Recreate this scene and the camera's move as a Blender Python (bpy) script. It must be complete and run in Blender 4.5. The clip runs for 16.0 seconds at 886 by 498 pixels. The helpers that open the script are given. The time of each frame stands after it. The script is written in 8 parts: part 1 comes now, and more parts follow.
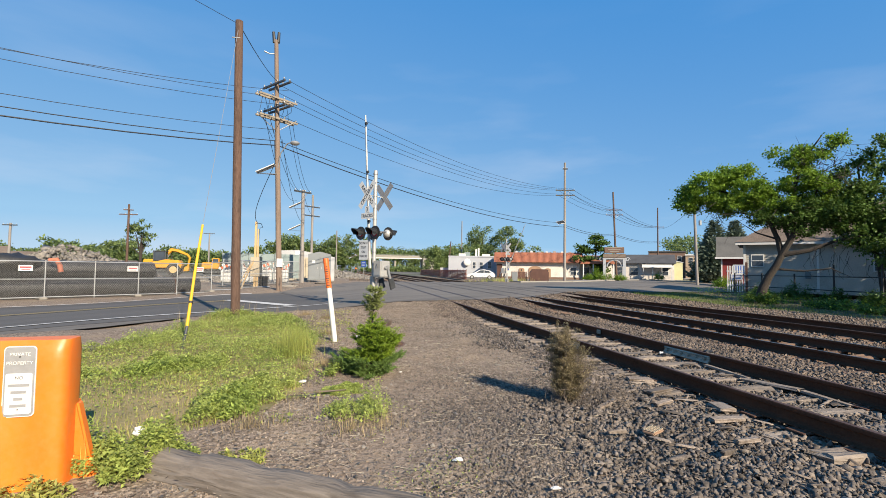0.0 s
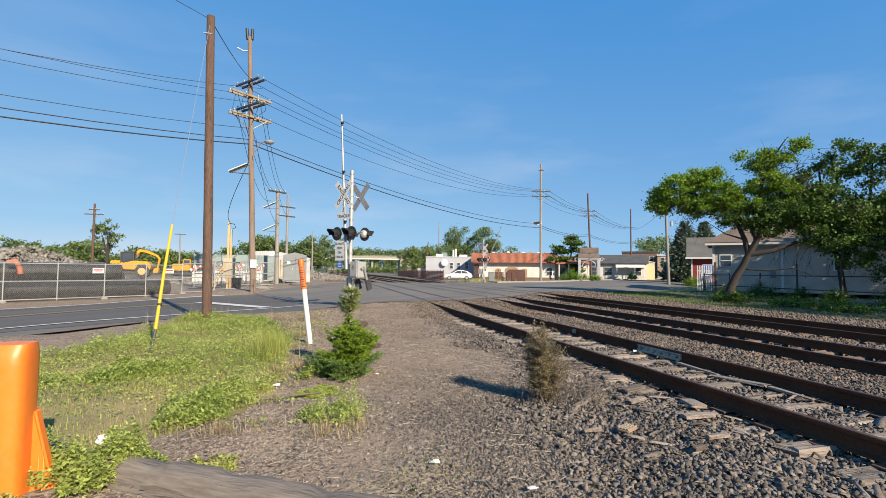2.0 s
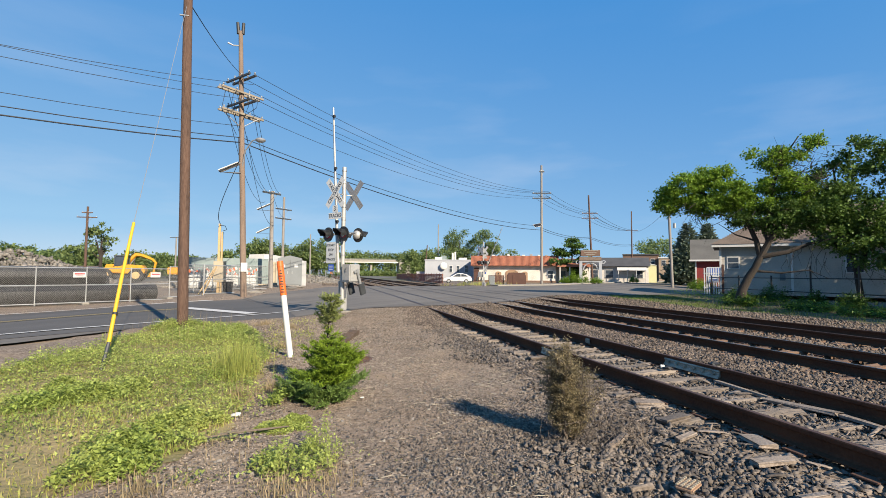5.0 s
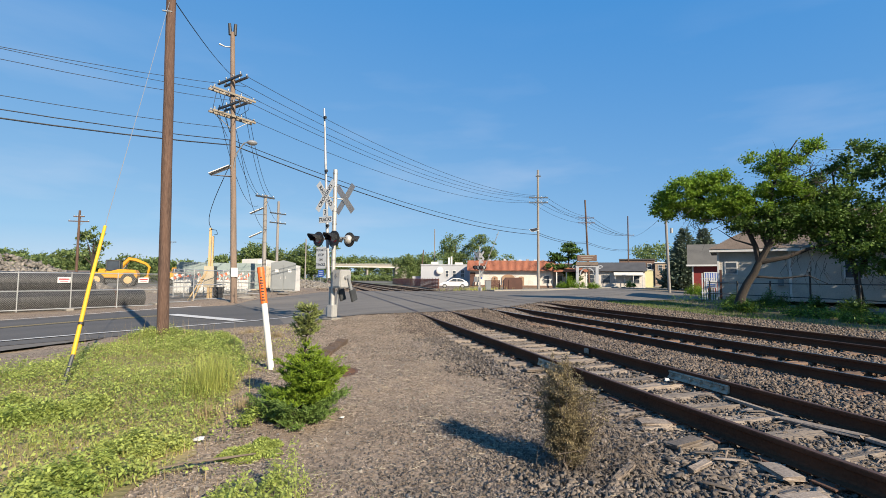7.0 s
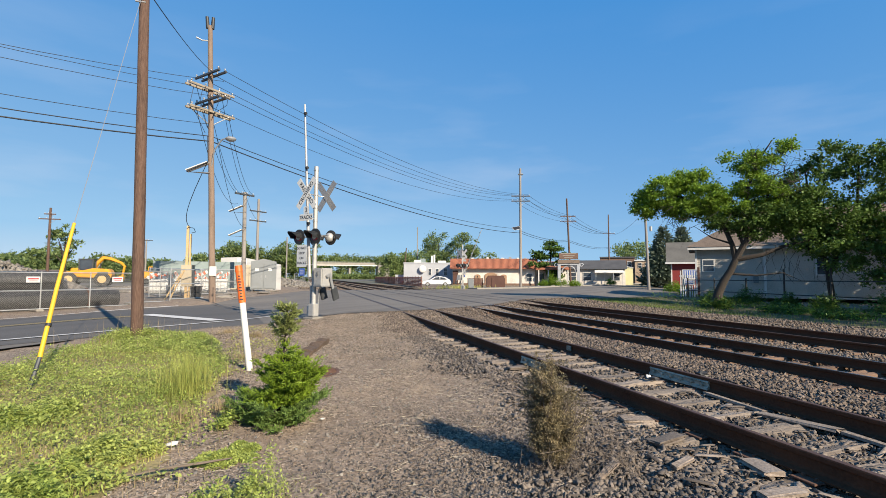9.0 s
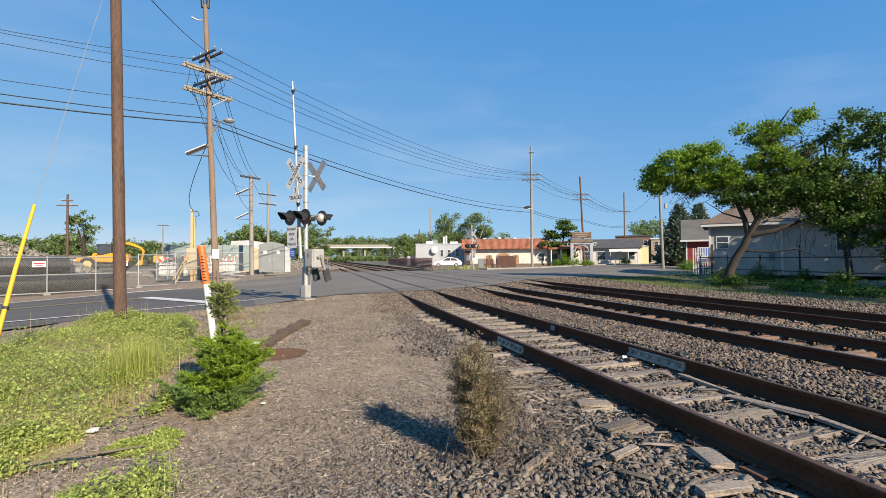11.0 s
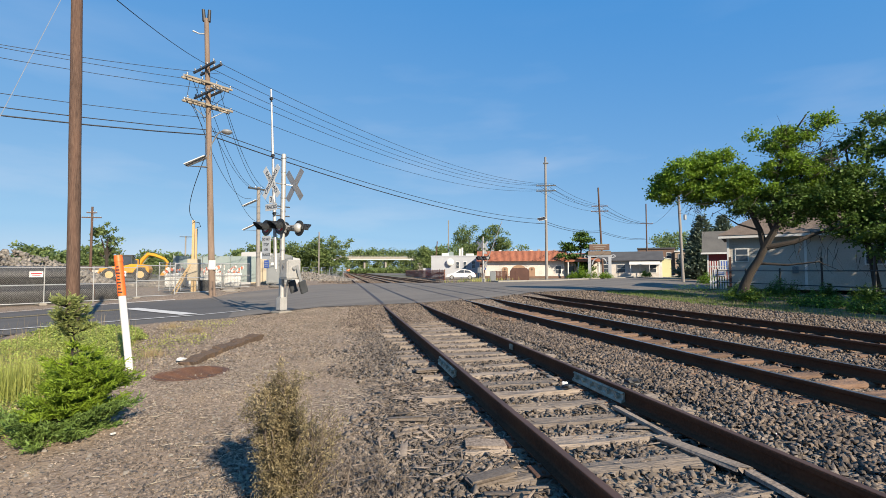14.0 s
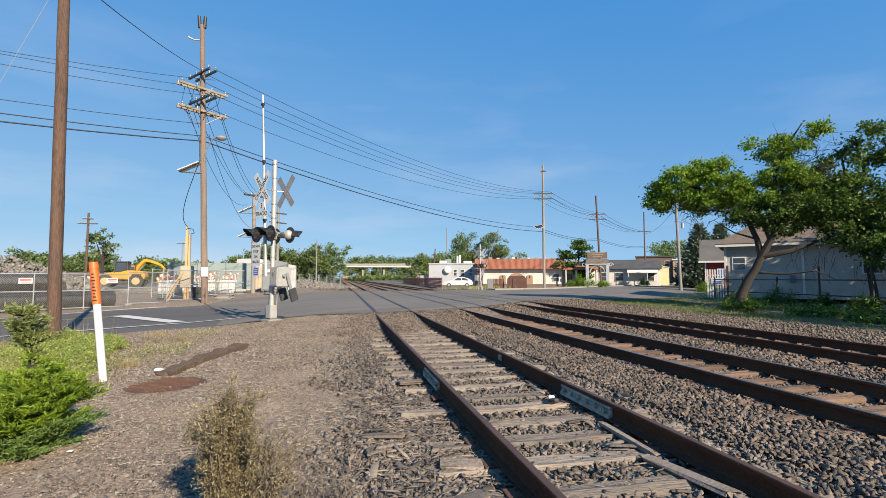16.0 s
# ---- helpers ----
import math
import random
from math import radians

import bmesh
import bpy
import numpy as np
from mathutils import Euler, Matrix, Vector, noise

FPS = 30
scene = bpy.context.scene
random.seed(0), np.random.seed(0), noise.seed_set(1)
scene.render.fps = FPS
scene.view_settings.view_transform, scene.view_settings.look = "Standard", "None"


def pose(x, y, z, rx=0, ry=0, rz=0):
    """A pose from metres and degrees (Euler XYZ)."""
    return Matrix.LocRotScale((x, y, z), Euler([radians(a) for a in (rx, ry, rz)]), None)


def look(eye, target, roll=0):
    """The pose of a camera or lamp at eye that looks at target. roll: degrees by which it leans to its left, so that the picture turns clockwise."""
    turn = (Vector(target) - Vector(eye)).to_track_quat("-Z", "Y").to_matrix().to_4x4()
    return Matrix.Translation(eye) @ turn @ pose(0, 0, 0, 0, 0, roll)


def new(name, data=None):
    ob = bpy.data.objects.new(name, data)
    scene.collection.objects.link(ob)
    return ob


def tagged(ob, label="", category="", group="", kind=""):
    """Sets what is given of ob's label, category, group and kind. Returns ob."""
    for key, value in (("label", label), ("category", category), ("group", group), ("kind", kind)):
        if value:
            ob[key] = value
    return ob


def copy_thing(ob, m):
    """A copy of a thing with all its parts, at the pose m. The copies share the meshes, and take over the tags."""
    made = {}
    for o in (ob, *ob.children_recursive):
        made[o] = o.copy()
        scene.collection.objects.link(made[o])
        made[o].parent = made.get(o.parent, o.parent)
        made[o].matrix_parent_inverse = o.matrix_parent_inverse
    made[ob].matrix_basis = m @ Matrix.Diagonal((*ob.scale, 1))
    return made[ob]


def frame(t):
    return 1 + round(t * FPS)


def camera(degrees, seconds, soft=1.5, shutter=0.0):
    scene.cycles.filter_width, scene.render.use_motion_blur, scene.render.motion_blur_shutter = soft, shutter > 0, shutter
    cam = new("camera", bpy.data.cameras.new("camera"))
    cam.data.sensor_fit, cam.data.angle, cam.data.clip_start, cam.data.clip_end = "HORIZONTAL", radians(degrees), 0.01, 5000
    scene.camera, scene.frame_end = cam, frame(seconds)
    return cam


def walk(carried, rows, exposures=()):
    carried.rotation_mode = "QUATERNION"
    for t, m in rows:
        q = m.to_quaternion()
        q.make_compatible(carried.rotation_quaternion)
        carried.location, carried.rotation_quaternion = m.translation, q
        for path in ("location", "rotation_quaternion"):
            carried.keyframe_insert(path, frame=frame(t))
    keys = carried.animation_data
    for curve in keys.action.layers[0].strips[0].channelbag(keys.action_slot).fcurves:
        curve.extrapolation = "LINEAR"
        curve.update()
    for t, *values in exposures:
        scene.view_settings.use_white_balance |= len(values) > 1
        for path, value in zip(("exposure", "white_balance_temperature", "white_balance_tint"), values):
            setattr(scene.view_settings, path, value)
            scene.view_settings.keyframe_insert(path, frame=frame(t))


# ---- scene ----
cam = camera(87.3, 16.0, soft=0.75)
PATH = [
    (0, (-4.435, -1.815, 1.327), (-4.029, 0.141, 1.417), 0.8),
    (0.5, (-4.439, -1.82, 1.329), (-4.021, 0.134, 1.4), 0.8),
    (1, (-4.435, -1.818, 1.321), (-3.975, 0.128, 1.372), 0.8),
    (1.5, (-4.411, -1.762, 1.317), (-3.921, 0.175, 1.392), 0.6),
    (2, (-4.423, -1.788, 1.325), (-3.922, 0.146, 1.419), 0.6),
    (2.5, (-4.422, -1.793, 1.322), (-3.895, 0.133, 1.419), 0.6),
    (3, (-4.404, -1.749, 1.321), (-3.854, 0.172, 1.407), 0.6),
    (3.5, (-4.383, -1.654, 1.306), (-3.832, 0.266, 1.397), 0.5),
    (4, (-4.257, -1.353, 1.302), (-3.708, 0.568, 1.396), 0.6),
    (4.5, (-4.158, -0.989, 1.322), (-3.628, 0.937, 1.418), 0.5),
    (4.7, (-4.144, -0.858, 1.32), (-3.64, 1.075, 1.421), 0.5),
    (6.8, (-3.915, -0.3, 1.36), (-3.407, 1.63, 1.489), 0.5),
    (7, (-3.906, -0.273, 1.362), (-3.389, 1.655, 1.49), 0.5),
    (7.5, (-3.905, -0.228, 1.363), (-3.365, 1.693, 1.498), 0.5),
    (8, (-3.875, -0.211, 1.366), (-3.323, 1.707, 1.5), 0.4),
    (8.5, (-3.881, -0.208, 1.363), (-3.306, 1.703, 1.492), 0.4),
    (9, (-3.882, -0.197, 1.359), (-3.294, 1.711, 1.48), 0.3),
    (9.2, (-3.88, -0.19, 1.357), (-3.2855, 1.716, 1.473), 0.3),
    (11.3, (-2.96, -0.058, 1.304), (-2.441, 1.874, 1.337), -0.4),
    (11.5, (-2.918, -0.055, 1.303), (-2.399, 1.877, 1.334), -0.4),
    (12, (-2.583, -0.066, 1.294), (-2.076, 1.869, 1.335), -0.4),
    (12.5, (-2.303, -0.059, 1.31), (-1.796, 1.874, 1.38), -0.3),
    (13, (-2.068, 0.14, 1.294), (-1.582, 2.078, 1.378), -0.3),
    (13.5, (-1.847, 0.245, 1.291), (-1.403, 2.192, 1.392), -0.3),
    (14, (-1.551, 0.271, 1.292), (-1.123, 2.223, 1.385), -0.1),
    (14.5, (-1.484, 0.439, 1.304), (-1.046, 2.388, 1.403), 0.0),
    (15, (-1.413, 0.526, 1.299), (-0.978, 2.476, 1.407), 0.0),
    (15.5, (-1.353, 0.477, 1.307), (-0.92, 2.426, 1.423), 0.1),
    (16, (-1.318, 0.417, 1.309), (-0.885, 2.366, 1.434), 0.1),
]
walk(cam, [(t, look(eye, target, roll)) for t, eye, target, roll in PATH])

# ---- light ----
SUN_BEARING = 158.5      # degrees clockwise from +y, where the sun stands
SUN_HEIGHT = 28.0
world = bpy.data.worlds.new("sky")
scene.world = world
world.use_nodes = True
wn = world.node_tree
sky = wn.nodes.new("ShaderNodeTexSky")
sky.sky_type = 'NISHITA'
sky.sun_disc = False
sky.sun_elevation = radians(SUN_HEIGHT)
sky.sun_rotation = radians(SUN_BEARING)
sky.altitude = 600
sky.air_density, sky.dust_density, sky.ozone_density = 1.0, 0.2, 3.0
bright, level, hue = wn.nodes.new("ShaderNodeRGBToBW"), wn.nodes.new("ShaderNodeMapRange"), wn.nodes.new("ShaderNodeMix")
power = wn.nodes.new("ShaderNodeMath")
power.operation = 'POWER'
power.inputs[1].default_value = 0.43
level.inputs["From Min"].default_value, level.inputs["From Max"].default_value = 1.0, 2.35
hue.data_type = 'RGBA'
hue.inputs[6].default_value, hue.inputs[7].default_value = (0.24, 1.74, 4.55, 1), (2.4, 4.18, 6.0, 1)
wn.links.new(sky.outputs[0], bright.inputs[0])
wn.links.new(bright.outputs[0], power.inputs[0])
wn.links.new(power.outputs[0], level.inputs["Value"])
wn.links.new(level.outputs[0], hue.inputs[0])
# the bright haze round the sun, behind the viewer, is near white
glare, haze = wn.nodes.new("ShaderNodeMapRange"), wn.nodes.new("ShaderNodeMix")
glare.inputs["From Min"].default_value, glare.inputs["From Max"].default_value = 2.4, 3.6
haze.data_type = 'RGBA'
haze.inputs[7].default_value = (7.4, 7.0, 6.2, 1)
wn.links.new(power.outputs[0], glare.inputs["Value"])
wn.links.new(glare.outputs[0], haze.inputs[0])
wn.links.new(hue.outputs[2], haze.inputs[6])
# faint streaks of high cloud low over the horizon
where, spread_out, wisps = wn.nodes.new("ShaderNodeTexCoord"), wn.nodes.new("ShaderNodeMapping"), wn.nodes.new("ShaderNodeTexNoise")
spread_out.inputs["Scale"].default_value, spread_out.inputs["Rotation"].default_value = (1.6, 1.6, 7.0), (0.12, 0.08, 0.0)
wisps.inputs["Scale"].default_value, wisps.inputs["Detail"].default_value = 1.7, 6
height, thin, cover, cloud = wn.nodes.new("ShaderNodeSeparateXYZ"), wn.nodes.new("ShaderNodeMapRange"), wn.nodes.new("ShaderNodeMapRange"), wn.nodes.new("ShaderNodeMix")
thin.inputs["From Min"].default_value, thin.inputs["From Max"].default_value, thin.inputs["To Min"].default_value, thin.inputs["To Max"].default_value = 0.05, 0.5, 0.34, 0.0
cover.inputs["From Min"].default_value, cover.inputs["From Max"].default_value = 0.5, 0.74
veil = wn.nodes.new("ShaderNodeMath")
veil.operation = 'MULTIPLY'
cloud.data_type = 'RGBA'
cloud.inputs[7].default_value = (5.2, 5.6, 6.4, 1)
wn.links.new(where.outputs["Generated"], spread_out.inputs["Vector"])
wn.links.new(spread_out.outputs[0], wisps.inputs["Vector"])
wn.links.new(where.outputs["Generated"], height.inputs[0])
wn.links.new(height.outputs["Z"], thin.inputs["Value"])
wn.links.new(wisps.outputs["Fac"], cover.inputs["Value"])
wn.links.new(thin.outputs[0], veil.inputs[0])
wn.links.new(cover.outputs[0], veil.inputs[1])
wn.links.new(veil.outputs[0], cloud.inputs[0])
wn.links.new(haze.outputs[2], cloud.inputs[6])
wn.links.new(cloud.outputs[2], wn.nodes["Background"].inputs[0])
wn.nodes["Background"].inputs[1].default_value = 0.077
sun = new("sun", bpy.data.lights.new("sun", 'SUN'))
sun.data.energy, sun.data.angle, sun.data.color = 5.0, radians(0.5), (1.0, 0.86, 0.67)
_b, _e = radians(SUN_BEARING), radians(SUN_HEIGHT)
sun.matrix_world = look((60 * math.sin(_b) * math.cos(_e), 60 * math.cos(_b) * math.cos(_e), 60 * math.sin(_e)), (0, 0, 0))
scene.view_settings.exposure = 0.9


# ---- materials ----
def mat(name, c1, c2=None, c3=None, rough=0.8, metal=0.0, s1=2.0, s2=30.0, bump=0.25, rnd=0.0, stretch=(1, 1, 1), turn=None, trans=0.0, spec=0.5):
    """Two scales of noise between up to three colours, with fine relief; rnd: how much single pieces differ."""
    m = bpy.data.materials.new(name)
    m.use_nodes = True
    nt = m.node_tree
    N, L = nt.nodes, nt.links
    p = N["Principled BSDF"]
    p.inputs["Roughness"].default_value, p.inputs["Metallic"].default_value = rough, metal
    p.inputs["Specular IOR Level"].default_value = spec
    if trans:
        p.inputs["Transmission Weight"].default_value = trans
    c2 = c2 or tuple(v * 0.8 for v in c1)
    c3 = c3 or tuple((a + b) / 2 * 0.9 for a, b in zip(c1, c2))
    geo = N.new("ShaderNodeNewGeometry")
    mp = N.new("ShaderNodeMapping")
    mp.inputs["Scale"].default_value = stretch
    if turn is not None:
        mp.vector_type = 'TEXTURE'
        mp.inputs["Rotation"].default_value = (0, 0, radians(turn))
    L.new(geo.outputs["Position"], mp.inputs["Vector"])
    big, fine = N.new("ShaderNodeTexNoise"), N.new("ShaderNodeTexNoise")
    for n, s in ((big, s1), (fine, s2)):
        n.inputs["Scale"].default_value = s
        n.inputs["Detail"].default_value = 5
        L.new(mp.outputs[0], n.inputs["Vector"])
    r1 = N.new("ShaderNodeMapRange")
    r1.inputs["From Min"].default_value, r1.inputs["From Max"].default_value = 0.35, 0.65
    L.new(big.outputs["Fac"], r1.inputs["Value"])
    r2 = N.new("ShaderNodeMapRange")
    r2.inputs["From Min"].default_value, r2.inputs["From Max"].default_value = 0.35, 0.7
    L.new(fine.outputs["Fac"], r2.inputs["Value"])
    a, b = N.new("ShaderNodeMix"), N.new("ShaderNodeMix")
    a.data_type = b.data_type = 'RGBA'
    a.inputs[6].default_value, a.inputs[7].default_value = (*c1, 1), (*c2, 1)
    L.new(r1.outputs[0], a.inputs[0])
    L.new(a.outputs[2], b.inputs[6])
    b.inputs[7].default_value = (*c3, 1)
    half = N.new("ShaderNodeMath")
    half.operation = 'MULTIPLY'
    half.inputs[1].default_value = 0.6
    L.new(r2.outputs[0], half.inputs[0])
    L.new(half.outputs[0], b.inputs[0])
    col = b.outputs[2]
    if rnd:
        info = N.new("ShaderNodeObjectInfo")
        add = N.new("ShaderNodeMath")
        add.operation = 'ADD'
        L.new(geo.outputs["Random Per Island"], add.inputs[0])
        L.new(info.outputs["Random"], add.inputs[1])
        fr = N.new("ShaderNodeMath")
        fr.operation = 'FRACT'
        L.new(add.outputs[0], fr.inputs[0])
        mr = N.new("ShaderNodeMapRange")
        mr.inputs["To Min"].default_value, mr.inputs["To Max"].default_value = 1 - rnd, 1 + rnd
        L.new(fr.outputs[0], mr.inputs["Value"])
        hsv = N.new("ShaderNodeHueSaturation")
        L.new(mr.outputs[0], hsv.inputs["Value"])
        L.new(col, hsv.inputs["Color"])
        col = hsv.outputs[0]
    L.new(col, p.inputs["Base Color"])
    if bump:
        bp = N.new("ShaderNodeBump")
        bp.inputs["Strength"].default_value, bp.inputs["Distance"].default_value = bump, 0.02
        L.new(fine.outputs["Fac"], bp.inputs["Height"])
        L.new(bp.outputs[0], p.inputs["Normal"])
    return m


def leaf_mat(name, c1, c2, rnd=0.35, glow=0.35):
    """Leaves: matt colour with some light passing through."""
    m = mat(name, c1, c2, rough=0.55, s1=1.2, s2=9, bump=0, rnd=rnd, spec=0.3)
    nt = m.node_tree
    p, out = nt.nodes["Principled BSDF"], nt.nodes["Material Output"]
    col = p.inputs["Base Color"].links[0].from_socket
    tr, mix = nt.nodes.new("ShaderNodeBsdfTranslucent"), nt.nodes.new("ShaderNodeMixShader")
    mix.inputs[0].default_value = glow
    nt.links.new(col, tr.inputs[0])
    nt.links.new(p.outputs[0], mix.inputs[1])
    nt.links.new(tr.outputs[0], mix.inputs[2])
    nt.links.new(mix.outputs[0], out.inputs[0])
    return m


M = dict(
    asphalt=mat("asphalt", (0.0886, 0.0809, 0.0739), (0.0577, 0.0539, 0.0508), (0.108, 0.1, 0.0909), rough=0.92, s1=0.7, s2=60, bump=0.15, stretch=(9, 1, 1), turn=41),
    asphalt_old=mat("asphalt_old", (0.148, 0.13, 0.11), (0.085, 0.075, 0.064), (0.185, 0.164, 0.14), rough=0.95, s1=0.8, s2=40, bump=0.3, stretch=(9, 1, 1), turn=41),
    white_paint=mat("road_paint_white", (0.619, 0.602, 0.568), (0.533, 0.516, 0.482), (0.385, 0.37, 0.347), rough=0.8, s1=3, s2=40, bump=0.1),
    yellow_paint=mat("road_paint_yellow", (0.385, 0.262, 0.0462), (0.323, 0.246, 0.077), (0.231, 0.193, 0.108), rough=0.8, s1=3, s2=40, bump=0.1),
    ballast=mat("ballast_stone", (0.132, 0.109, 0.091), (0.064, 0.053, 0.045), (0.2, 0.17, 0.144), rough=0.9, s1=1.5, s2=35, rnd=0.5, bump=0.3),
    ballast_light=mat("ballast_stone_light", (0.131, 0.101, 0.0785), (0.0616, 0.047, 0.0377), (0.2, 0.159, 0.127), rough=0.9, s1=1.5, s2=35, rnd=0.5, bump=0.3),
    ballast_rust=mat("ballast_stone_rust", (0.165, 0.098, 0.06), (0.085, 0.05, 0.034), (0.225, 0.145, 0.095), rough=0.9, s1=1.5, s2=35, rnd=0.5, bump=0.3),
    gravel=mat("lot_gravel", (0.2, 0.163, 0.13), (0.115, 0.092, 0.073), (0.29, 0.24, 0.195), rough=0.9, s1=1.5, s2=35, rnd=0.55, bump=0.2),
    rail=mat("rusty_rail", (0.0886, 0.0385, 0.0208), (0.0577, 0.0254, 0.0154), (0.119, 0.0554, 0.0308), rough=0.9, spec=0.15, metal=0.0, s1=2, s2=45, bump=0.2),
    rail_top=mat("worn_rail_top", (0.36, 0.34, 0.33), (0.26, 0.235, 0.22), rough=0.32, metal=0.8, s1=2, s2=60, bump=0.05),
    rail_rust=mat("rusty_rail_top", (0.115, 0.0655, 0.0462), (0.077, 0.0447, 0.0323), rough=0.6, metal=0.3, s1=2, s2=60, bump=0.05),
    tie_grey=mat("weathered_tie", (0.205, 0.168, 0.136), (0.095, 0.076, 0.062), (0.285, 0.24, 0.2), rough=0.9, s1=1.5, s2=14, stretch=(0.6, 6, 6), rnd=0.3, bump=0.9),
    tie_brown=mat("rusty_tie", (0.15, 0.088, 0.055), (0.085, 0.05, 0.033), (0.19, 0.125, 0.085), rough=0.9, s1=1.5, s2=14, stretch=(0.6, 6, 6), rnd=0.3, bump=0.9),
    joint=mat("joint_bar_steel", (0.36, 0.34, 0.27), (0.13, 0.12, 0.09), (0.45, 0.43, 0.35), rough=0.75, metal=0.0, s1=8, s2=60),
    pole_brown=mat("creosoted_pole", (0.09, 0.049, 0.034), (0.046, 0.026, 0.019), (0.165, 0.105, 0.076), rough=0.9, s1=1.6, s2=12, stretch=(6, 6, 0.5), bump=0.7),
    pole_grey=mat("weathered_pole", (0.2, 0.142, 0.106), (0.125, 0.088, 0.066), (0.27, 0.205, 0.16), rough=0.9, s1=1.2, s2=18, stretch=(6, 6, 0.5), bump=0.7),
    pole_silver=mat("silvered_pole", (0.235, 0.215, 0.195), (0.15, 0.135, 0.122), (0.3, 0.28, 0.26), rough=0.9, s1=1.2, s2=18, stretch=(6, 6, 0.5), bump=0.6),
    arm_wood=mat("crossarm_wood", (0.277, 0.239, 0.185), (0.2, 0.169, 0.131), rough=0.9, s1=2, s2=20, bump=0.5),
    mesh_wire=mat("dull_mesh_wire", (0.22, 0.22, 0.215), (0.17, 0.17, 0.17), rough=0.6, metal=0.3, bump=0),
    turf=mat("dry_turf", (0.277, 0.216, 0.115), (0.193, 0.169, 0.0732), (0.308, 0.254, 0.139), rough=0.95, s1=1.6, s2=22, bump=0.8, spec=0.2),
    # soil colour darkened to carry the tree shade on the verge
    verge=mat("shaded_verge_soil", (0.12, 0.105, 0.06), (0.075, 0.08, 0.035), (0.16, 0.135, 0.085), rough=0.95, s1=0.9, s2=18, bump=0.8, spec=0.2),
    wire=mat("cable", (0.012, 0.013, 0.016), rough=0.6, bump=0),
    galv=mat("galvanised_steel", (0.354, 0.362, 0.362), (0.293, 0.3, 0.3), (0.464, 0.464, 0.456), rough=0.45, metal=0.55, s1=4, s2=40, bump=0.08),
    silver=mat("aluminium_paint", (0.385, 0.377, 0.362), (0.308, 0.308, 0.3), (0.499, 0.49, 0.464), rough=0.5, metal=0.3, s1=5, s2=40, bump=0.08),
    black=mat("black_enamel", (0.014, 0.014, 0.015), (0.03, 0.03, 0.03), rough=0.55, s1=4, s2=40, bump=0.05),
    grey_dark=mat("dark_grey_metal", (0.0693, 0.0732, 0.077), (0.0462, 0.0501, 0.0539), rough=0.5, metal=0.3, s1=4, s2=30, bump=0.08),
    lens_red=mat("red_lens", (0.16, 0.01, 0.012), (0.11, 0.008, 0.01), rough=0.15, s1=20, s2=120, bump=0.1),
    white_sign=mat("white_sign_face", (0.568, 0.568, 0.55), (0.482, 0.482, 0.473), (0.602, 0.602, 0.585), rough=0.55, s1=3, s2=30, bump=0.03),
    sign_back=mat("sign_back_aluminium", (0.323, 0.323, 0.323), (0.262, 0.262, 0.269), rough=0.5, metal=0.4, s1=4, s2=40, bump=0.05),
    ink=mat("sign_ink", (0.02, 0.02, 0.02), rough=0.6, bump=0),
    ink_red=mat("sign_ink_red", (0.385, 0.0385, 0.0462), rough=0.6, bump=0),
    blue=mat("blue_sign", (0.05, 0.13, 0.5), rough=0.5, bump=0),
    orange=mat("orange_plastic", (0.78, 0.185, 0.014), (0.72, 0.16, 0.013), (0.68, 0.19, 0.035), rough=0.42, s1=2, s2=25, bump=0.06),
    orange_red=mat("orange_marker", (0.75, 0.14, 0.02), (0.66, 0.11, 0.02), rough=0.5, s1=4, s2=30, bump=0.05),
    white_plastic=mat("white_plastic", (0.671, 0.662, 0.636), (0.585, 0.576, 0.542), rough=0.45, s1=3, s2=30, bump=0.05),
    yellow_plastic=mat("yellow_plastic", (0.72, 0.42, 0.015), (0.62, 0.35, 0.02), rough=0.5, s1=4, s2=30, bump=0.05),
    yellow_steel=mat("yellow_machine_paint", (0.62, 0.285, 0.01), (0.5, 0.225, 0.012), rough=0.45, s1=2, s2=20, bump=0.05),
    log=mat("grey_driftwood", (0.15, 0.125, 0.102), (0.07, 0.057, 0.046), (0.235, 0.2, 0.168), rough=0.9, s1=5, s2=38, stretch=(9, 1, 1), turn=-32, bump=0.9),
    timber=mat("rotten_timber", (0.0847, 0.0577, 0.0385), (0.0539, 0.0347, 0.0246), (0.154, 0.1, 0.0616), rough=0.95, s1=3, s2=25, bump=0.8),
    new_wood=mat("fresh_lumber", (0.477, 0.323, 0.146), (0.4, 0.262, 0.115), (0.524, 0.385, 0.216), rough=0.75, s1=2, s2=20, bump=0.3),
    plywood=mat("plywood", (0.424, 0.362, 0.262), (0.354, 0.3, 0.216), rough=0.8, s1=1, s2=20, bump=0.2),
    chips=mat("tie_splinters", (0.17, 0.137, 0.11), (0.07, 0.054, 0.043), (0.27, 0.222, 0.18), rough=0.95, s1=3, s2=40, rnd=0.6, bump=0.3),
    rust_iron=mat("rusty_iron", (0.115, 0.0539, 0.0347), (0.077, 0.0385, 0.027), (0.154, 0.0924, 0.0616), rough=0.85, metal=0.2, s1=4, s2=50, bump=0.4),
    pipe=mat("black_corrugated_pipe", (0.016, 0.016, 0.017), (0.024, 0.024, 0.026), (0.04, 0.039, 0.037), rough=0.5, s1=1, s2=20, bump=0.1),
    rubble=mat("concrete_rubble", (0.193, 0.173, 0.15), (0.123, 0.112, 0.0963), (0.254, 0.231, 0.204), rough=0.95, s1=0.6, s2=6, rnd=0.35, bump=0.4),
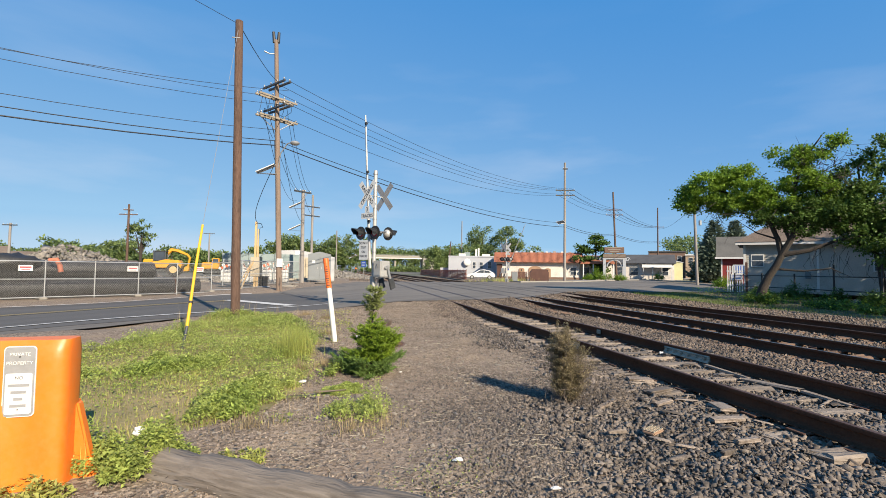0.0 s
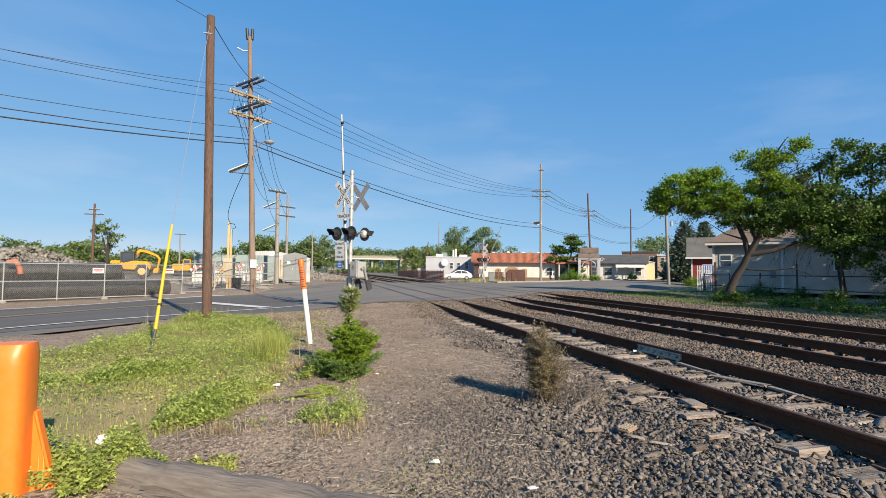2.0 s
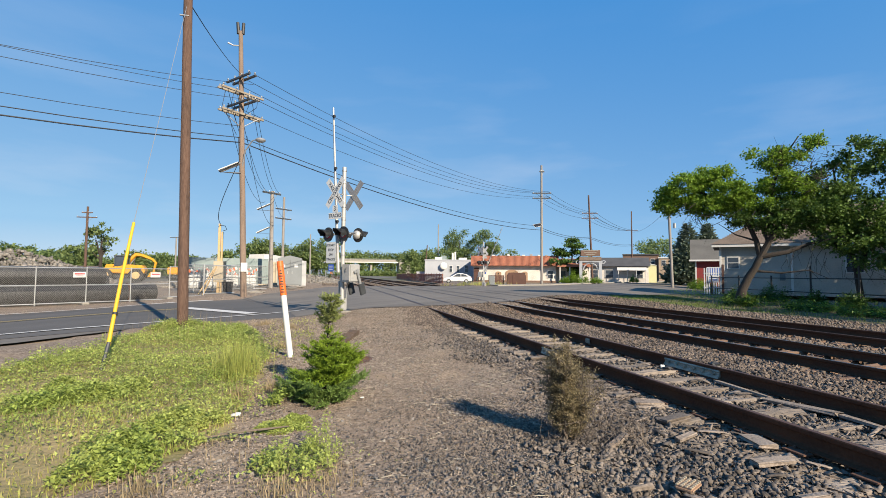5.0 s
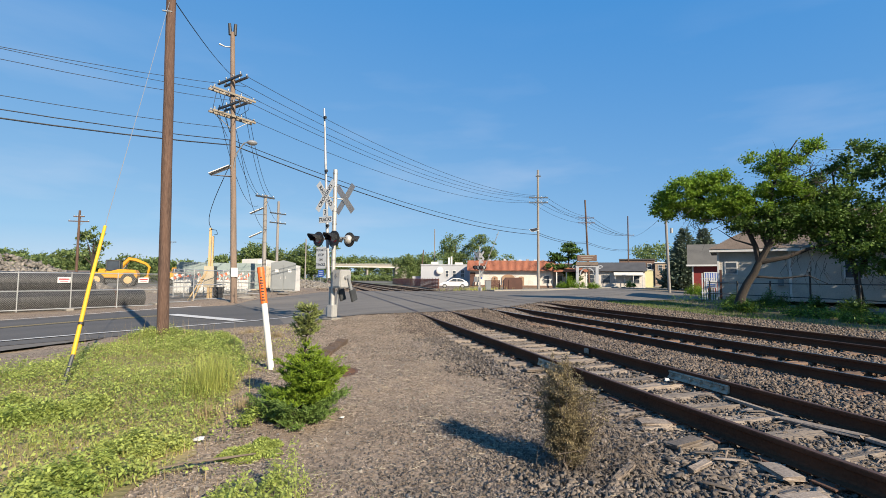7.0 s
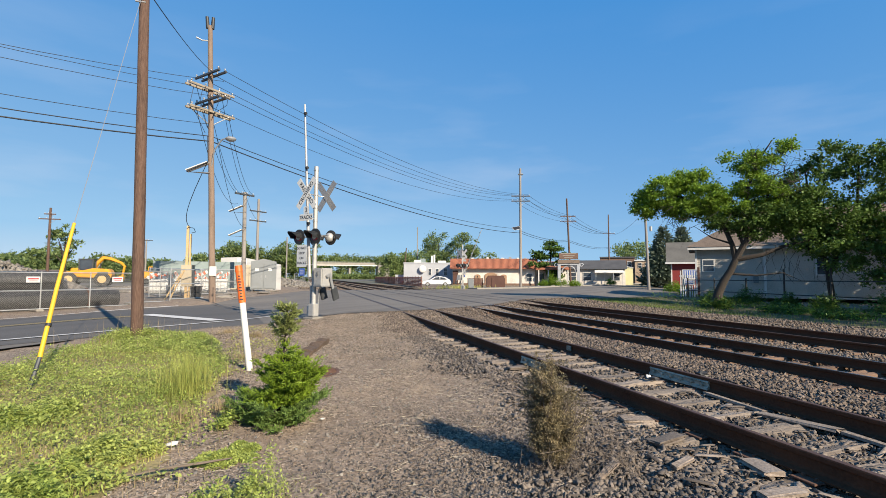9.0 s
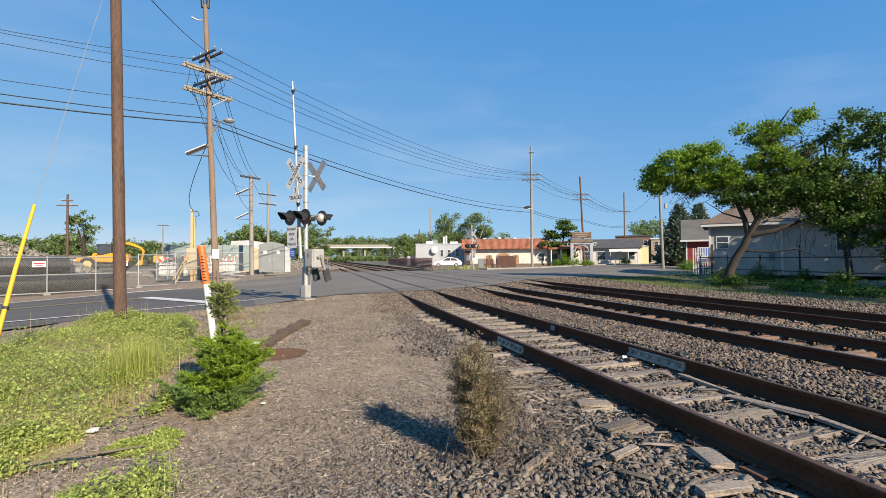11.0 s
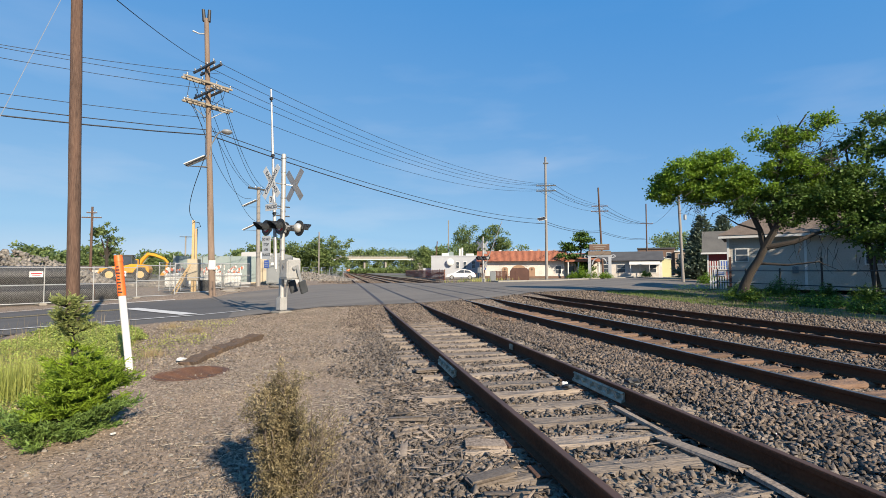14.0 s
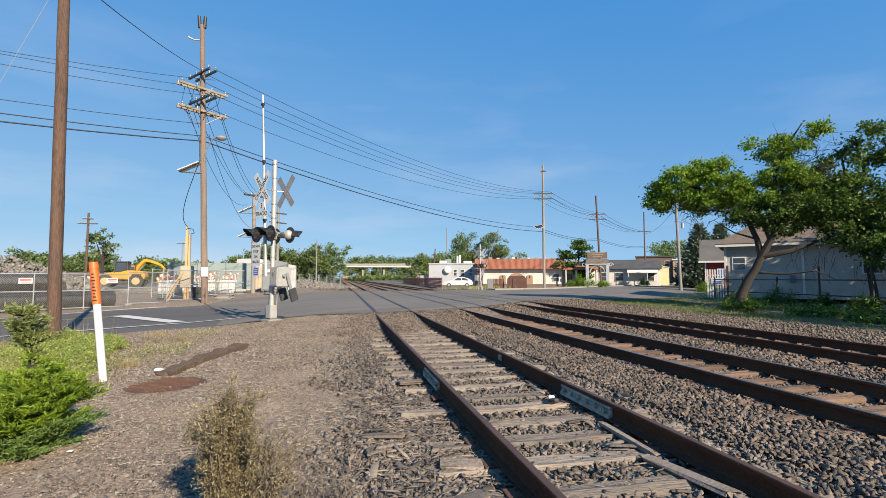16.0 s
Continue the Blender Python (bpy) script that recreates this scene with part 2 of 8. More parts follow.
    concrete=mat("concrete", (0.269, 0.246, 0.212), (0.208, 0.193, 0.166), (0.323, 0.3, 0.262), rough=0.9, s1=0.5, s2=12, bump=0.3),
    stucco=mat("cream_stucco", (0.6, 0.56, 0.51), (0.45, 0.41, 0.36), (0.64, 0.61, 0.57), rough=0.9, s1=0.8, s2=8, bump=0.4),
    roof_red=mat("red_roof_tile", (0.31, 0.11, 0.062), (0.22, 0.075, 0.044), (0.38, 0.165, 0.1), rough=0.8, s1=0.8, s2=12, bump=0.4),
    arch_tan=mat("tan_board", (0.323, 0.208, 0.131), (0.277, 0.169, 0.108), rough=0.8, s1=1, s2=12, bump=0.2),
    block_blue=mat("pale_grey_block", (0.385, 0.4, 0.424), (0.339, 0.354, 0.385), rough=0.9, s1=0.6, s2=10, bump=0.3),
    glass=mat("dark_window", (0.035, 0.045, 0.06), (0.06, 0.07, 0.085), rough=0.08, s1=1, s2=8, bump=0),
    siding=mat("grey_white_siding", (0.43, 0.4, 0.35), (0.34, 0.315, 0.275), (0.49, 0.46, 0.41), rough=0.75, s1=0.7, s2=12, bump=0.15),
    trim=mat("white_trim", (0.636, 0.628, 0.602), (0.568, 0.559, 0.533), rough=0.6, s1=1, s2=14, bump=0.1),
    shingle=mat("brown_shingle", (0.155, 0.115, 0.088), (0.1, 0.075, 0.058), (0.205, 0.16, 0.125), rough=0.95, s1=0.8, s2=14, bump=0.6),
    shingle_grey=mat("grey_shingle", (0.11, 0.105, 0.095), (0.075, 0.072, 0.066), (0.14, 0.133, 0.122), rough=0.95, s1=0.8, s2=14, bump=0.6),
    red_wall=mat("barn_red_siding", (0.231, 0.027, 0.0231), (0.185, 0.0216, 0.02), rough=0.75, s1=1, s2=14, bump=0.15),
    yellow_wall=mat("pale_yellow_stucco", (0.57, 0.554, 0.323), (0.508, 0.485, 0.277), rough=0.85, s1=0.7, s2=10, bump=0.2),
    dark_roof=mat("dark_roof", (0.077, 0.077, 0.0809), (0.0539, 0.0539, 0.0577), rough=0.9, s1=0.8, s2=12, bump=0.4),
    brick=mat("brown_brick", (0.154, 0.0924, 0.0693), (0.108, 0.0693, 0.0539), (0.216, 0.139, 0.1), rough=0.9, s1=0.6, s2=14, bump=0.3),
    beige=mat("beige_brick", (0.385, 0.285, 0.2), (0.323, 0.239, 0.169), rough=0.9, s1=0.6, s2=14, bump=0.3),
    car_white=mat("white_car_paint", (0.671, 0.671, 0.671), (0.619, 0.619, 0.619), rough=0.2, s1=1, s2=20, bump=0),
    tyre=mat("tyre_rubber", (0.025, 0.025, 0.025), (0.04, 0.04, 0.04), rough=0.85, s1=4, s2=40, bump=0.2),
    brown_box=mat("brown_wood_stain", (0.0924, 0.0423, 0.0308), (0.0655, 0.0308, 0.0231), rough=0.8, s1=1, s2=14, bump=0.3),
    net=mat("orange_net", (0.477, 0.154, 0.0847), (0.385, 0.115, 0.0655), rough=0.8, s1=2, s2=20, bump=0),
    screen=mat("green_windscreen", (0.208, 0.254, 0.246), (0.169, 0.216, 0.216), (0.246, 0.285, 0.277), rough=0.85, s1=1, s2=14, bump=0.1),
    cabinet=mat("grey_cabinet_paint", (0.185, 0.2, 0.21), (0.155, 0.17, 0.178), rough=0.55, s1=1, s2=16, bump=0.08),
    shed=mat("white_metal_shed", (0.38, 0.385, 0.39), (0.31, 0.315, 0.32), rough=0.55, s1=1, s2=16, bump=0.08),
    tote=mat("white_tote_plastic", (0.619, 0.619, 0.602), (0.516, 0.516, 0.499), rough=0.5, s1=2, s2=16, bump=0.08),
    bark=mat("bark", (0.032, 0.025, 0.02), (0.0246, 0.0193, 0.0154), (0.0577, 0.0462, 0.037), rough=0.95, s1=3, s2=25, bump=0.8),
    twig=mat("grey_twig", (0.154, 0.123, 0.0963), (0.108, 0.0847, 0.0655), rough=0.95, s1=3, s2=30, bump=0.2, rnd=0.3),
    leaf=leaf_mat("leaf_bright", (0.24, 0.36, 0.045), (0.14, 0.24, 0.027), glow=0.45),
    # darker leaves; crowns near the house use them as painted shade
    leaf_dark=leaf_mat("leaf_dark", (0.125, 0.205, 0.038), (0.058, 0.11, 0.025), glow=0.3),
    # far leaves are paler: distance haze is put into their colour
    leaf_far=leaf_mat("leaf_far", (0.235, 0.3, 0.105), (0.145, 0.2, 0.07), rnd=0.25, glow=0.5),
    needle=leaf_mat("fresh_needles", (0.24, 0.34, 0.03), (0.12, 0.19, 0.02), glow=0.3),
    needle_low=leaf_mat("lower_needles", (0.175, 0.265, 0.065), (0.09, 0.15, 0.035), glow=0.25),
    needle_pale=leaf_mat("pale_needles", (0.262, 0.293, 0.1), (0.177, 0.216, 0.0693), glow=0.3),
    needle_blue=leaf_mat("spruce_needles", (0.146, 0.185, 0.131), (0.0924, 0.127, 0.0886), glow=0.2),
    dry=leaf_mat("dry_shrub_leaf", (0.27, 0.215, 0.125), (0.145, 0.125, 0.065), rnd=0.5, glow=0.2),
    grass=leaf_mat("grass_blade", (0.44, 0.42, 0.12), (0.32, 0.36, 0.085), glow=0.4),
    grass_cool=leaf_mat("cool_grass_blade", (0.17, 0.22, 0.055), (0.11, 0.16, 0.035), glow=0.4),
    weed=leaf_mat("weed_leaf", (0.42, 0.46, 0.13), (0.28, 0.36, 0.08), glow=0.4),
    straw=leaf_mat("dry_grass", (0.385, 0.3, 0.169), (0.277, 0.216, 0.123), glow=0.3),
    notice=mat("faded_notice", (0.25, 0.25, 0.25), (0.2, 0.2, 0.2), (0.29, 0.29, 0.29), rough=0.5, s1=4, s2=30, bump=0.03),
)


# ---- building helpers ----
def bx(bm, c, s, rz=0.0, bev=0.0, tilt=None):
    """A box of size s about c."""
    m = Matrix.Translation(c) @ (tilt or Matrix.Rotation(radians(rz), 4, 'Z')) @ Matrix.Diagonal((*s, 1))
    r = bmesh.ops.create_cube(bm, size=1, matrix=m)
    if bev:
        es = list({e for v in r["verts"] for e in v.link_edges})
        bmesh.ops.bevel(bm, geom=es, offset=bev, segments=2, affect='EDGES', clamp_overlap=True)
    return bm


def cy(bm, p0, p1, r0, r1=None, n=12):
    """A tapered cylinder from p0 to p1."""
    p0, p1 = Vector(p0), Vector(p1)
    d = p1 - p0
    m = Matrix.Translation((p0 + p1) / 2) @ d.to_track_quat('Z', 'Y').to_matrix().to_4x4()
    bmesh.ops.create_cone(bm, cap_ends=True, segments=n, radius1=r0, radius2=r0 if r1 is None else r1, depth=d.length, matrix=m)
    return bm


def tube(bm, pts, radii, n=8):
    """A bent, tapered limb through pts."""
    pts = [Vector(p) for p in pts]
    rings = []
    for i, p in enumerate(pts):
        d = (pts[min(i + 1, len(pts) - 1)] - pts[max(i - 1, 0)]).normalized()
        q = Vector((0, 0, 1)).rotation_difference(d)
        rings.append([bm.verts.new(p + q @ Vector((radii[i] * math.cos(a), radii[i] * math.sin(a), 0))) for a in [2 * math.pi * k / n for k in range(n)]])
    for a, b in zip(rings, rings[1:]):
        for k in range(n):
            bm.faces.new((a[k], a[(k + 1) % n], b[(k + 1) % n], b[k]))
    bm.faces.new(rings[0][::-1])
    bm.faces.new(rings[-1])
    return bm


def prism(bm, outline, y0, y1, axis='y'):
    """An outline of (u, z) pairs drawn out along one axis."""
    f = (lambda u, z, y: (u, y, z)) if axis == 'y' else (lambda u, z, y: (y, u, z)) if axis == 'x' else (lambda u, z, y: (u, z, y))
    a = [bm.verts.new(f(u, z, y0)) for u, z in outline]
    b = [bm.verts.new(f(u, z, y1)) for u, z in outline]
    n = len(a)
    for k in range(n):
        bm.faces.new((a[k], a[(k + 1) % n], b[(k + 1) % n], b[k]))
    bm.faces.new(a[::-1])
    bm.faces.new(b)
    bmesh.ops.recalc_face_normals(bm, faces=bm.faces)
    return bm


def ball(bm, c, r, sx=1, sy=1, sz=1, n=12):
    bmesh.ops.create_uvsphere(bm, u_segments=n, v_segments=max(6, n // 2), radius=r, matrix=Matrix.Translation(c) @ Matrix.Diagonal((sx, sy, sz, 1)))
    return bm


def link(name, me, material, parent=None, label="", smooth=False):
    me.materials.append(material)
    if smooth:
        me.polygons.foreach_set("use_smooth", [True] * len(me.polygons))
        me.set_sharp_from_angle(angle=radians(40))
    ob = new(name, me)
    if parent:
        ob.parent = parent
    if label:
        ob["label"] = label
    return ob


def part(name, bm, material, parent=None, label="", smooth=True):
    """One bmesh as one mesh object under a thing or a part."""
    me = bpy.data.meshes.new(name)
    bm.to_mesh(me)
    bm.free()
    return link(name, me, material, parent, label, smooth)


def NB():
    return bmesh.new()


def thing(name, loc, label, category, rz=0.0, group="", kind=""):
    e = new(name)
    e.empty_display_size = 0.2
    e.matrix_world = pose(*loc, 0, 0, rz)
    return tagged(e, label, category, group, kind)


def scatter(name, templates, P, S, yaw, tilt, material, parent=None, roll=None):
    """Many small pieces joined into one mesh. templates: (verts, triangles); P: places; S: sizes (n,) or (n, 3)."""
    P, S = np.asarray(P, float), np.asarray(S, float)
    n = len(P)
    S = np.repeat(S[:, None], 3, 1) if S.ndim == 1 else S
    yaw, tilt = np.broadcast_to(yaw, n), np.broadcast_to(tilt, n)
    roll = np.zeros(n) if roll is None else np.broadcast_to(roll, n)
    pick = np.arange(n) % len(templates)
    vs, fs, base = [], [], 0
    for k, (tv, tf) in enumerate(templates):
        i = np.nonzero(pick == k)[0]
        if not len(i):
            continue
        v = np.asarray(tv, float)[None] * S[i][:, None]
        c, s = np.cos(roll[i])[:, None], np.sin(roll[i])[:, None]
        v = np.stack([v[..., 0] * c + v[..., 2] * s, v[..., 1], -v[..., 0] * s + v[..., 2] * c], -1)
        c, s = np.cos(tilt[i])[:, None], np.sin(tilt[i])[:, None]
        v = np.stack([v[..., 0], v[..., 1] * c - v[..., 2] * s, v[..., 1] * s + v[..., 2] * c], -1)
        c, s = np.cos(yaw[i])[:, None], np.sin(yaw[i])[:, None]
        v = np.stack([v[..., 0] * c - v[..., 1] * s, v[..., 0] * s + v[..., 1] * c, v[..., 2]], -1) + P[i][:, None]
        f = np.asarray(tf)[None] + (base + np.arange(len(i)) * len(tv))[:, None, None]
        base += len(i) * len(tv)
        vs.append(v.reshape(-1, 3))
        fs.append(f.reshape(-1, 3))
    v, f = np.concatenate(vs), np.concatenate(fs)
    me = bpy.data.meshes.new(name)
    me.vertices.add(len(v))
    me.vertices.foreach_set("co", v.ravel())
    me.loops.add(f.size)
    me.loops.foreach_set("vertex_index", f.ravel().astype(np.int32))
    me.polygons.add(len(f))
    me.polygons.foreach_set("loop_start", np.arange(0, f.size, 3, dtype=np.int32))
    me.update(calc_edges=True)
    return link(name, me, material, parent)


rng = np.random.default_rng(7)


def stone_shapes(k, squash=0.7, blocky=False):
    """Broken stones: six-cornered, or blocky with eight corners."""
    out = []
    for _ in range(k):
        if blocky:
            v = np.array([(x, y, z) for z in (-1, 1) for x, y in ((-1, -1), (1, -1), (1, 1), (-1, 1))], float) * 0.62
            v = (v + rng.normal(0, 0.27, v.shape)) * (rng.uniform(0.8, 1.35), rng.uniform(0.5, 0.95), squash * rng.uniform(0.7, 1.1))
            f = [(4, 5, 6), (4, 6, 7), (0, 1, 5), (0, 5, 4), (1, 2, 6), (1, 6, 5), (2, 3, 7), (2, 7, 6), (3, 0, 4), (3, 4, 7)]
        else:
            v = np.array([(1, 0, 0), (-1, 0, 0), (0, 1, 0), (0, -1, 0), (0, 0, 1), (0, 0, -1)], float)
            v = (v + rng.normal(0, 0.28, v.shape)) * (rng.uniform(0.75, 1.2), rng.uniform(0.6, 1.0), squash)
            f = [(0, 2, 4), (2, 1, 4), (1, 3, 4), (3, 0, 4), (2, 0, 5), (1, 2, 5), (3, 1, 5), (0, 3, 5)]
        out.append((v * 0.5, f))
    return out


SLIM = [([(0, 0, 0), (0.17, 0.45, 0.06), (0, 1, -0.08), (-0.17, 0.45, 0.06)], [(0, 1, 2), (0, 2, 3)]),
        ([(0, 0, 0), (0.13, 0.5, 0.1), (0, 1, 0.02), (-0.13, 0.5, 0.1)], [(0, 1, 2), (0, 2, 3)])]
BLADE = [([(-0.5, 0, 0), (0.5, 0, 0), (0.32, 0.08, 0.55), (-0.32, 0.08, 0.55), (0, 0.3, 1)], [(0, 1, 2), (0, 2, 3), (3, 2, 4)]),
         ([(-0.5, 0, 0), (0.5, 0, 0), (0.3, -0.05, 0.6), (-0.3, -0.05, 0.6), (0, 0.12, 1)], [(0, 1, 2), (0, 2, 3), (3, 2, 4)])]
LEAF = [([(0, 0, 0), (0.36, 0.4, 0.08), (0, 1, -0.04), (-0.36, 0.4, 0.08)], [(0, 1, 2), (0, 2, 3)]),
        ([(0, 0, 0), (0.3, 0.5, 0.12), (0, 1, 0.05), (-0.3, 0.5, 0.12)], [(0, 1, 2), (0, 2, 3)])]
SHARD = [([(-0.5, 0.1, 0.1), (0.5, -0.15, 0.2), (-0.3, -0.5, 0), (0.28, -0.5, 0), (0.2, 0.5, 0), (-0.36, 0.45, 0), (-0.25, -0.1, 1), (0.3, 0.1, 0.8)],
          [(0, 2, 6), (2, 3, 6), (3, 7, 6), (3, 1, 7), (1, 4, 7), (4, 6, 7), (4, 5, 6), (5, 0, 6)]),
         ([(-0.5, -0.3, 0), (0.5, 0.2, 0), (-0.1, -0.5, 0), (0.1, 0.5, 0), (-0.4, 0.3, 0), (0.1, 0.05, 1)], [(0, 2, 5), (2, 1, 5), (1, 3, 5), (3, 4, 5), (4, 0, 5)])]
SPLINTER = [([(-0.5, -0.5, 0), (0.5, -0.5, 0), (0.35, 0.5, 0), (-0.45, 0.42, 0), (-0.4, -0.45, 1), (0.45, -0.4, 1), (0.3, 0.4, 1), (-0.4, 0.3, 1)],
             [(4, 5, 6), (4, 6, 7), (0, 1, 5), (0, 5, 4), (1, 2, 6), (1, 6, 5), (2, 3, 7), (2, 7, 6), (3, 0, 4), (3, 4, 7)])]


# ---- the lie of the land ----
def sm(v, a, b):
    t = np.clip((np.asarray(v, float) - a) / (b - a), 0, 1)
    return t * t * (3 - 2 * t)


UX, UY = 0.755, 0.656            # the road's direction; its distance coordinate is n


def land(x, y):
    """Height of the ground: flush with the rail heads at the crossing, lower along the lot and the road to the west."""
    x, y = np.asarray(x, float), np.asarray(y, float)
    n = -UY * x + UX * y
    west = -0.18 * sm(-x, 2, 6) - 0.15 * sm(-x, 10, 16)
    lot = -0.23 * (1 - sm(n, 9.0, 14.0))
    verge = 0.2 * sm(n, 24.5, 27.5) * sm(x, -14, -9) * sm(-x, 1, 5)
    east = -0.14 * sm(x, 11, 14) * (1 - sm(n, 4, 9))
    beyond = -0.2 * sm(y, 48.0, 51.5) * sm(x, -7, -3.5) * (1 - sm(x, 10.5, 13))
    return beyond + np.minimum(west, 0) * sm(n, 9, 15) + lot + verge + east


ROAD = [(-60, -33), (-13.9, 9.1), (-8.2, 13.9), (-5.2, 15.2), (-2.2, 17.3), (-0.3, 17.9), (1.5, 18.7), (3.8, 20.3), (5.3, 21.4), (7.6, 23.7), (9.1, 25.6),
        (16, 29.6), (28.5, 33.2), (52, 46), (120, 105), (110, 118), (39, 66.6), (22, 52.5), (14, 48.2), (6, 50.5), (0, 48.5), (-3.5, 42), (-6.3, 33.5), (-8.3, 26.4),
        (-60, -18.8)]


SHOULDER = [(UX * a - UY * n, UY * a + UX * n) for a, n in ((-45, 16.5), (-45, 14.0), (-9, 14.3), (-0.5, 15.0), (3.6, 16.4))]


def inside(x, y, poly):
    hit = np.zeros(np.shape(x), bool)
    for (xa, ya), (xb, yb) in zip(poly, poly[1:] + poly[:1]):
        cross = ((ya > y) != (yb > y))
        hit ^= cross & (x < (xb - xa) * (y - ya) / ((yb - ya) or 1e-9) + xa)
    return hit


def drape(name, poly, lift, step, material, parent=None, height=land):
    """A sheet of the outline poly that follows the land."""
    bm = NB()
    bm.faces.new([bm.verts.new((x, y, 0)) for x, y in poly])
    for ax in (0, 1):
        lo, hi = min(p[ax] for p in poly), max(p[ax] for p in poly)
        k = max(lo, -24.0)
        while k < min(hi, 52):
            geom = bm.verts[:] + bm.edges[:] + bm.faces[:]
            co, no = [0, 0, 0], [0, 0, 0]
            co[ax], no[ax] = k, 1
            bmesh.ops.bisect_plane(bm, geom=geom, plane_co=co, plane_no=no)
            k += step
    bmesh.ops.triangulate(bm, faces=bm.faces)
    for v in bm.verts:
        v.co.z = float(height(v.co.x, v.co.y)) + lift
    bmesh.ops.recalc_face_normals(bm, faces=bm.faces)
    for f in bm.faces:
        if f.normal.z < 0:
            f.normal_flip()
    return part(name, bm, material, parent, smooth=False)


def lines(a, b, fine, far):
    """Grid lines: fine between a and b, then growing out to far."""
    v = list(np.arange(a, b, fine))
    lo, hi, s = a, b, fine
    while hi < far:
        s *= 1.12
        hi, lo = hi + s, lo - s
        v.append(hi)
        v.insert(0, lo)
    return np.array(v)


def ground_material():
    """Dirt, fine gravel and dry grass by large patches; coarse ballast beside the rails."""
    m = bpy.data.materials.new("lot_ground")
    m.use_nodes = True
    nt = m.node_tree
    N, L = nt.nodes, nt.links
    p = N["Principled BSDF"]
    p.inputs["Roughness"].default_value = 0.95
    p.inputs["Specular IOR Level"].default_value = 0.2
    geo = N.new("ShaderNodeNewGeometry")

    def noise_of(s, detail=6):
        n = N.new("ShaderNodeTexNoise")
        n.inputs["Scale"].default_value, n.inputs["Detail"].default_value = s, detail
        L.new(geo.outputs["Position"], n.inputs["Vector"])
        return n.outputs["Fac"]

    def rng_of(sock, a, b):
        r = N.new("ShaderNodeMapRange")
        r.inputs["From Min"].default_value, r.inputs["From Max"].default_value = a, b
        L.new(sock, r.inputs["Value"])
        return r.outputs[0]

    def mix(f, a, b):
        n = N.new("ShaderNodeMix")
        n.data_type = 'RGBA'
        L.new(f, n.inputs[0])
        for k, v in ((6, a), (7, b)):
            if isinstance(v, tuple):
                n.inputs[k].default_value = (*v, 1)
            else:
                L.new(v, n.inputs[k])
        return n.outputs[2]

    vor = N.new("ShaderNodeTexVoronoi")
    vor.inputs["Scale"].default_value = 34
    L.new(geo.outputs["Position"], vor.inputs["Vector"])
    cell = N.new("ShaderNodeSeparateColor")
    L.new(vor.outputs["Color"], cell.inputs[0])
    pebble = mix(cell.outputs[0], (0.0924, 0.0693, 0.0524), (0.354, 0.279, 0.209))
    dirt = mix(rng_of(noise_of(14), 0.35, 0.65), (0.193, 0.142, 0.104), (0.285, 0.219, 0.162))
    near = mix(rng_of(noise_of(0.9), 0.3, 0.55), dirt, pebble)
    tan = mix(rng_of(noise_of(1.7), 0.58, 0.72), near, (0.308, 0.239, 0.162))
    wide = mix(rng_of(noise_of(0.09), 0.45, 0.6), (0.154, 0.142, 0.127), (0.0924, 0.1, 0.0462))
    ln = N.new("ShaderNodeVectorMath")
    ln.operation = 'LENGTH'
    L.new(geo.outputs["Position"], ln.inputs[0])
    col = mix(rng_of(ln.outputs["Value"], 60, 110), tan, wide)
    L.new(col, p.inputs["Base Color"])
    bp = N.new("ShaderNodeBump")
    bp.inputs["Strength"].default_value, bp.inputs["Distance"].default_value = 0.4, 0.015
    L.new(vor.outputs["Distance"], bp.inputs["Height"])
    bp2 = N.new("ShaderNodeBump")
    bp2.inputs["Strength"].default_value, bp2.inputs["Distance"].default_value = 0.5, 0.03
    L.new(noise_of(25), bp2.inputs["Height"])
    L.new(bp.outputs[0], bp2.inputs["Normal"])
    L.new(bp2.outputs[0], p.inputs["Normal"])
    return m


def lie(X, Y):
    """The land with the small unevenness of the lot."""
    X, Y = np.asarray(X, float), np.asarray(Y, float)
    near = sm(-np.hypot(X + 2, Y - 7), -22, -14)
    bumps = np.zeros(X.shape)
    for k, (f, a) in enumerate(((0.9, 0.02), (2.3, 0.012), (6.1, 0.006))):
        bumps += a * (np.sin(f * X + k * 1.7 + 1.3 * np.sin(f * 0.6 * Y)) + np.sin(f * 1.1 * Y + k + 1.1 * np.sin(f * 0.7 * X))) * near
    track = sm(X, -2.2, -1.2) * (1 - sm(X, 10.5, 11.5))
    return land(X, Y) + bumps * (1 - 0.8 * track)


def make_ground():
    xs, ys = lines(-12, 12, 0.16, 2500), lines(-3, 22, 0.16, 2500)
    X, Y = np.meshgrid(xs, ys)
    Z = lie(X, Y)
    under = inside(X, Y, ROAD) | inside(X, Y, SHOULDER)
    Z = np.where(under, land(X, Y) - 0.05, Z)
    nx, ny = len(xs), len(ys)
    v = np.stack([X, Y, Z], -1).reshape(-1, 3)
    i = (np.arange(ny - 1)[:, None] * nx + np.arange(nx - 1)).ravel()
    f = np.stack([i, i + 1, i + nx + 1, i + nx], -1)
    me = bpy.data.meshes.new("ground")
    me.from_pydata(v.tolist(), [], f.tolist())
    me.update()
    tagged(link("ground", me, ground_material(), smooth=True), "grey brown dirt and gravel ground of a railway lot", "ground", kind="structure")


make_ground()
road = drape("road", ROAD, 0.012, 1.0, M["asphalt"])
tagged(road, "worn dark grey asphalt road crossing the tracks", "road", kind="structure")

tagged(drape("road_shoulder", SHOULDER, 0.005, 1.0, M["asphalt_old"]), "dusty gravelly shoulder beside the asphalt", "shoulder", kind="structure")


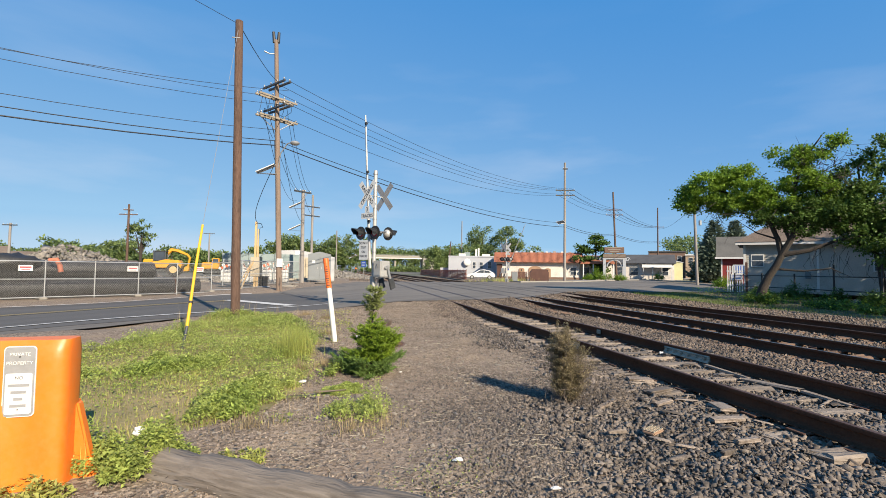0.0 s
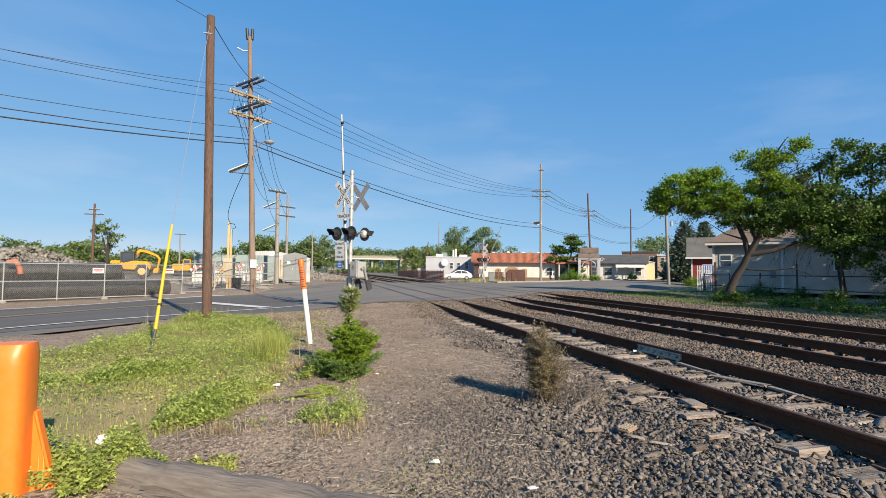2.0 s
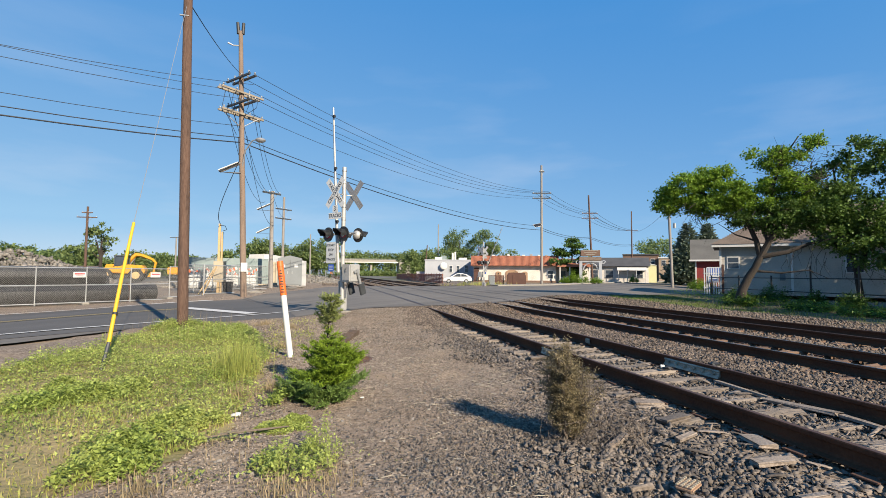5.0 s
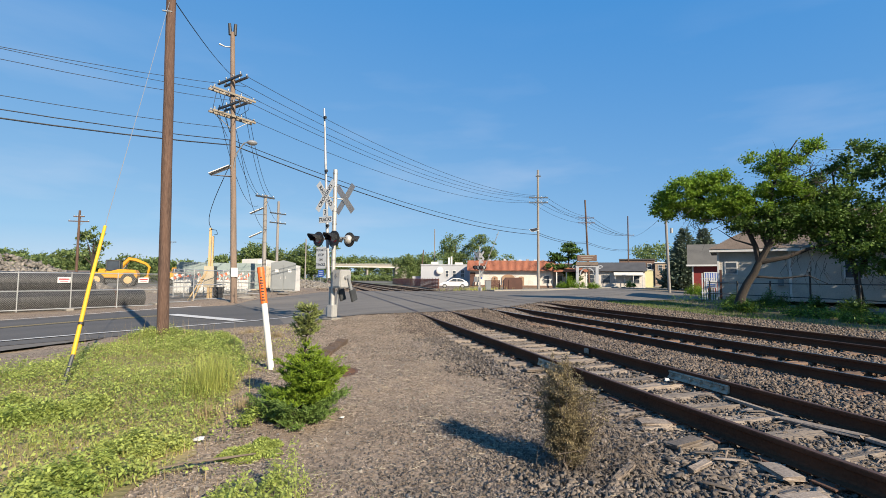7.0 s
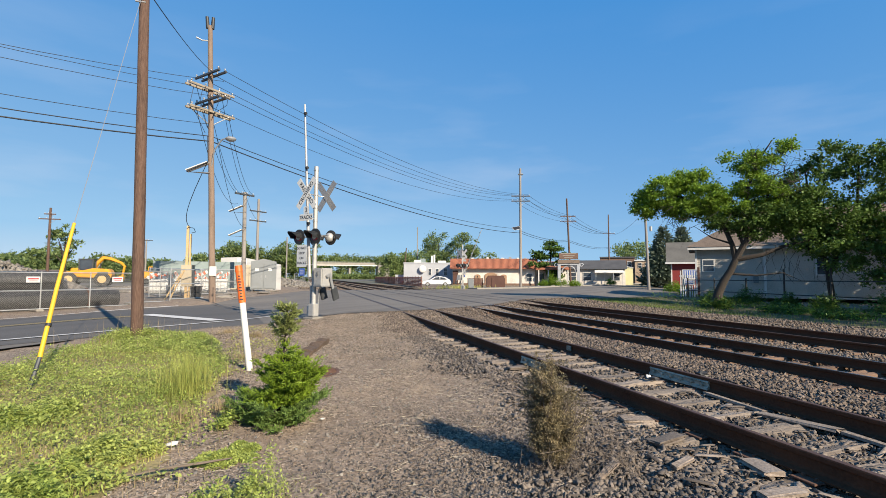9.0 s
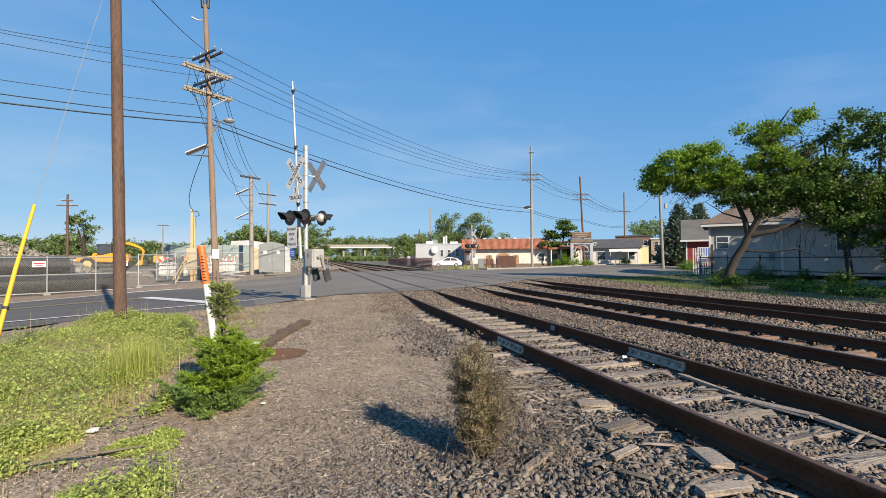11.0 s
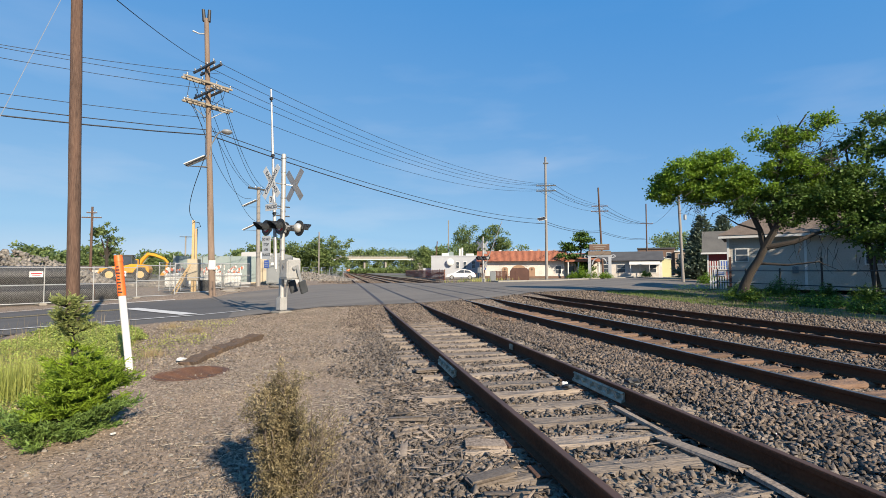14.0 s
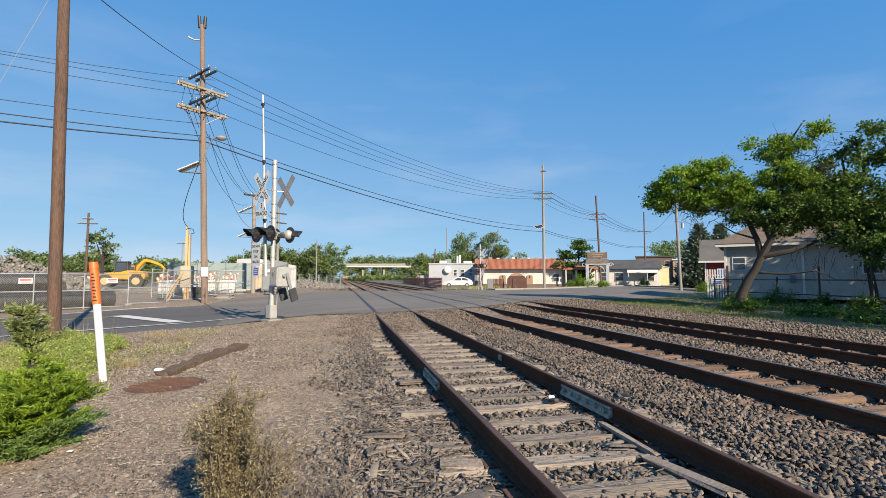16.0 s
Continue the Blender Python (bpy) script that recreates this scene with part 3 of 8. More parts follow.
CROSS = [(-4.9, 15.5), (-2.2, 17.4), (-0.3, 18.0), (1.5, 18.8), (3.8, 20.4), (5.3, 21.5), (7.6, 23.8), (9.1, 25.7), (16, 29.7), (28.5, 33.4), (52, 46.3), (119, 105.5),
         (110, 117.5), (39, 66.3), (22, 52.2), (14, 47.9), (6, 50.2), (0.1, 48.2), (-3.4, 41.8), (-6.2, 33.3), (-8.2, 26.6), (-5.8, 21.5)]
tagged(drape("crossing_road", CROSS, 0.02, 1.0, M["asphalt_old"]), "dusty pale worn asphalt of the crossing over the tracks", "road", kind="structure")


def strip(x0, y0, x1, y1, w):
    d = Vector((x1 - x0, y1 - y0)).normalized() * (w / 2)
    return [(x0 - d.y, y0 + d.x), (x0 + d.y, y0 - d.x), (x1 + d.y, y1 - d.x), (x1 - d.y, y1 + d.x)]


def on_road(s, n):
    return (UX * s - UY * n, UY * s + UX * n)


def marking(name, a, b, w, material, label):
    tagged(drape(name, strip(*a, *b, w), 0.033, 0.9, material), label, "road marking", kind="structure")


marking("edge_line", on_road(-45, 16.5), on_road(8.4, 16.93), 0.15, M["white_paint"], "worn white edge line painted on the asphalt")
marking("edge_line", on_road(-45, 24.9), on_road(9.5, 25.4), 0.15, M["white_paint"], "worn white edge line painted on the asphalt")
marking("centre_line", on_road(-45, 20.55), on_road(6.0, 21.3), 0.11, M["yellow_paint"], "faded yellow centre line painted on the asphalt")
marking("centre_line", on_road(-45, 20.8), on_road(6.0, 21.55), 0.11, M["yellow_paint"], "faded yellow centre line painted on the asphalt")
marking("stop_line", (-6.5, 17.35), (-9.55, 20.6), 0.55, M["white_paint"], "wide white stop line painted across one lane")


def far_pavement():
    """A raised concrete pavement with its kerb, bay by bay."""
    p = thing("pavement", (0, 0, 0), "pale concrete pavement with a kerb along the far side of the road", "pavement", kind="structure")
    route = [Vector((15.5, 49.6, 0)), Vector((23.6, 52.6, 0)), Vector((40.2, 66.8, 0)), Vector((78.0, 95.2, 0))]
    for a, b in zip(route, route[1:]):
        d = b - a
        n = max(1, int(d.length / 3.0))
        for k in range(n):
            c = a + d * ((k + 0.5) / n)
            deg = math.degrees(math.atan2(d.y, d.x))
            o = Vector((-d.y, d.x, 0)).normalized()
            z = float(land(c.x, c.y))
            part("slab", bx(NB(), (c.x + o.x * 0.95, c.y + o.y * 0.95, z + 0.04), (d.length / n - 0.02, 1.7, 0.18), deg, 0.012), M["concrete"], p)
            part("kerb_stone", bx(NB(), (c.x, c.y, z + 0.045), (d.length / n - 0.015, 0.17, 0.2), deg, 0.02), M["concrete"], p)


far_pavement()


# ---- railway ----
RAIL_X = [(0.0, 1.505), (3.78, 5.285), (7.6, 9.105)]
ROAD_IN = [(18.0, 48.6), (20.4, 50.3), (23.8, 50.0)]


def rail_outline(x):
    h = [(-0.07, -0.172), (0.07, -0.172), (0.07, -0.16), (0.02, -0.145), (0.009, -0.125), (0.009, -0.05), (0.034, -0.038), (0.036, -0.008), (0.03, 0.0),
         (-0.03, 0.0), (-0.036, -0.008), (-0.034, -0.038), (-0.009, -0.05), (-0.009, -0.125), (-0.02, -0.145), (-0.07, -0.16)]
    return [(x + a, b) for a, b in h]


def make_tie():
    """A weathered sleeper: split ends, a checked and worn top."""
    bm = NB()
    k, rows = 11, []
    across = ((-0.5, -1.0), (-0.5, -0.12), (-0.42, 0.0), (-0.14, 0.02), (0.12, -0.02), (0.42, 0.0), (0.5, -0.12), (0.5, -1.0))
    groove = rng.normal(0, 0.006, len(across))
    for i in range(k):
        u = -1.29 + 2.58 * i / (k - 1)
        worn = 0.9 + 0.1 * math.sin(math.pi * i / (k - 1)) + rng.normal(0, 0.012)
        rows.append([bm.verts.new((u + (rng.normal(0, 0.035) if i in (0, k - 1) else rng.normal(0, 0.012)), 0.228 * y * worn, 0.18 * z + (groove[j] + rng.normal(0, 0.006) if z > -0.5 else 0))) for j, (y, z) in enumerate(across)])
    for a, b in zip(rows, rows[1:]):
        for j in range(len(across) - 1):
            bm.faces.new((a[j], b[j], b[j + 1], a[j + 1]))
    bm.faces.new(rows[0])
    bm.faces.new(rows[-1][::-1])
    bmesh.ops.recalc_face_normals(bm, faces=bm.faces)
    me = bpy.data.meshes.new("tie")
    bm.to_mesh(me)
    bm.free()
    return me


def make_plate():
    bm = NB()
    bx(bm, (0, 0, 0.006), (0.36, 0.19, 0.014), bev=0.003)
    for sx, sy in ((-0.09, 0.05), (0.09, -0.05), (-0.11, -0.06), (0.11, 0.06)):
        bx(bm, (sx, sy, 0.022), (0.026, 0.022, 0.03), bev=0.004)
    me = bpy.data.meshes.new("tie_plate")
    bm.to_mesh(me)
    bm.free()
    me.materials.append(M["rust_iron"])
    return me


TRACKS = []
for k, (xa, xb) in enumerate(RAIL_X):
    label = ["siding track with rusty rails on weathered grey ties", "main track with worn rails on rust brown ties", "outer track with rusty rails beside the hedge"][k]
    t = thing("railway_track", (0, 0, 0), label, "railway track", group="tracks through the crossing", kind="structure")
    TRACKS.append(t)
    for x in (xa, xb):
        bm = prism(NB(), rail_outline(x), -45, 640)
        r = part("rail", bm, M["rail"], t, smooth=False)
        cap = prism(NB(), [(x - 0.027, 0.0015), (x + 0.027, 0.0015), (x + 0.02, 0.003), (x - 0.02, 0.003)], -45, 640)
        part("rail_head", cap, M["rail_top"] if k == 1 else M["rail_rust"], t, smooth=False)
    cx = (xa + xb) / 2
    mats = [M["tie_grey"], M["tie_brown"], M["tie_brown"]][k]
    kinds = []
    for _ in range(7):
        me = make_tie()
        me.materials.append(mats)
        kinds.append(me)
    plate = make_plate()
    y = -8.0
    while y < ROAD_IN[k][0] - 0.3:
        o = new("tie", kinds[int(rng.integers(7))])
        o.parent = t
        o.matrix_basis = pose(cx + rng.normal(0, 0.05), y, -0.178 + rng.normal(0, 0.006) - (0.012, 0.0, 0)[k], rng.normal(0, 0.5), rng.normal(0, 0.4), rng.normal(0, 1.2))
        if k < 2:
            for x in (xa, xb):
                q = new("tie_plate", plate)
                q.parent = t
                q.matrix_basis = pose(x, y, -0.184)
        y += 0.53 + rng.normal(0, 0.02)
    far = [(cx + rng.normal(0, 0.06), yy, -0.2) for yy in np.arange(ROAD_IN[k][1] + 0.4, 330, 0.55)]
    cube = [([(-.5, -.5, 0), (.5, -.5, 0), (.5, .5, 0), (-.5, .5, 0), (-.5, -.5, 1), (.5, -.5, 1), (.5, .5, 1), (-.5, .5, 1)],
             [(4, 5, 6), (4, 6, 7), (0, 1, 5), (0, 5, 4), (1, 2, 6), (1, 6, 5), (2, 3, 7), (2, 7, 6), (3, 0, 4), (3, 4, 7)])]
    tagged(scatter("far_ties", cube, far, np.tile((2.55, 0.22, 0.04), (len(far), 1)), 0.0, 0.0, M["tie_brown"]), "distant ties of the track beyond the road", "ties", kind="stuff")
    for x in (xa, xb):
        drape("rail_head", strip(x, ROAD_IN[k][0] + 0.2, x, ROAD_IN[k][1] + 0.2, 0.065), 0.03, 2.0, M["rail_rust"], t)
    # black strips painted in for the shaded flangeway grooves where the road closes on the rails
    for x, s in ((xa, 1), (xb, -1)):
        tagged(drape("flangeway", strip(x + s * 0.075, ROAD_IN[k][0] + 0.6, x + s * 0.075, ROAD_IN[k][1] - 0.3, 0.07), 0.026, 2.0, M["black"]), "black strip for the shaded flangeway groove beside a rail in the road", "flangeway", kind="structure")


def joint_bar(x, y, s, length, parent):
    """A bolted splice on the side s of the rail at x."""
    bm = prism(NB(), [(x + s * 0.012, -0.036), (x + s * 0.04, -0.042), (x + s * 0.05, -0.06), (x + s * 0.034, -0.072), (x + s * 0.034, -0.112), (x + s * 0.056, -0.128), (x + s * 0.064, -0.158), (x + s * 0.012, -0.15)], y - length / 2, y + length / 2)
    j = part("joint_bar", bm, M["joint"], parent, "pale grey bolted joint bar", smooth=False)
    for k in range(6):
        yy = y - length / 2 + length * (k + 0.5) / 6
        part("bolt", cy(NB(), (x + s * 0.03, yy, -0.092), (x + s * 0.075, yy, -0.092), 0.024, n=6), M["joint"], j, smooth=False)


joint_bar(1.505, 5.42, -1, 1.1, TRACKS[0])
joint_bar(0.0, 6.95, -1, 1.0, TRACKS[0])
part("rail_clip", bx(NB(), (1.47, 8.3, -0.09), (0.03, 0.16, 0.1), bev=0.01), M["joint"], TRACKS[0])


# ---- ballast, pebbles, splinters ----
def spread(n, x0, x1, y0, y1, keep=None):
    x, y = rng.uniform(x0, x1, n), rng.uniform(y0, y1, n)
    k = ~inside(x, y, ROAD)
    if keep is not None:
        k &= rng.random(n) < keep(x, y)
    x, y = x[k], y[k]
    return x, y


def stones(name, n, area, size, material, label, keep=None, lift=0.0, shapes=None):
    x, y = spread(n, *area, keep)
    s = size * rng.uniform(0.55, 1.35, len(x))
    z = lie(x, y) + (lift(x, y) if callable(lift) else lift) + s * rng.uniform(0.0, 0.3, len(x))
    P = np.stack([x, y, z], -1)
    tagged(scatter(name, shapes or stone_shapes(9), P, s, rng.uniform(0, 6.28, len(x)), rng.normal(0, 0.8, len(x)), material, roll=rng.normal(0, 0.8, len(x))), label, "stones", kind="stuff")


def bed(x, y):
    """Thick between and beside the rails, thinning out to the lot."""
    edge = 0.25 * np.sin(1.3 * y) + 0.2 * np.sin(3.1 * y + 1) + 1.35 * sm(y, 2.0, 4.2)
    return sm(x, -3.1 + edge, -1.7 + edge) * (1 - 0.55 * ((x > -0.6) & (x < 2.2)))


stones("ballast", 9000, (-3.0, 7.0, -6.0, 0.4), 0.06, M["ballast"], "dark grey brown ballast behind the start of the walk", bed, 0.0)
stones("ballast", 60000, (-3.4, 3.0, 0.4, 12), 0.05, M["ballast"], "dark grey brown crushed stone ballast around the siding", bed, 0.004, stone_shapes(11, 0.75, True))
stones("ballast", 42000, (-4.3, -0.6, 0.4, 5.0), 0.024, M["ballast"], "dark small crushed stone thinning out over the lot", lambda x, y: sm(x + 0.25 * np.sin(2.2 * y), -4.2, -2.9) * (1 - 0.75 * sm(y - 0.6 * x, 4.2, 6.0)), 0.0, stone_shapes(9, 0.7, True))
stones("ballast", 20000, (-3.0, 3.3, 12, 19.5), 0.06, M["ballast_light"], "grey crushed stone ballast near the crossing", bed, 0.0)
def low_bed(x, y):
    """Ballast lies lower among the ties of the main and outer tracks."""
    return 0.03 - 0.05 * ((np.abs(x - 4.53) < 0.85) | (np.abs(x - 8.35) < 0.85))


stones("ballast", 38000, (2.3, 7.0, 2.5, 13), 0.055, M["ballast_light"], "pale grey brown ballast between the tracks", None, low_bed, stone_shapes(11, 0.75, True))
stones("ballast", 21000, (3.0, 15.2, 5, 28), 0.085, M["ballast_light"], "pale grey brown ballast around the outer track", None, low_bed)
stones("ballast", 9000, (3.1, 6.0, 3.0, 18.0), 0.055, M["ballast_rust"], "rust stained ballast around the main track", lambda x, y: np.exp(-((np.abs(x - 4.53) - 0.75) / 0.38) ** 2), low_bed, stone_shapes(9, 0.75, True))
stones("ballast", 9000, (-4, 12, 50, 95), 0.16, M["ballast_light"], "grey ballast beyond the road", lambda x, y: 1 - 0.6 * sm(y, 55, 95), 0.0)
CHIP = [([(1, 0.2, 0), (-0.1, 0.9, 0), (-0.9, -0.1, 0), (0.1, -0.8, 0), (0.1, 0.1, 0.75)], [(0, 1, 4), (1, 2, 4), (2, 3, 4), (3, 0, 4)]),
        ([(0.8, 0.5, 0), (-0.6, 0.6, 0), (-0.7, -0.5, 0), (0.6, -0.7, 0), (-0.2, 0.1, 0.6)], [(0, 1, 4), (1, 2, 4), (2, 3, 4), (3, 0, 4)])]
gravelly = lambda x, y: 0.75 + 0.25 * np.sin(x * 2.1 + np.sin(y * 1.3))
stones("pebbles", 95000, (-6.2, -0.9, 0.3, 9), 0.0095, M["gravel"], "small grey brown pebbles strewn over the dirt", gravelly, 0.0, CHIP)
stones("pebbles", 46000, (-6.2, -0.6, 8.5, 17.3), 0.017, M["gravel"], "small grey brown pebbles strewn over the dirt", gravelly, 0.0, CHIP)
stones("pebbles", 3600, (-6.2, -1.0, 0.5, 16), 0.022, M["rubble"], "pale larger pebbles strewn over the dirt", gravelly, 0.0, CHIP)
stones("pebbles", 9000, (-6.5, -0.5, 12, 17.5), 0.03, M["gravel"], "loose gravel beside the road edge", None, 0.0)


def splinters(n, area, length, keep, label):
    x, y = spread(n, *area, keep)
    l = length * rng.uniform(0.4, 1.6, len(x))
    S = np.stack([l, l * rng.uniform(0.03, 0.15, len(x)), 0.004 + l * rng.uniform(0.015, 0.06, len(x))], -1)
    P = np.stack([x, y, lie(x, y) + 0.012 + rng.uniform(0, 0.035, len(x))], -1)
    tagged(scatter("splinters", SHARD, P, S, rng.uniform(0, 6.28, len(x)), rng.normal(0, 0.2, len(x)), M["chips"], roll=rng.normal(0, 0.2, len(x))), label, "wood splinters", kind="stuff")


splinters(5200, (-1.5, -0.05, 2.6, 7.0), 0.1, lambda x, y: sm(x, -1.5, -0.7) * (0.12 + 0.88 * sm(y, 3.4, 4.4)) * (1 - 0.8 * sm(y, 5.6, 6.8)), "grey splinters of rotten ties heaped beside the rail")
def slabs(n, area, length, label, lift=0.02):
    """Flat broken lengths of tie, lying across one another."""
    x, y = spread(n, *area)
    l = length * rng.uniform(0.4, 1.5, len(x))
    S = np.stack([l, l * rng.uniform(0.08, 0.3, len(x)), l * rng.uniform(0.02, 0.06, len(x))], -1)
    P = np.stack([x, y, lie(x, y) + lift + rng.uniform(0, 0.03, len(x))], -1)
    tagged(scatter("splinters", SPLINTER, P, S, rng.normal(0, 0.9, len(x)), rng.normal(0, 0.16, len(x)), M["chips"], roll=rng.normal(0, 0.16, len(x))), label, "wood splinters", kind="stuff")


slabs(60, (-1.1, -0.12, 2.7, 6.2), 0.18, "grey broken slabs of rotten tie heaped beside the rail", 0.03)
slabs(26, (-1.9, -0.1, 0.6, 2.7), 0.17, "grey broken slabs of tie on the ballast")
slabs(60, (1.1, 1.42, 1.6, 9.0), 0.22, "grey broken slabs along the inner rail")
splinters(2600, (-6.0, -1.6, 0.2, 5.5), 0.05, lambda x, y: 0.35 + 0.65 * (np.sin(1.7 * x + 1) * np.sin(1.9 * y) > -0.2), "dark bark and twig litter over the dirt")
splinters(160, (-2.6, 0.0, 0.8, 3.2), 0.1, None, "grey splinters of rotten ties lying on the ballast")
splinters(700, (0.1, 1.4, 1.0, 12), 0.1, None, "grey splinters between the rails")
splinters(110, (1.7, 2.4, 2, 9), 0.12, None, "grey splinters between the tracks")


# ---- poles and lines ----
def wire(name, a, b, sag, r, label, n=18):
    a, b = Vector(a), Vector(b)
    pts = [a.lerp(b, k / n) - Vector((0, 0, 4 * sag * (k / n) * (1 - k / n))) for k in range(n + 1)]
    return tagged(part(name, tube(NB(), pts, [r] * (n + 1), 5), M["wire"]), label, "overhead wire")


def pole_shaft(parent, top, r0, r1, material, lean=(0, 0)):
    bm = NB()
    k = 10
    tube(bm, [(lean[0] * i / k + 0.003 * math.sin(i * 2.1), lean[1] * i / k + 0.003 * math.cos(i * 1.7), -0.3 + (top + 0.3) * i / k) for i in range(k + 1)], [r0 + (r1 - r0) * i / k for i in range(k + 1)], 14)
    return part("shaft", bm, material, parent)


def arm_at(parent, x, y, z, half, deg, material, pins=4, name="crossarm", thick=1.0):
    """A wooden crossarm with insulators."""
    c, s = math.cos(radians(deg)), math.sin(radians(deg))
    a = part(name, bx(NB(), (x, y, z), (2 * half, 0.1 * thick, 0.12 * thick), deg, 0.012), material, parent)
    for k in range(pins):
        d = -half + 0.12 + (2 * half - 0.24) * k / max(1, pins - 1)
        bm = cy(NB(), (x + c * d, y + s * d, z + 0.05), (x + c * d, y + s * d, z + 0.15), 0.018, n=8)
        cy(bm, (x + c * d, y + s * d, z + 0.13), (x + c * d, y + s * d, z + 0.2), 0.055, 0.035, 10)
        part("insulator", bm, M["galv"], a)
    return a


UDEG = math.degrees(math.atan2(UY, UX))

# the bare pole beside the road, with its guy wire
p = thing("utility_pole", (-7.51, 12.49, -0.2), "dark brown creosoted wooden pole standing bare beside the road", "utility pole")
pole_shaft(p, 8.75, 0.133, 0.108, M["pole_brown"], (-0.17, 0))
part("bracket", cy(NB(), (-0.32, -0.1, 8.2), (-0.1, -0.1, 8.2), 0.02), M["galv"], p)
g = thing("guy_wire", (-7.35, 7.5, -0.25), "steel guy wire in a leaning yellow plastic guard", "guy wire")
part("guard", tube(NB(), [(0.0, 0.28, 0.4), (-0.05, 0.8, 1.43), (-0.09, 1.35, 2.46)], [0.03, 0.028, 0.024], 10), M["yellow_plastic"], g, "leaning yellow plastic guard")
part("anchor", tube(NB(), [(0.0, 0.0, -0.05), (0.0, 0.3, 0.45)], [0.03, 0.028], 8), M["grey_dark"], g)
part("reflector_band", cy(NB(), (-0.018, 0.52, 0.86), (-0.02, 0.54, 0.9), 0.04), M["black"], g)
part("cable", tube(NB(), [(-0.09, 1.35, 2.46), (-0.33, 4.95, 8.6)], [0.006, 0.006], 5), M["galv"], g)

# the tall pole across the road
HV = (-8.35, 27.6, 0.0)
p = thing("utility_pole", HV, "tall weathered pole with double crossarms, lamp and solar panel", "utility pole")
pole_shaft(p, 15.25, 0.175, 0.12, M["pole_grey"], (-0.6, 0))
for dx in (-0.11, 0.12):
    part("bushing", cy(NB(), (-0.6 + dx, 0, 15.1), (-0.62 + dx * 1.4, 0, 15.75), 0.1, 0.085), M["black"], p)
part("pole_step", tube(NB(), [(-0.6, 0, 14.4), (-0.95, -0.05, 14.35), (-1.25, -0.1, 14.45)], [0.04, 0.035, 0.05], 8), M["galv"], p)
for z, kind, deg in ((12.45, "grey_dark", UDEG - 90), (11.6, "arm_wood", UDEG), (11.0, "grey_dark", UDEG - 90), (10.35, "arm_wood", UDEG)):
    lx = -0.6 * z / 15.2
    for s in (-1, 1):
        o = Vector((-math.sin(radians(deg)), math.cos(radians(deg)), 0)) * 0.19 * s
        arm_at(p, lx + o.x, o.y, z, 1.3 if kind == "arm_wood" else 1.15, deg, M[kind])
for a, b in (((-0.4, 0.0, 9.6), (0.45, 0.4, 10.3)), ((-0.4, 0, 9.6), (-1.25, -0.4, 10.3))):
    part("brace", tube(NB(), [a, b], [0.025, 0.025], 6), M["galv"], p)
lamp = part("lamp_arm", tube(NB(), [(-0.28, -0.1, 7.3), (-0.1, -0.35, 8.2), (0.3, -0.6, 8.75), (0.6, -0.75, 8.8)], [0.035] * 4, 8), M["galv"], p)
part("lamp_head", ball(NB(), (0.75, -0.8, 8.75), 0.24, 1.2, 0.9, 0.6), M["galv"], lamp)
sol = part("solar_bracket", tube(NB(), [(-0.3, -0.1, 7.6), (-1.5, 0.1, 7.0), (-0.3, -0.1, 6.95)], [0.05] * 3, 6), M["galv"], p)
SOLAR_AT = (-1.0, 0.1, 7.3)
part("notice", bx(NB(), (0.0, -0.21, 1.62), (0.34, 0.02, 0.5), bev=0.005), M["white_sign"], p)
for k in range(5):
    z = 9.7 + 0.28 * k
    part("jumper", tube(NB(), [(-1.2 + 0.4 * k, -0.5 + 0.2 * k, 11.55), (-1.35 + 0.45 * k, -0.45, 10.7), (-0.6 + 0.1 * k, -0.3, z - 0.6)], [0.014] * 3, 5), M["wire"], p)
part("riser_cable", tube(NB(), [(-0.5, -0.22, 9.0), (-0.42, -0.24, 7.6)], [0.018] * 2, 6), M["wire"], p)
drop = [Vector((-0.42, -0.24, 7.6)).lerp(Vector((-2.05, 3.8, 4.35)), f) + Vector((-0.5 * math.sin(math.pi * f), 0, -0.75 * math.sin(math.pi * f))) for f in np.linspace(0, 1, 15)]
part("service_drop", tube(NB(), drop, [0.018] * 15, 6), M["wire"], p)


def solar(parent, x, y, z, deg, lean=0.0):
    """A tilted panel: dark cells on a pale backing; lean turns its face to the south."""
    t = Matrix.Rotation(radians(deg), 4, 'Y') @ Matrix.Rotation(radians(lean), 4, 'X')
    b = part("solar_panel", bx(NB(), (x, y, z), (1.15, 0.7, 0.045), tilt=t, bev=0.01), M["white_plastic"], parent, "tilted solar panel with a pale back")
    o = t @ Vector((0, 0, 0.027))
    part("cell_face", bx(NB(), (x + o.x, y + o.y, z + o.z), (1.07, 0.62, 0.008), tilt=t), M["black"], b)


def line_pole(loc, top, lean, arms, deg, material, label, panel=0.0):
    q = thing("utility_pole", loc, label, "utility pole")
    pole_shaft(q, top, 0.19, 0.14, material, lean)
    for z, half in arms:
        arm_at(q, lean[0] * z / top, lean[1] * z / top - 0.12, z, half, deg, M["grey_dark"] if material is M["pole_silver"] else M["pole_brown"], 4, thick=1.2)
        part("brace", tube(NB(), [(lean[0] * z / top, -0.1, z - 0.7), (lean[0] * z / top + half * 0.55 * math.cos(radians(deg)), -0.1 + half * 0.55 * math.sin(radians(deg)), z - 0.05)], [0.02, 0.02], 5), M["galv"], q)
    if panel:
        solar(q, -0.75, -0.3, panel, -12, 38)
    return q


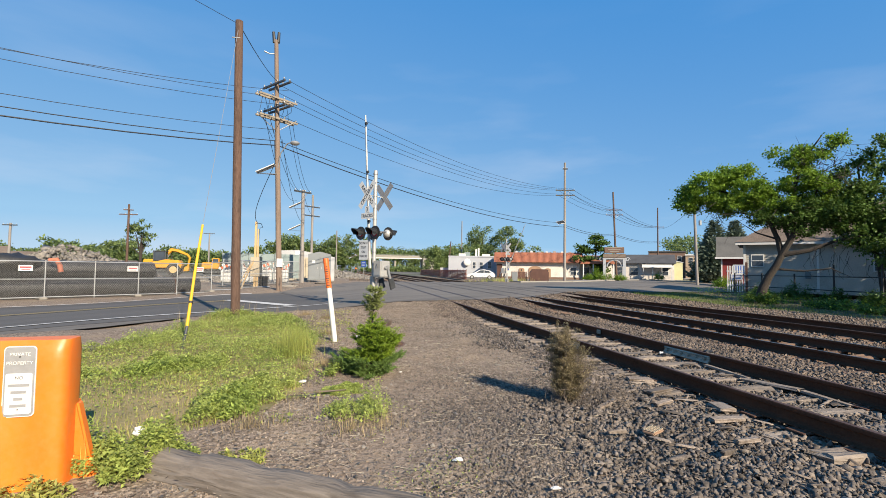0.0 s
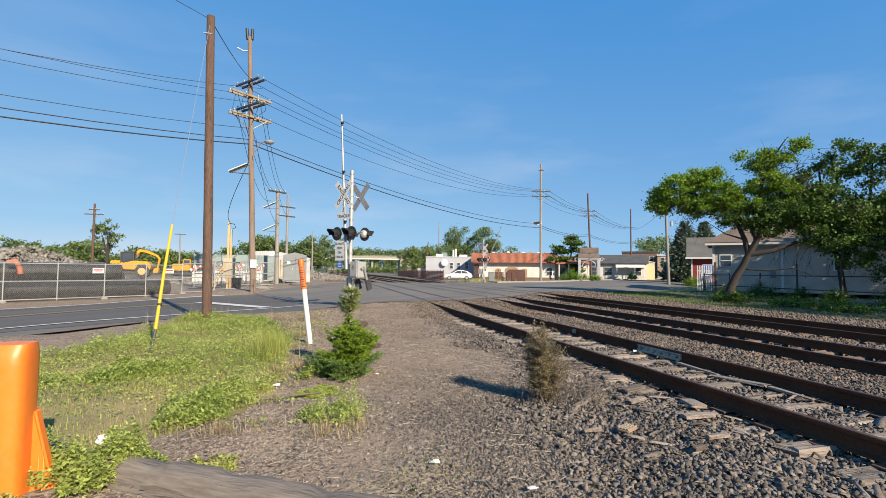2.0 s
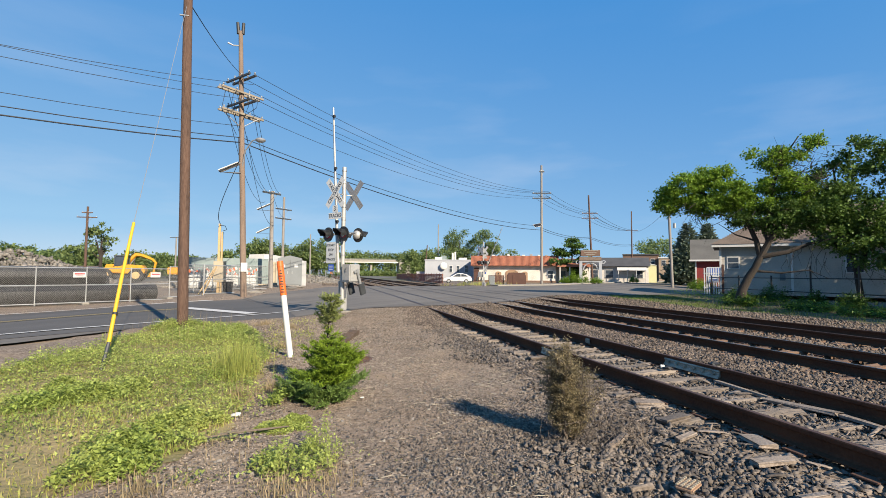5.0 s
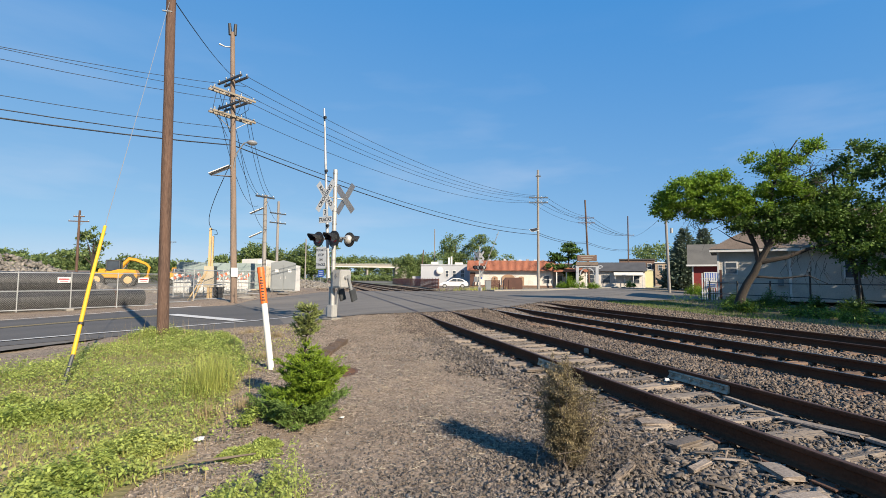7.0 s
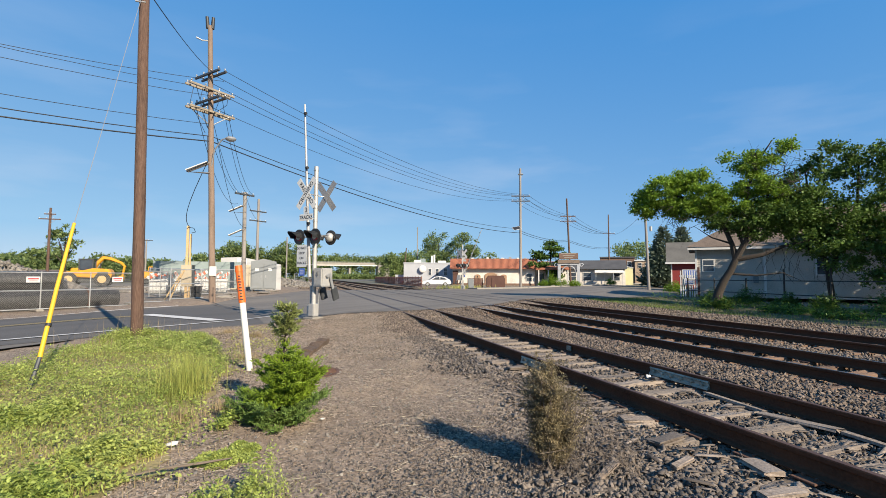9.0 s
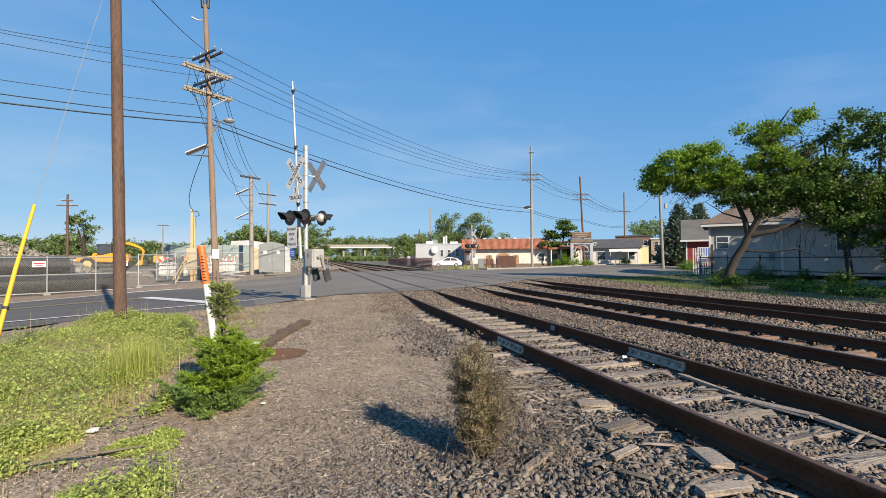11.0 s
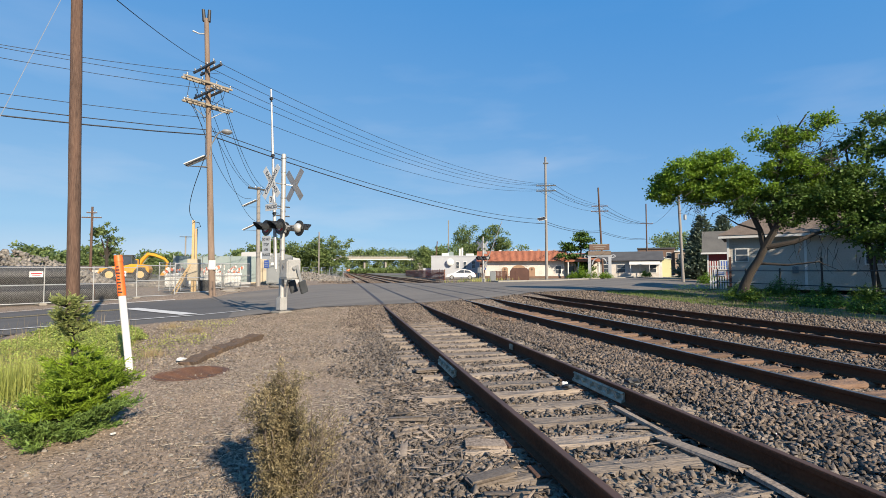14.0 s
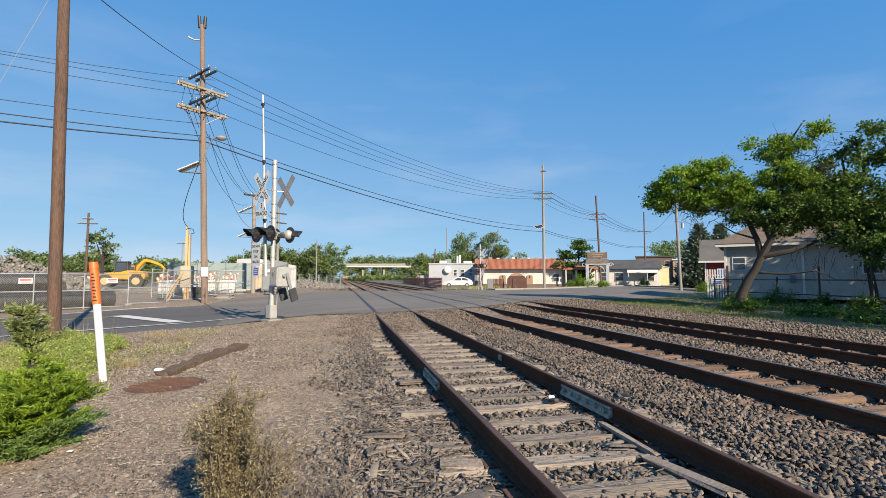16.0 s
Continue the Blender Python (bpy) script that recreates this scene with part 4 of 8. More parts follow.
solar(p, *SOLAR_AT, -27)
line_pole((25.1, 57.6, 0), 16.5, (0.0, 0), ((12.6, 1.3), (11.9, 1.3), (15.6, 0.35)), -18, M["pole_silver"], "tall weathered pole with two crossarms and a solar panel", 8.1)
line_pole((43.4, 74.0, 0), 15.9, (-0.7, 0), ((12.6, 1.4), (11.7, 1.5)), -18, M["pole_brown"], "leaning dark wooden pole with two crossarms")
line_pole((72.4, 101.7, 0), 17.8, (0.0, 0), ((12.9, 1.5),), -18, M["pole_brown"], "distant dark wooden pole with one crossarm")
q = line_pole((38.2, 48.2, 0), 11.0, (-0.4, 0), (), 0, M["pole_silver"], "pale slender pole with a dark painted foot")
part("transformer", cy(NB(), (0.25, -0.25, 7.3), (0.25, -0.25, 7.9), 0.17), M["galv"], q)
part("dark_foot", cy(NB(), (0, 0, -0.1), (-0.06, 0, 2.4), 0.18, 0.175), M["black"], q)
q = line_pole((-8.3, 41.5, 0.05), 8.3, (-0.1, 0), ((8.1, 0.9),), UDEG, M["pole_silver"], "shorter weathered pole with two solar panels")
for z in (4.9, 6.9):
    solar(q, -0.75, -0.1, z, -27)
    part("panel_bracket", tube(NB(), [(-0.1, 0, z + 0.3), (-1.2, 0, z - 0.3), (-0.1, 0, z - 0.3)], [0.025] * 3, 5), M["galv"], q)
line_pole((-9.0, 62.0, 0.05), 11.0, (0, 0), ((8.2, 1.2), (9.4, 1.2)), UDEG, M["pole_silver"], "grey pole with crossarms beside the tracks")
line_pole((-37.5, 78.0, 0), 10.8, (0, 0), ((9.2, 1.3), (9.9, 0.7)), 0, M["pole_brown"], "distant wooden pole behind the yard")
line_pole((-50, 73, 0), 7.0, (0, 0), ((6.7, 0.9),), 0, M["pole_silver"], "distant wooden pole with a small crossarm")
line_pole((-35.0, 112.0, 0), 9.0, (0, 0), ((8.8, 1.2),), 0, M["pole_silver"], "distant thin pole among the trees")
line_pole((-7.0, 120.0, 0), 11.0, (0, 0), (), 0, M["pole_silver"], "distant thin pole beside the tracks")
line_pole((-4.5, 150.0, 0), 11.0, (0, 0), (), 0, M["pole_silver"], "distant thin pole beside the tracks")
line_pole((29, 132, 0), 16.0, (0, 0), (), 0, M["pole_silver"], "distant tall pole beyond the pale building")
line_pole((24, 128, 0), 9.5, (0.8, 0), (), 0, M["pole_brown"], "distant leaning dark pole near the bridge")

HT = Vector((-8.7, 27.6, 0))
LEFT = HT - Vector((UX, UY, 0)) * 48
P2, P3, P4 = Vector((25.1, 57.6, 0)), Vector((42.9, 74, 0)), Vector((72.4, 101.7, 0))
NV = Vector((-UY, UX, 0))
Z = lambda v, z: (v.x, v.y, z)
for dz, r in ((0.0, 0.032), (0.28, 0.022)):
    wire("power_line", Z(HT, 8.75 + dz), Z(LEFT, 8.6 + dz * 2.2), 2.0, r, "thick black cable sagging along the road")
    wire("power_line", Z(HT, 8.75 + dz), Z(P2, 7.5 + dz * 2), 1.05, r, "thick black cable sagging along the road")
    wire("power_line", Z(P2, 7.5 + dz), Z(P3, 8.0 + dz), 0.5, 0.03, "black cable between roadside poles")
    wire("power_line", Z(P3, 8.0 + dz), Z(P4, 9.0 + dz), 0.6, 0.03, "black cable between roadside poles")
wire("power_line", Z(HT, 9.7), Z(LEFT, 9.6), 2.1, 0.014, "thin wire along the road")
for d, z, zl, s in ((-1.0, 11.9, 11.0, 2.8), (0.6, 11.9, 11.1, 2.1), (-1.0, 11.0, 10.6, 2.3)):
    wire("power_line", Z(HT + NV * d, z), Z(LEFT + NV * d, zl), s, 0.012, "thin power wire along the road")
for d, z in ((-1.0, 12.5), (0.0, 12.5), (1.0, 12.5), (-1.0, 11.1), (1.0, 11.1)):
    wire("power_line", Z(HT + NV * d, z), Z(P2 + NV * d, 12.75 if z > 12 else 12.05), 1.6, 0.015, "thin power wire along the road")
    wire("power_line", Z(P2 + NV * d, 12.75 if z > 12 else 12.05), Z(P3 + NV * d, 12.7 if z > 12 else 11.8), 0.6, 0.02, "thin power wire between roadside poles")
    wire("power_line", Z(P3 + NV * d, 12.7 if z > 12 else 11.8), Z(P4 + NV * d, 12.9), 0.8, 0.025, "thin power wire between roadside poles")
wire("power_line", (-7.67, 12.49, 8.45), Z(HT, 12.6), 0.2, 0.014, "thin wire from the bare pole to the tall pole")
wire("power_line", (-7.67, 12.49, 8.45), (-32, 2, 17.0), 0.3, 0.008, "thin wire rising from the bare pole")
for dx, z, zb, sag in ((-0.95, 11.6, 8.2, 1.0), (-0.4, 11.6, 8.2, 1.3), (0.5, 11.6, 8.1, 1.2), (1.0, 10.4, 8.2, 0.9), (-0.9, 10.4, 7.4, 1.6), (0.3, 9.2, 5.4, 1.4)):
    a = HT + Vector((UX, UY, 0)) * dx
    wire("power_line", Z(a, z), (-8.4 + dx * 0.6, 41.5, zb), sag, 0.014, "slack wire dropping to a shorter pole")
wire("power_line", (-8.4, 41.5, 8.3), (-9, 62, 8.4), 0.5, 0.016, "thin wire along the tracks")
wire("power_line", (38.0, 48.2, 10), Z(P4, 12.5), 1.0, 0.02, "thin wire between roadside poles")


# ---- crossing signal ----
def lettering(text, size, parent, m, material):
    cu = bpy.data.curves.new("lettering", 'FONT')
    cu.body, cu.size, cu.align_x, cu.align_y, cu.extrude = text, size, 'CENTER', 'CENTER', 0.002
    cu.materials.append(material)
    o = new("lettering", cu)
    o.parent = parent
    o.matrix_basis = m
    return o


def upright(x, y, z, rz=0.0, roll=0.0):
    """A sign's face that looks along -y when rz is 0."""
    return pose(x, y, z) @ Matrix.Rotation(radians(rz), 4, 'Z') @ Matrix.Rotation(radians(90), 4, 'X') @ Matrix.Rotation(radians(roll), 4, 'Z')


def crossbuck(parent, y, z, face, material, x=0.0):
    """Two crossed blades at the distance y along the sign's axis; face: 1 looks along -y, -1 along +y."""
    for k, (roll, word) in enumerate(((-50, "RAILROAD"), (50, "CROSSING"))):
        yy = y - face * 0.012 * k
        b = part("crossbuck_blade", bx(NB(), (x, yy, z), (1.22, 0.006, 0.23), tilt=Matrix.Rotation(radians(-roll), 4, 'Y'), bev=0.002), material, parent)
        if face == 1:
            lettering(word, 0.19, b, upright(x, yy - 0.006, z, 0, roll), M["ink"])


def flasher(parent, x, z, face):
    """A round black target with its hooded red lens; it looks along -y for face 1."""
    y = -face * 0.34
    lamp = part("flasher", cy(NB(), (x, y, z), (x, y - face * 0.02, z), 0.255, n=28), M["black"], parent, "black round target with a hooded red lens")
    part("lens", cy(NB(), (x, y - face * 0.022, z), (x, y - face * 0.05, z), 0.15, n=24), M["lens_red"], lamp)
    bm = NB()
    ring0, ring1 = [], []
    for k in range(13):
        a = math.pi * (-0.12 + 1.24 * k / 12)
        ring0.append(bm.verts.new((x + 0.165 * math.cos(a), y - face * 0.02, z + 0.165 * math.sin(a))))
        ring1.append(bm.verts.new((x + 0.16 * math.cos(a), y - face * (0.26 + 0.2 * max(0, math.sin(a))), z + 0.16 * math.sin(a))))
    for k in range(12):
        bm.faces.new((ring0[k], ring0[k + 1], ring1[k + 1], ring1[k]))
    bmesh.ops.solidify(bm, geom=bm.faces[:], thickness=0.008)
    part("hood", bm, M["grey_dark"], lamp)
    bm = NB()
    ball(bm, (x, y + face * 0.05, z), 0.16, 1, 0.85, 1, 20)
    part("lamp_housing", bm, M["silver"], lamp, "silver domed housing")
    part("hinge", bx(NB(), (x + 0.2, y + face * 0.03, z), (0.06, 0.06, 0.09), bev=0.01), M["grey_dark"], lamp)


def crossing_signal(loc, rz, label, arm_tilt=2.0):
    """Mast with crossbucks, four flashers and a raised gate; local -y faces the oncoming lane."""
    s = thing("crossing_signal", loc, label, "crossing signal", rz, "crossing signals")
    part("mast", cy(NB(), (0, 0, 0.0), (0, 0, 5.1), 0.075, 0.072, 18), M["silver"], s)
    for z in (1.95, 2.6, 3.2, 3.65, 4.1, 4.5, 4.95):
        part("clamp", cy(NB(), (0, 0, z), (0, 0, z + 0.05), 0.088, n=16), M["galv"], s)
    bm = bx(NB(), (0, 0, 0.24), (0.25, 0.25, 0.42), bev=0.02)
    part("junction_base", bm, M["silver"], s)
    part("side_leg", cy(NB(), (-0.2, 0.06, 0.0), (-0.2, 0.06, 1.05), 0.035, n=10), M["silver"], s)
    part("leg_box", bx(NB(), (-0.21, 0.06, 0.2), (0.14, 0.2, 0.36), bev=0.015), M["silver"], s)
    part("footing", bx(NB(), (0, 0, -0.02), (0.48, 0.48, 0.06), bev=0.015), M["concrete"], s)
    crossbuck(s, -0.5, 4.1, 1, M["white_sign"], 0.1)
    crossbuck(s, 0.28, 4.1, -1, M["sign_back"], 0.2)
    for y in (-0.5, 0.28):
        part("sign_bracket", tube(NB(), [(0, 0, 4.1), (0.1, y, 4.1)], [0.02, 0.02], 6), M["galv"], s)
    n3 = part("tracks_sign", bx(NB(), (0.1, -0.5, 3.3), (0.62, 0.006, 0.22), bev=0.002), M["white_sign"], s)
    lettering("TRACKS", 0.17, n3, upright(0.1, -0.506, 3.3), M["ink"])
    n4 = part("count_sign", bx(NB(), (0.1, -0.5, 3.54), (0.24, 0.006, 0.24), bev=0.002), M["white_sign"], s)
    lettering("3", 0.22, n4, upright(0.1, -0.506, 3.54), M["ink"])
    part("lamp_arm", cy(NB(), (-0.62, 0, 2.72), (0.62, 0, 2.72), 0.03), M["galv"], s)
    for x in (-0.38, 0.38):
        part("lamp_stay", cy(NB(), (x, -0.36, 2.7), (x, 0.36, 2.7), 0.025), M["galv"], s)
    part("lamp_box", bx(NB(), (0, 0.0, 2.72), (0.2, 0.2, 0.16), bev=0.02), M["silver"], s)
    for x in (-0.38, 0.38):
        for f in (1, -1):
            flasher(s, x, 2.68, f)
    st = part("stop_sign_plate", bx(NB(), (0.12, -0.66, 2.02), (0.46, 0.006, 0.72), bev=0.002), M["white_sign"], s, "white plate with black words")
    for k, w in enumerate(("DO NOT", "STOP", "ON", "TRACKS")):
        lettering(w, 0.115, st, upright(0.12, -0.666, 2.27 - 0.16 * k), M["ink"])
    bl = part("notice_plate", bx(NB(), (0.14, -0.66, 1.5), (0.26, 0.006, 0.24), bev=0.002), M["blue"], s, "small blue notice plate")
    for k in range(3):
        part("writing", bx(NB(), (0.14, -0.665, 1.56 - 0.06 * k), (0.18, 0.003, 0.02)), M["white_sign"], bl)
    for z in (1.75, 2.3, 3.3):
        part("sign_bracket", tube(NB(), [(0, 0, z), (0.1, -0.5 if z > 3 else -0.65, z)], [0.016, 0.016], 6), M["galv"], s)
    # gate mechanism, weights and arm
    m = part("gate_mechanism", bx(NB(), (0.0, 0, 0), (0.42, 0.5, 0.62), bev=0.03), M["silver"], s, "silver gate machine box with a hasp")
    m.location = (0.36, 0.05, 1.33)
    part("door", bx(NB(), (0.02, -0.255, 0.0), (0.34, 0.02, 0.5), bev=0.008), M["silver"], m)
    part("hasp", tube(NB(), [(0.05, -0.275, 0.2), (0.05, -0.3, 0.14), (0.06, -0.29, 0.05)], [0.012] * 3, 6), M["grey_dark"], m)
    part("pivot", cy(NB(), (-0.3, -0.05, 0.05), (0.3, -0.05, 0.05), 0.05), M["galv"], m)
    for x in (-0.27, 0.27):
        part("counterweight_arm", bx(NB(), (x, 0.16, -0.22), (0.03, 0.1, 0.75), tilt=Matrix.Rotation(radians(18), 4, 'X'), bev=0.008), M["galv"], m)
        part("counterweight", bx(NB(), (x, 0.3, -0.55), (0.08, 0.26, 0.4), tilt=Matrix.Rotation(radians(18), 4, 'X'), bev=0.015), M["grey_dark"], m)
    part("conduit", tube(NB(), [(0.1, 0.1, 0.3), (0.14, 0.1, 0.9), (0.3, 0.05, 1.1)], [0.028] * 3, 8), M["galv"], s)
    g0, g1 = Vector((0.1, -0.3, 1.35)), Vector((0.1 - 5.9 * math.sin(radians(arm_tilt)), -0.3, 1.35 + 5.9 * math.cos(radians(arm_tilt))))
    arm = None
    for k in range(9):
        a, b = g0.lerp(g1, k / 9), g0.lerp(g1, (k + 1) / 9)
        bm = tube(NB(), [a, b], [0.06 - 0.0035 * k, 0.0565 - 0.0035 * k], 8)
        if arm is None:
            arm = part("gate_arm", bm, M["silver"], s, "raised pale gate arm with faded red bands")
        else:
            part("arm_band", bm, M["sign_back"] if k % 2 else M["silver"], arm)
    for k in (0.3, 0.62, 0.94):
        q = g0.lerp(g1, k)
        part("arm_lamp", cy(NB(), (q.x + 0.05, q.y - 0.06, q.z), (q.x + 0.13, q.y - 0.06, q.z), 0.05), M["black"], arm)
    return s


crossing_signal((-3.41, 16.05, 0.0), UDEG - 90, "silver crossing mast with crossbucks, flashers and a raised gate", 4.0)
crossing_signal((14.0, 50.2, 0.0), UDEG + 90, "farther crossing mast with crossbucks and dark flashers", 24.0)


# ---- the lot: barrier, log, marker, litter ----
def rounded(w, h, r, k=5):
    """The outline of a plate with rounded corners."""
    out = []
    for cx, cz, a0 in ((w / 2 - r, h / 2 - r, 0), (-w / 2 + r, h / 2 - r, 90), (-w / 2 + r, -h / 2 + r, 180), (w / 2 - r, -h / 2 + r, 270)):
        out += [(cx + r * math.cos(radians(a0 + 90 * i / k)), cz + r * math.sin(radians(a0 + 90 * i / k))) for i in range(k + 1)]
    return out


def barrier():
    """Moulded shell: plain rounded end columns, with the foot flaring out between them."""
    b = thing("barrier", (-7.06, 1.95, -0.26), "bright orange water-filled plastic barrier with a notice", "barrier", 4)
    bm = NB()
    xs = [-0.75, -0.74, -0.72, -0.68] + [-0.62 + 0.062 * i for i in range(21)] + [0.68, 0.72, 0.74, 0.75]
    zs = [0.0, 0.08, 0.18, 0.28, 0.38, 0.48, 0.58, 0.68, 0.8, 0.9, 0.98, 1.03, 1.055, 1.068]
    grid = {}
    for i, x in enumerate(xs):
        end = 0.75 - abs(x)
        round_end = 0.07 + 0.07 * math.sqrt(max(0, 1 - (1 - min(1, end / 0.07)) ** 2))
        for j, z in enumerate(zs):
            top = 1.0 if z < 1.0 else 0.98 - 0.25 * (z - 1.0) / 0.068
            flare = 0.17 * max(0, 1 - z / 0.72) ** 1.1 * float(sm(end, 0.2 + 0.14 * (1 - z), 0.34 + 0.2 * (1 - z)))
            dent = -0.012 * float(sm(end, 0.16, 0.2)) * float(sm(z, 0.1, 0.2))
            for s in (-1, 1):
                grid[i, j, s] = bm.verts.new((x, s * (round_end * top + flare + dent), z))
    for i in range(len(xs) - 1):
        for j in range(len(zs) - 1):
            bm.faces.new((grid[i, j, -1], grid[i + 1, j, -1], grid[i + 1, j + 1, -1], grid[i, j + 1, -1]))
            bm.faces.new((grid[i + 1, j, 1], grid[i, j, 1], grid[i, j + 1, 1], grid[i + 1, j + 1, 1]))
        for j in (0, len(zs) - 1):
            bm.faces.new((grid[i, j, -1], grid[i + 1, j, -1], grid[i + 1, j, 1], grid[i, j, 1]))
    for i in (0, len(xs) - 1):
        for j in range(len(zs) - 1):
            bm.faces.new((grid[i, j, -1], grid[i, j, 1], grid[i, j + 1, 1], grid[i, j + 1, -1]))
    bmesh.ops.recalc_face_normals(bm, faces=bm.faces)
    part("shell", bm, M["orange"], b)
    fin = prism(NB(), [(0.66, 0.0), (0.89, 0.0), (0.865, 0.14), (0.76, 0.6), (0.66, 0.66)], 0.03, 0.12)
    bmesh.ops.bevel(fin, geom=fin.edges[:], offset=0.014, segments=2, affect='EDGES', clamp_overlap=True)
    part("locking_fin", fin, M["orange"], b)
    # Black blocks stand in for the shade inside the fork slots.
    for x in (-0.3, 0.15):
        part("fork_slot", bx(NB(), (x, -0.27, 0.07), (0.2, 0.1, 0.1), bev=0.02), M["black"], b)
    part("fill_cap", cy(NB(), (-0.2, 0, 1.06), (-0.2, 0, 1.085), 0.06, n=20), M["black"], b)
    plate = prism(NB(), rounded(0.182, 0.47, 0.026), -0.003, 0.003)
    n = part("notice", plate, M["trim"], b, "white aluminium notice with faded lettering")
    n.location = (0.488, -0.136, 0.8)
    face = part("notice_face", prism(NB(), rounded(0.17, 0.458, 0.022), -0.0055, -0.0032), M["notice"], n)
    for k, w in enumerate(("PRIVATE", "PROPERTY")):
        lettering(w, 0.0315, n, upright(0, -0.0065, 0.18 - 0.058 * k), M["trim"])
    part("lower_panel", prism(NB(), rounded(0.15, 0.27, 0.012), -0.0075, -0.0057), M["white_sign"], n).location = (0, 0, -0.08)
    lettering("NO", 0.03, n, upright(0, -0.009, 0.025), M["notice"])
    for k, w in enumerate((0.12, 0.085, 0.05, 0.09)):
        part("writing", bx(NB(), (0, -0.0085, -0.025 - 0.045 * k), (w, 0.002, 0.018)), M["notice"], n)
    part("rivet", cy(NB(), (0, -0.008, 0.165), (0, -0.011, 0.165), 0.004, n=8), M["black"], n)
    part("rivet", cy(NB(), (0, -0.008, -0.185), (0, -0.011, -0.185), 0.004, n=8), M["black"], n)


barrier()


def fallen_log():
    bm = NB()
    k, pts, rad = 26, [], []
    a, b = Vector((-6.6, 2.62, -0.2)), Vector((-3.4, 0.62, -0.2))
    for i in range(k + 1):
        q = a.lerp(b, i / k)
        pts.append(q + Vector((0, 0, 0.012 * math.sin(i * 1.3))))
        rad.append(0.165 - 0.025 * abs(i / k - 0.5) + 0.008 * math.sin(i * 2.7))
    tube(bm, pts, rad, 44)
    groove = np.where(rng.random(44) < 0.22, -0.014, 0.0) + rng.normal(0, 0.0025, 44)
    for j, v in enumerate(bm.verts):
        c = pts[j // 44]
        v.co += (v.co - c).normalized() * groove[j % 44] * (0.6 + 0.4 * math.sin(0.7 * (j // 44) + 2.1 * (j % 44)))
    for v in bm.verts:
        v.co += Vector((0, 0, 1)) * rng.normal(0, 0.004) + Vector((0.5, 0.8, 0)) * rng.normal(0, 0.003)
    tagged(part("fallen_log", bm, M["log"]), "grey weathered log lying across the edge of the lot", "log")


fallen_log()


def marker_post():
    m = thing("marker_post", (-4.62, 8.13, -0.25), "leaning white marker post with an orange cap", "marker post")
    d = Vector((-0.135, 0.045, 1.0)).normalized()
    part("tube", cy(NB(), d * -0.1, d * 1.18, 0.05, 0.05, 18), M["white_plastic"], m)
    c = part("cap", cy(NB(), d * 1.18, d * 1.72, 0.056, 0.056, 18), M["orange_red"], m, "orange plastic cap")
    part("cap_top", cy(NB(), d * 1.7, d * 1.8, 0.061, 0.055, 18), M["orange_red"], c)
    for k in range(9):
        q = d * (1.24 + 0.048 * k)
        part("writing", bx(NB(), (q.x, q.y - 0.0555, q.z), (0.055 - 0.012 * (k % 3), 0.004, 0.022)), M["ink"], c)


marker_post()


def old_timber():
    bm = NB()
    a, b = Vector((-3.95, 8.5, -0.2)), Vector((-3.3, 11.05, -0.13))
    d = (b - a)
    m = Matrix.Translation((a + b) / 2) @ d.to_track_quat('Y', 'Z').to_matrix().to_4x4()
    bmesh.ops.create_grid(bm, x_segments=1, y_segments=1, size=0.001)
    bm.clear()
    for i in range(23):
        t = i / 22 - 0.5
        w, h = 0.11 + rng.normal(0, 0.014), (0.085 + rng.normal(0, 0.014)) * (1 - 0.45 * max(0, abs(t) - 0.38) / 0.12)
        ring = [bm.verts.new(m @ Vector((x * w, t * d.length + rng.normal(0, 0.04), z * h + rng.normal(0, 0.008)))) for x, z in ((-1, -1), (1, -1), (1.05, 0.8), (0.3, 1.0), (-0.8, 1.05))]
        if i:
            for k in range(5):
                bm.faces.new((last[k], last[(k + 1) % 5], ring[(k + 1) % 5], ring[k]))
        else:
            bm.faces.new(ring)
        last = ring
    bm.faces.new(last[::-1])
    bmesh.ops.recalc_face_normals(bm, faces=bm.faces)
    tagged(part("old_timber", bm, M["timber"], smooth=False), "dark rotten square timber lying on the gravel", "timber")


old_timber()


def utility_cover():
    c = thing("utility_cover", (-3.7, 7.78, -0.225), "round rusty iron cover set in the dirt", "utility cover")
    part("lid", cy(NB(), (0, 0, -0.03), (0, 0, 0.03), 0.5, 0.49, 40), M["rust_iron"], c)
    part("rim", cy(NB(), (0, 0, -0.04), (0, 0, 0.018), 0.56, 0.54, 40), M["rust_iron"], c)
    for k in range(11):
        y = -0.4 + 0.08 * k
        w = 2 * math.sqrt(max(0.01, 0.44 ** 2 - y * y))
        part("ridge", bx(NB(), (0, y, 0.034), (w, 0.03, 0.012), bev=0.003), M["rust_iron"], c)


utility_cover()


def rag(name, loc, size, material, label, cat="litter"):
    """A crumpled scrap."""
    bm = NB()
    bmesh.ops.create_icosphere(bm, subdivisions=2, radius=1)
    for v in bm.verts:
        v.co = Vector((v.co.x * size[0], v.co.y * size[1], v.co.z * size[2])) * (1 + rng.normal(0, 0.22))
        v.co.z = max(v.co.z, -0.4 * size[2])
        v.co += Vector(loc)
    tagged(part(name, bm, material, smooth=False), label, cat)


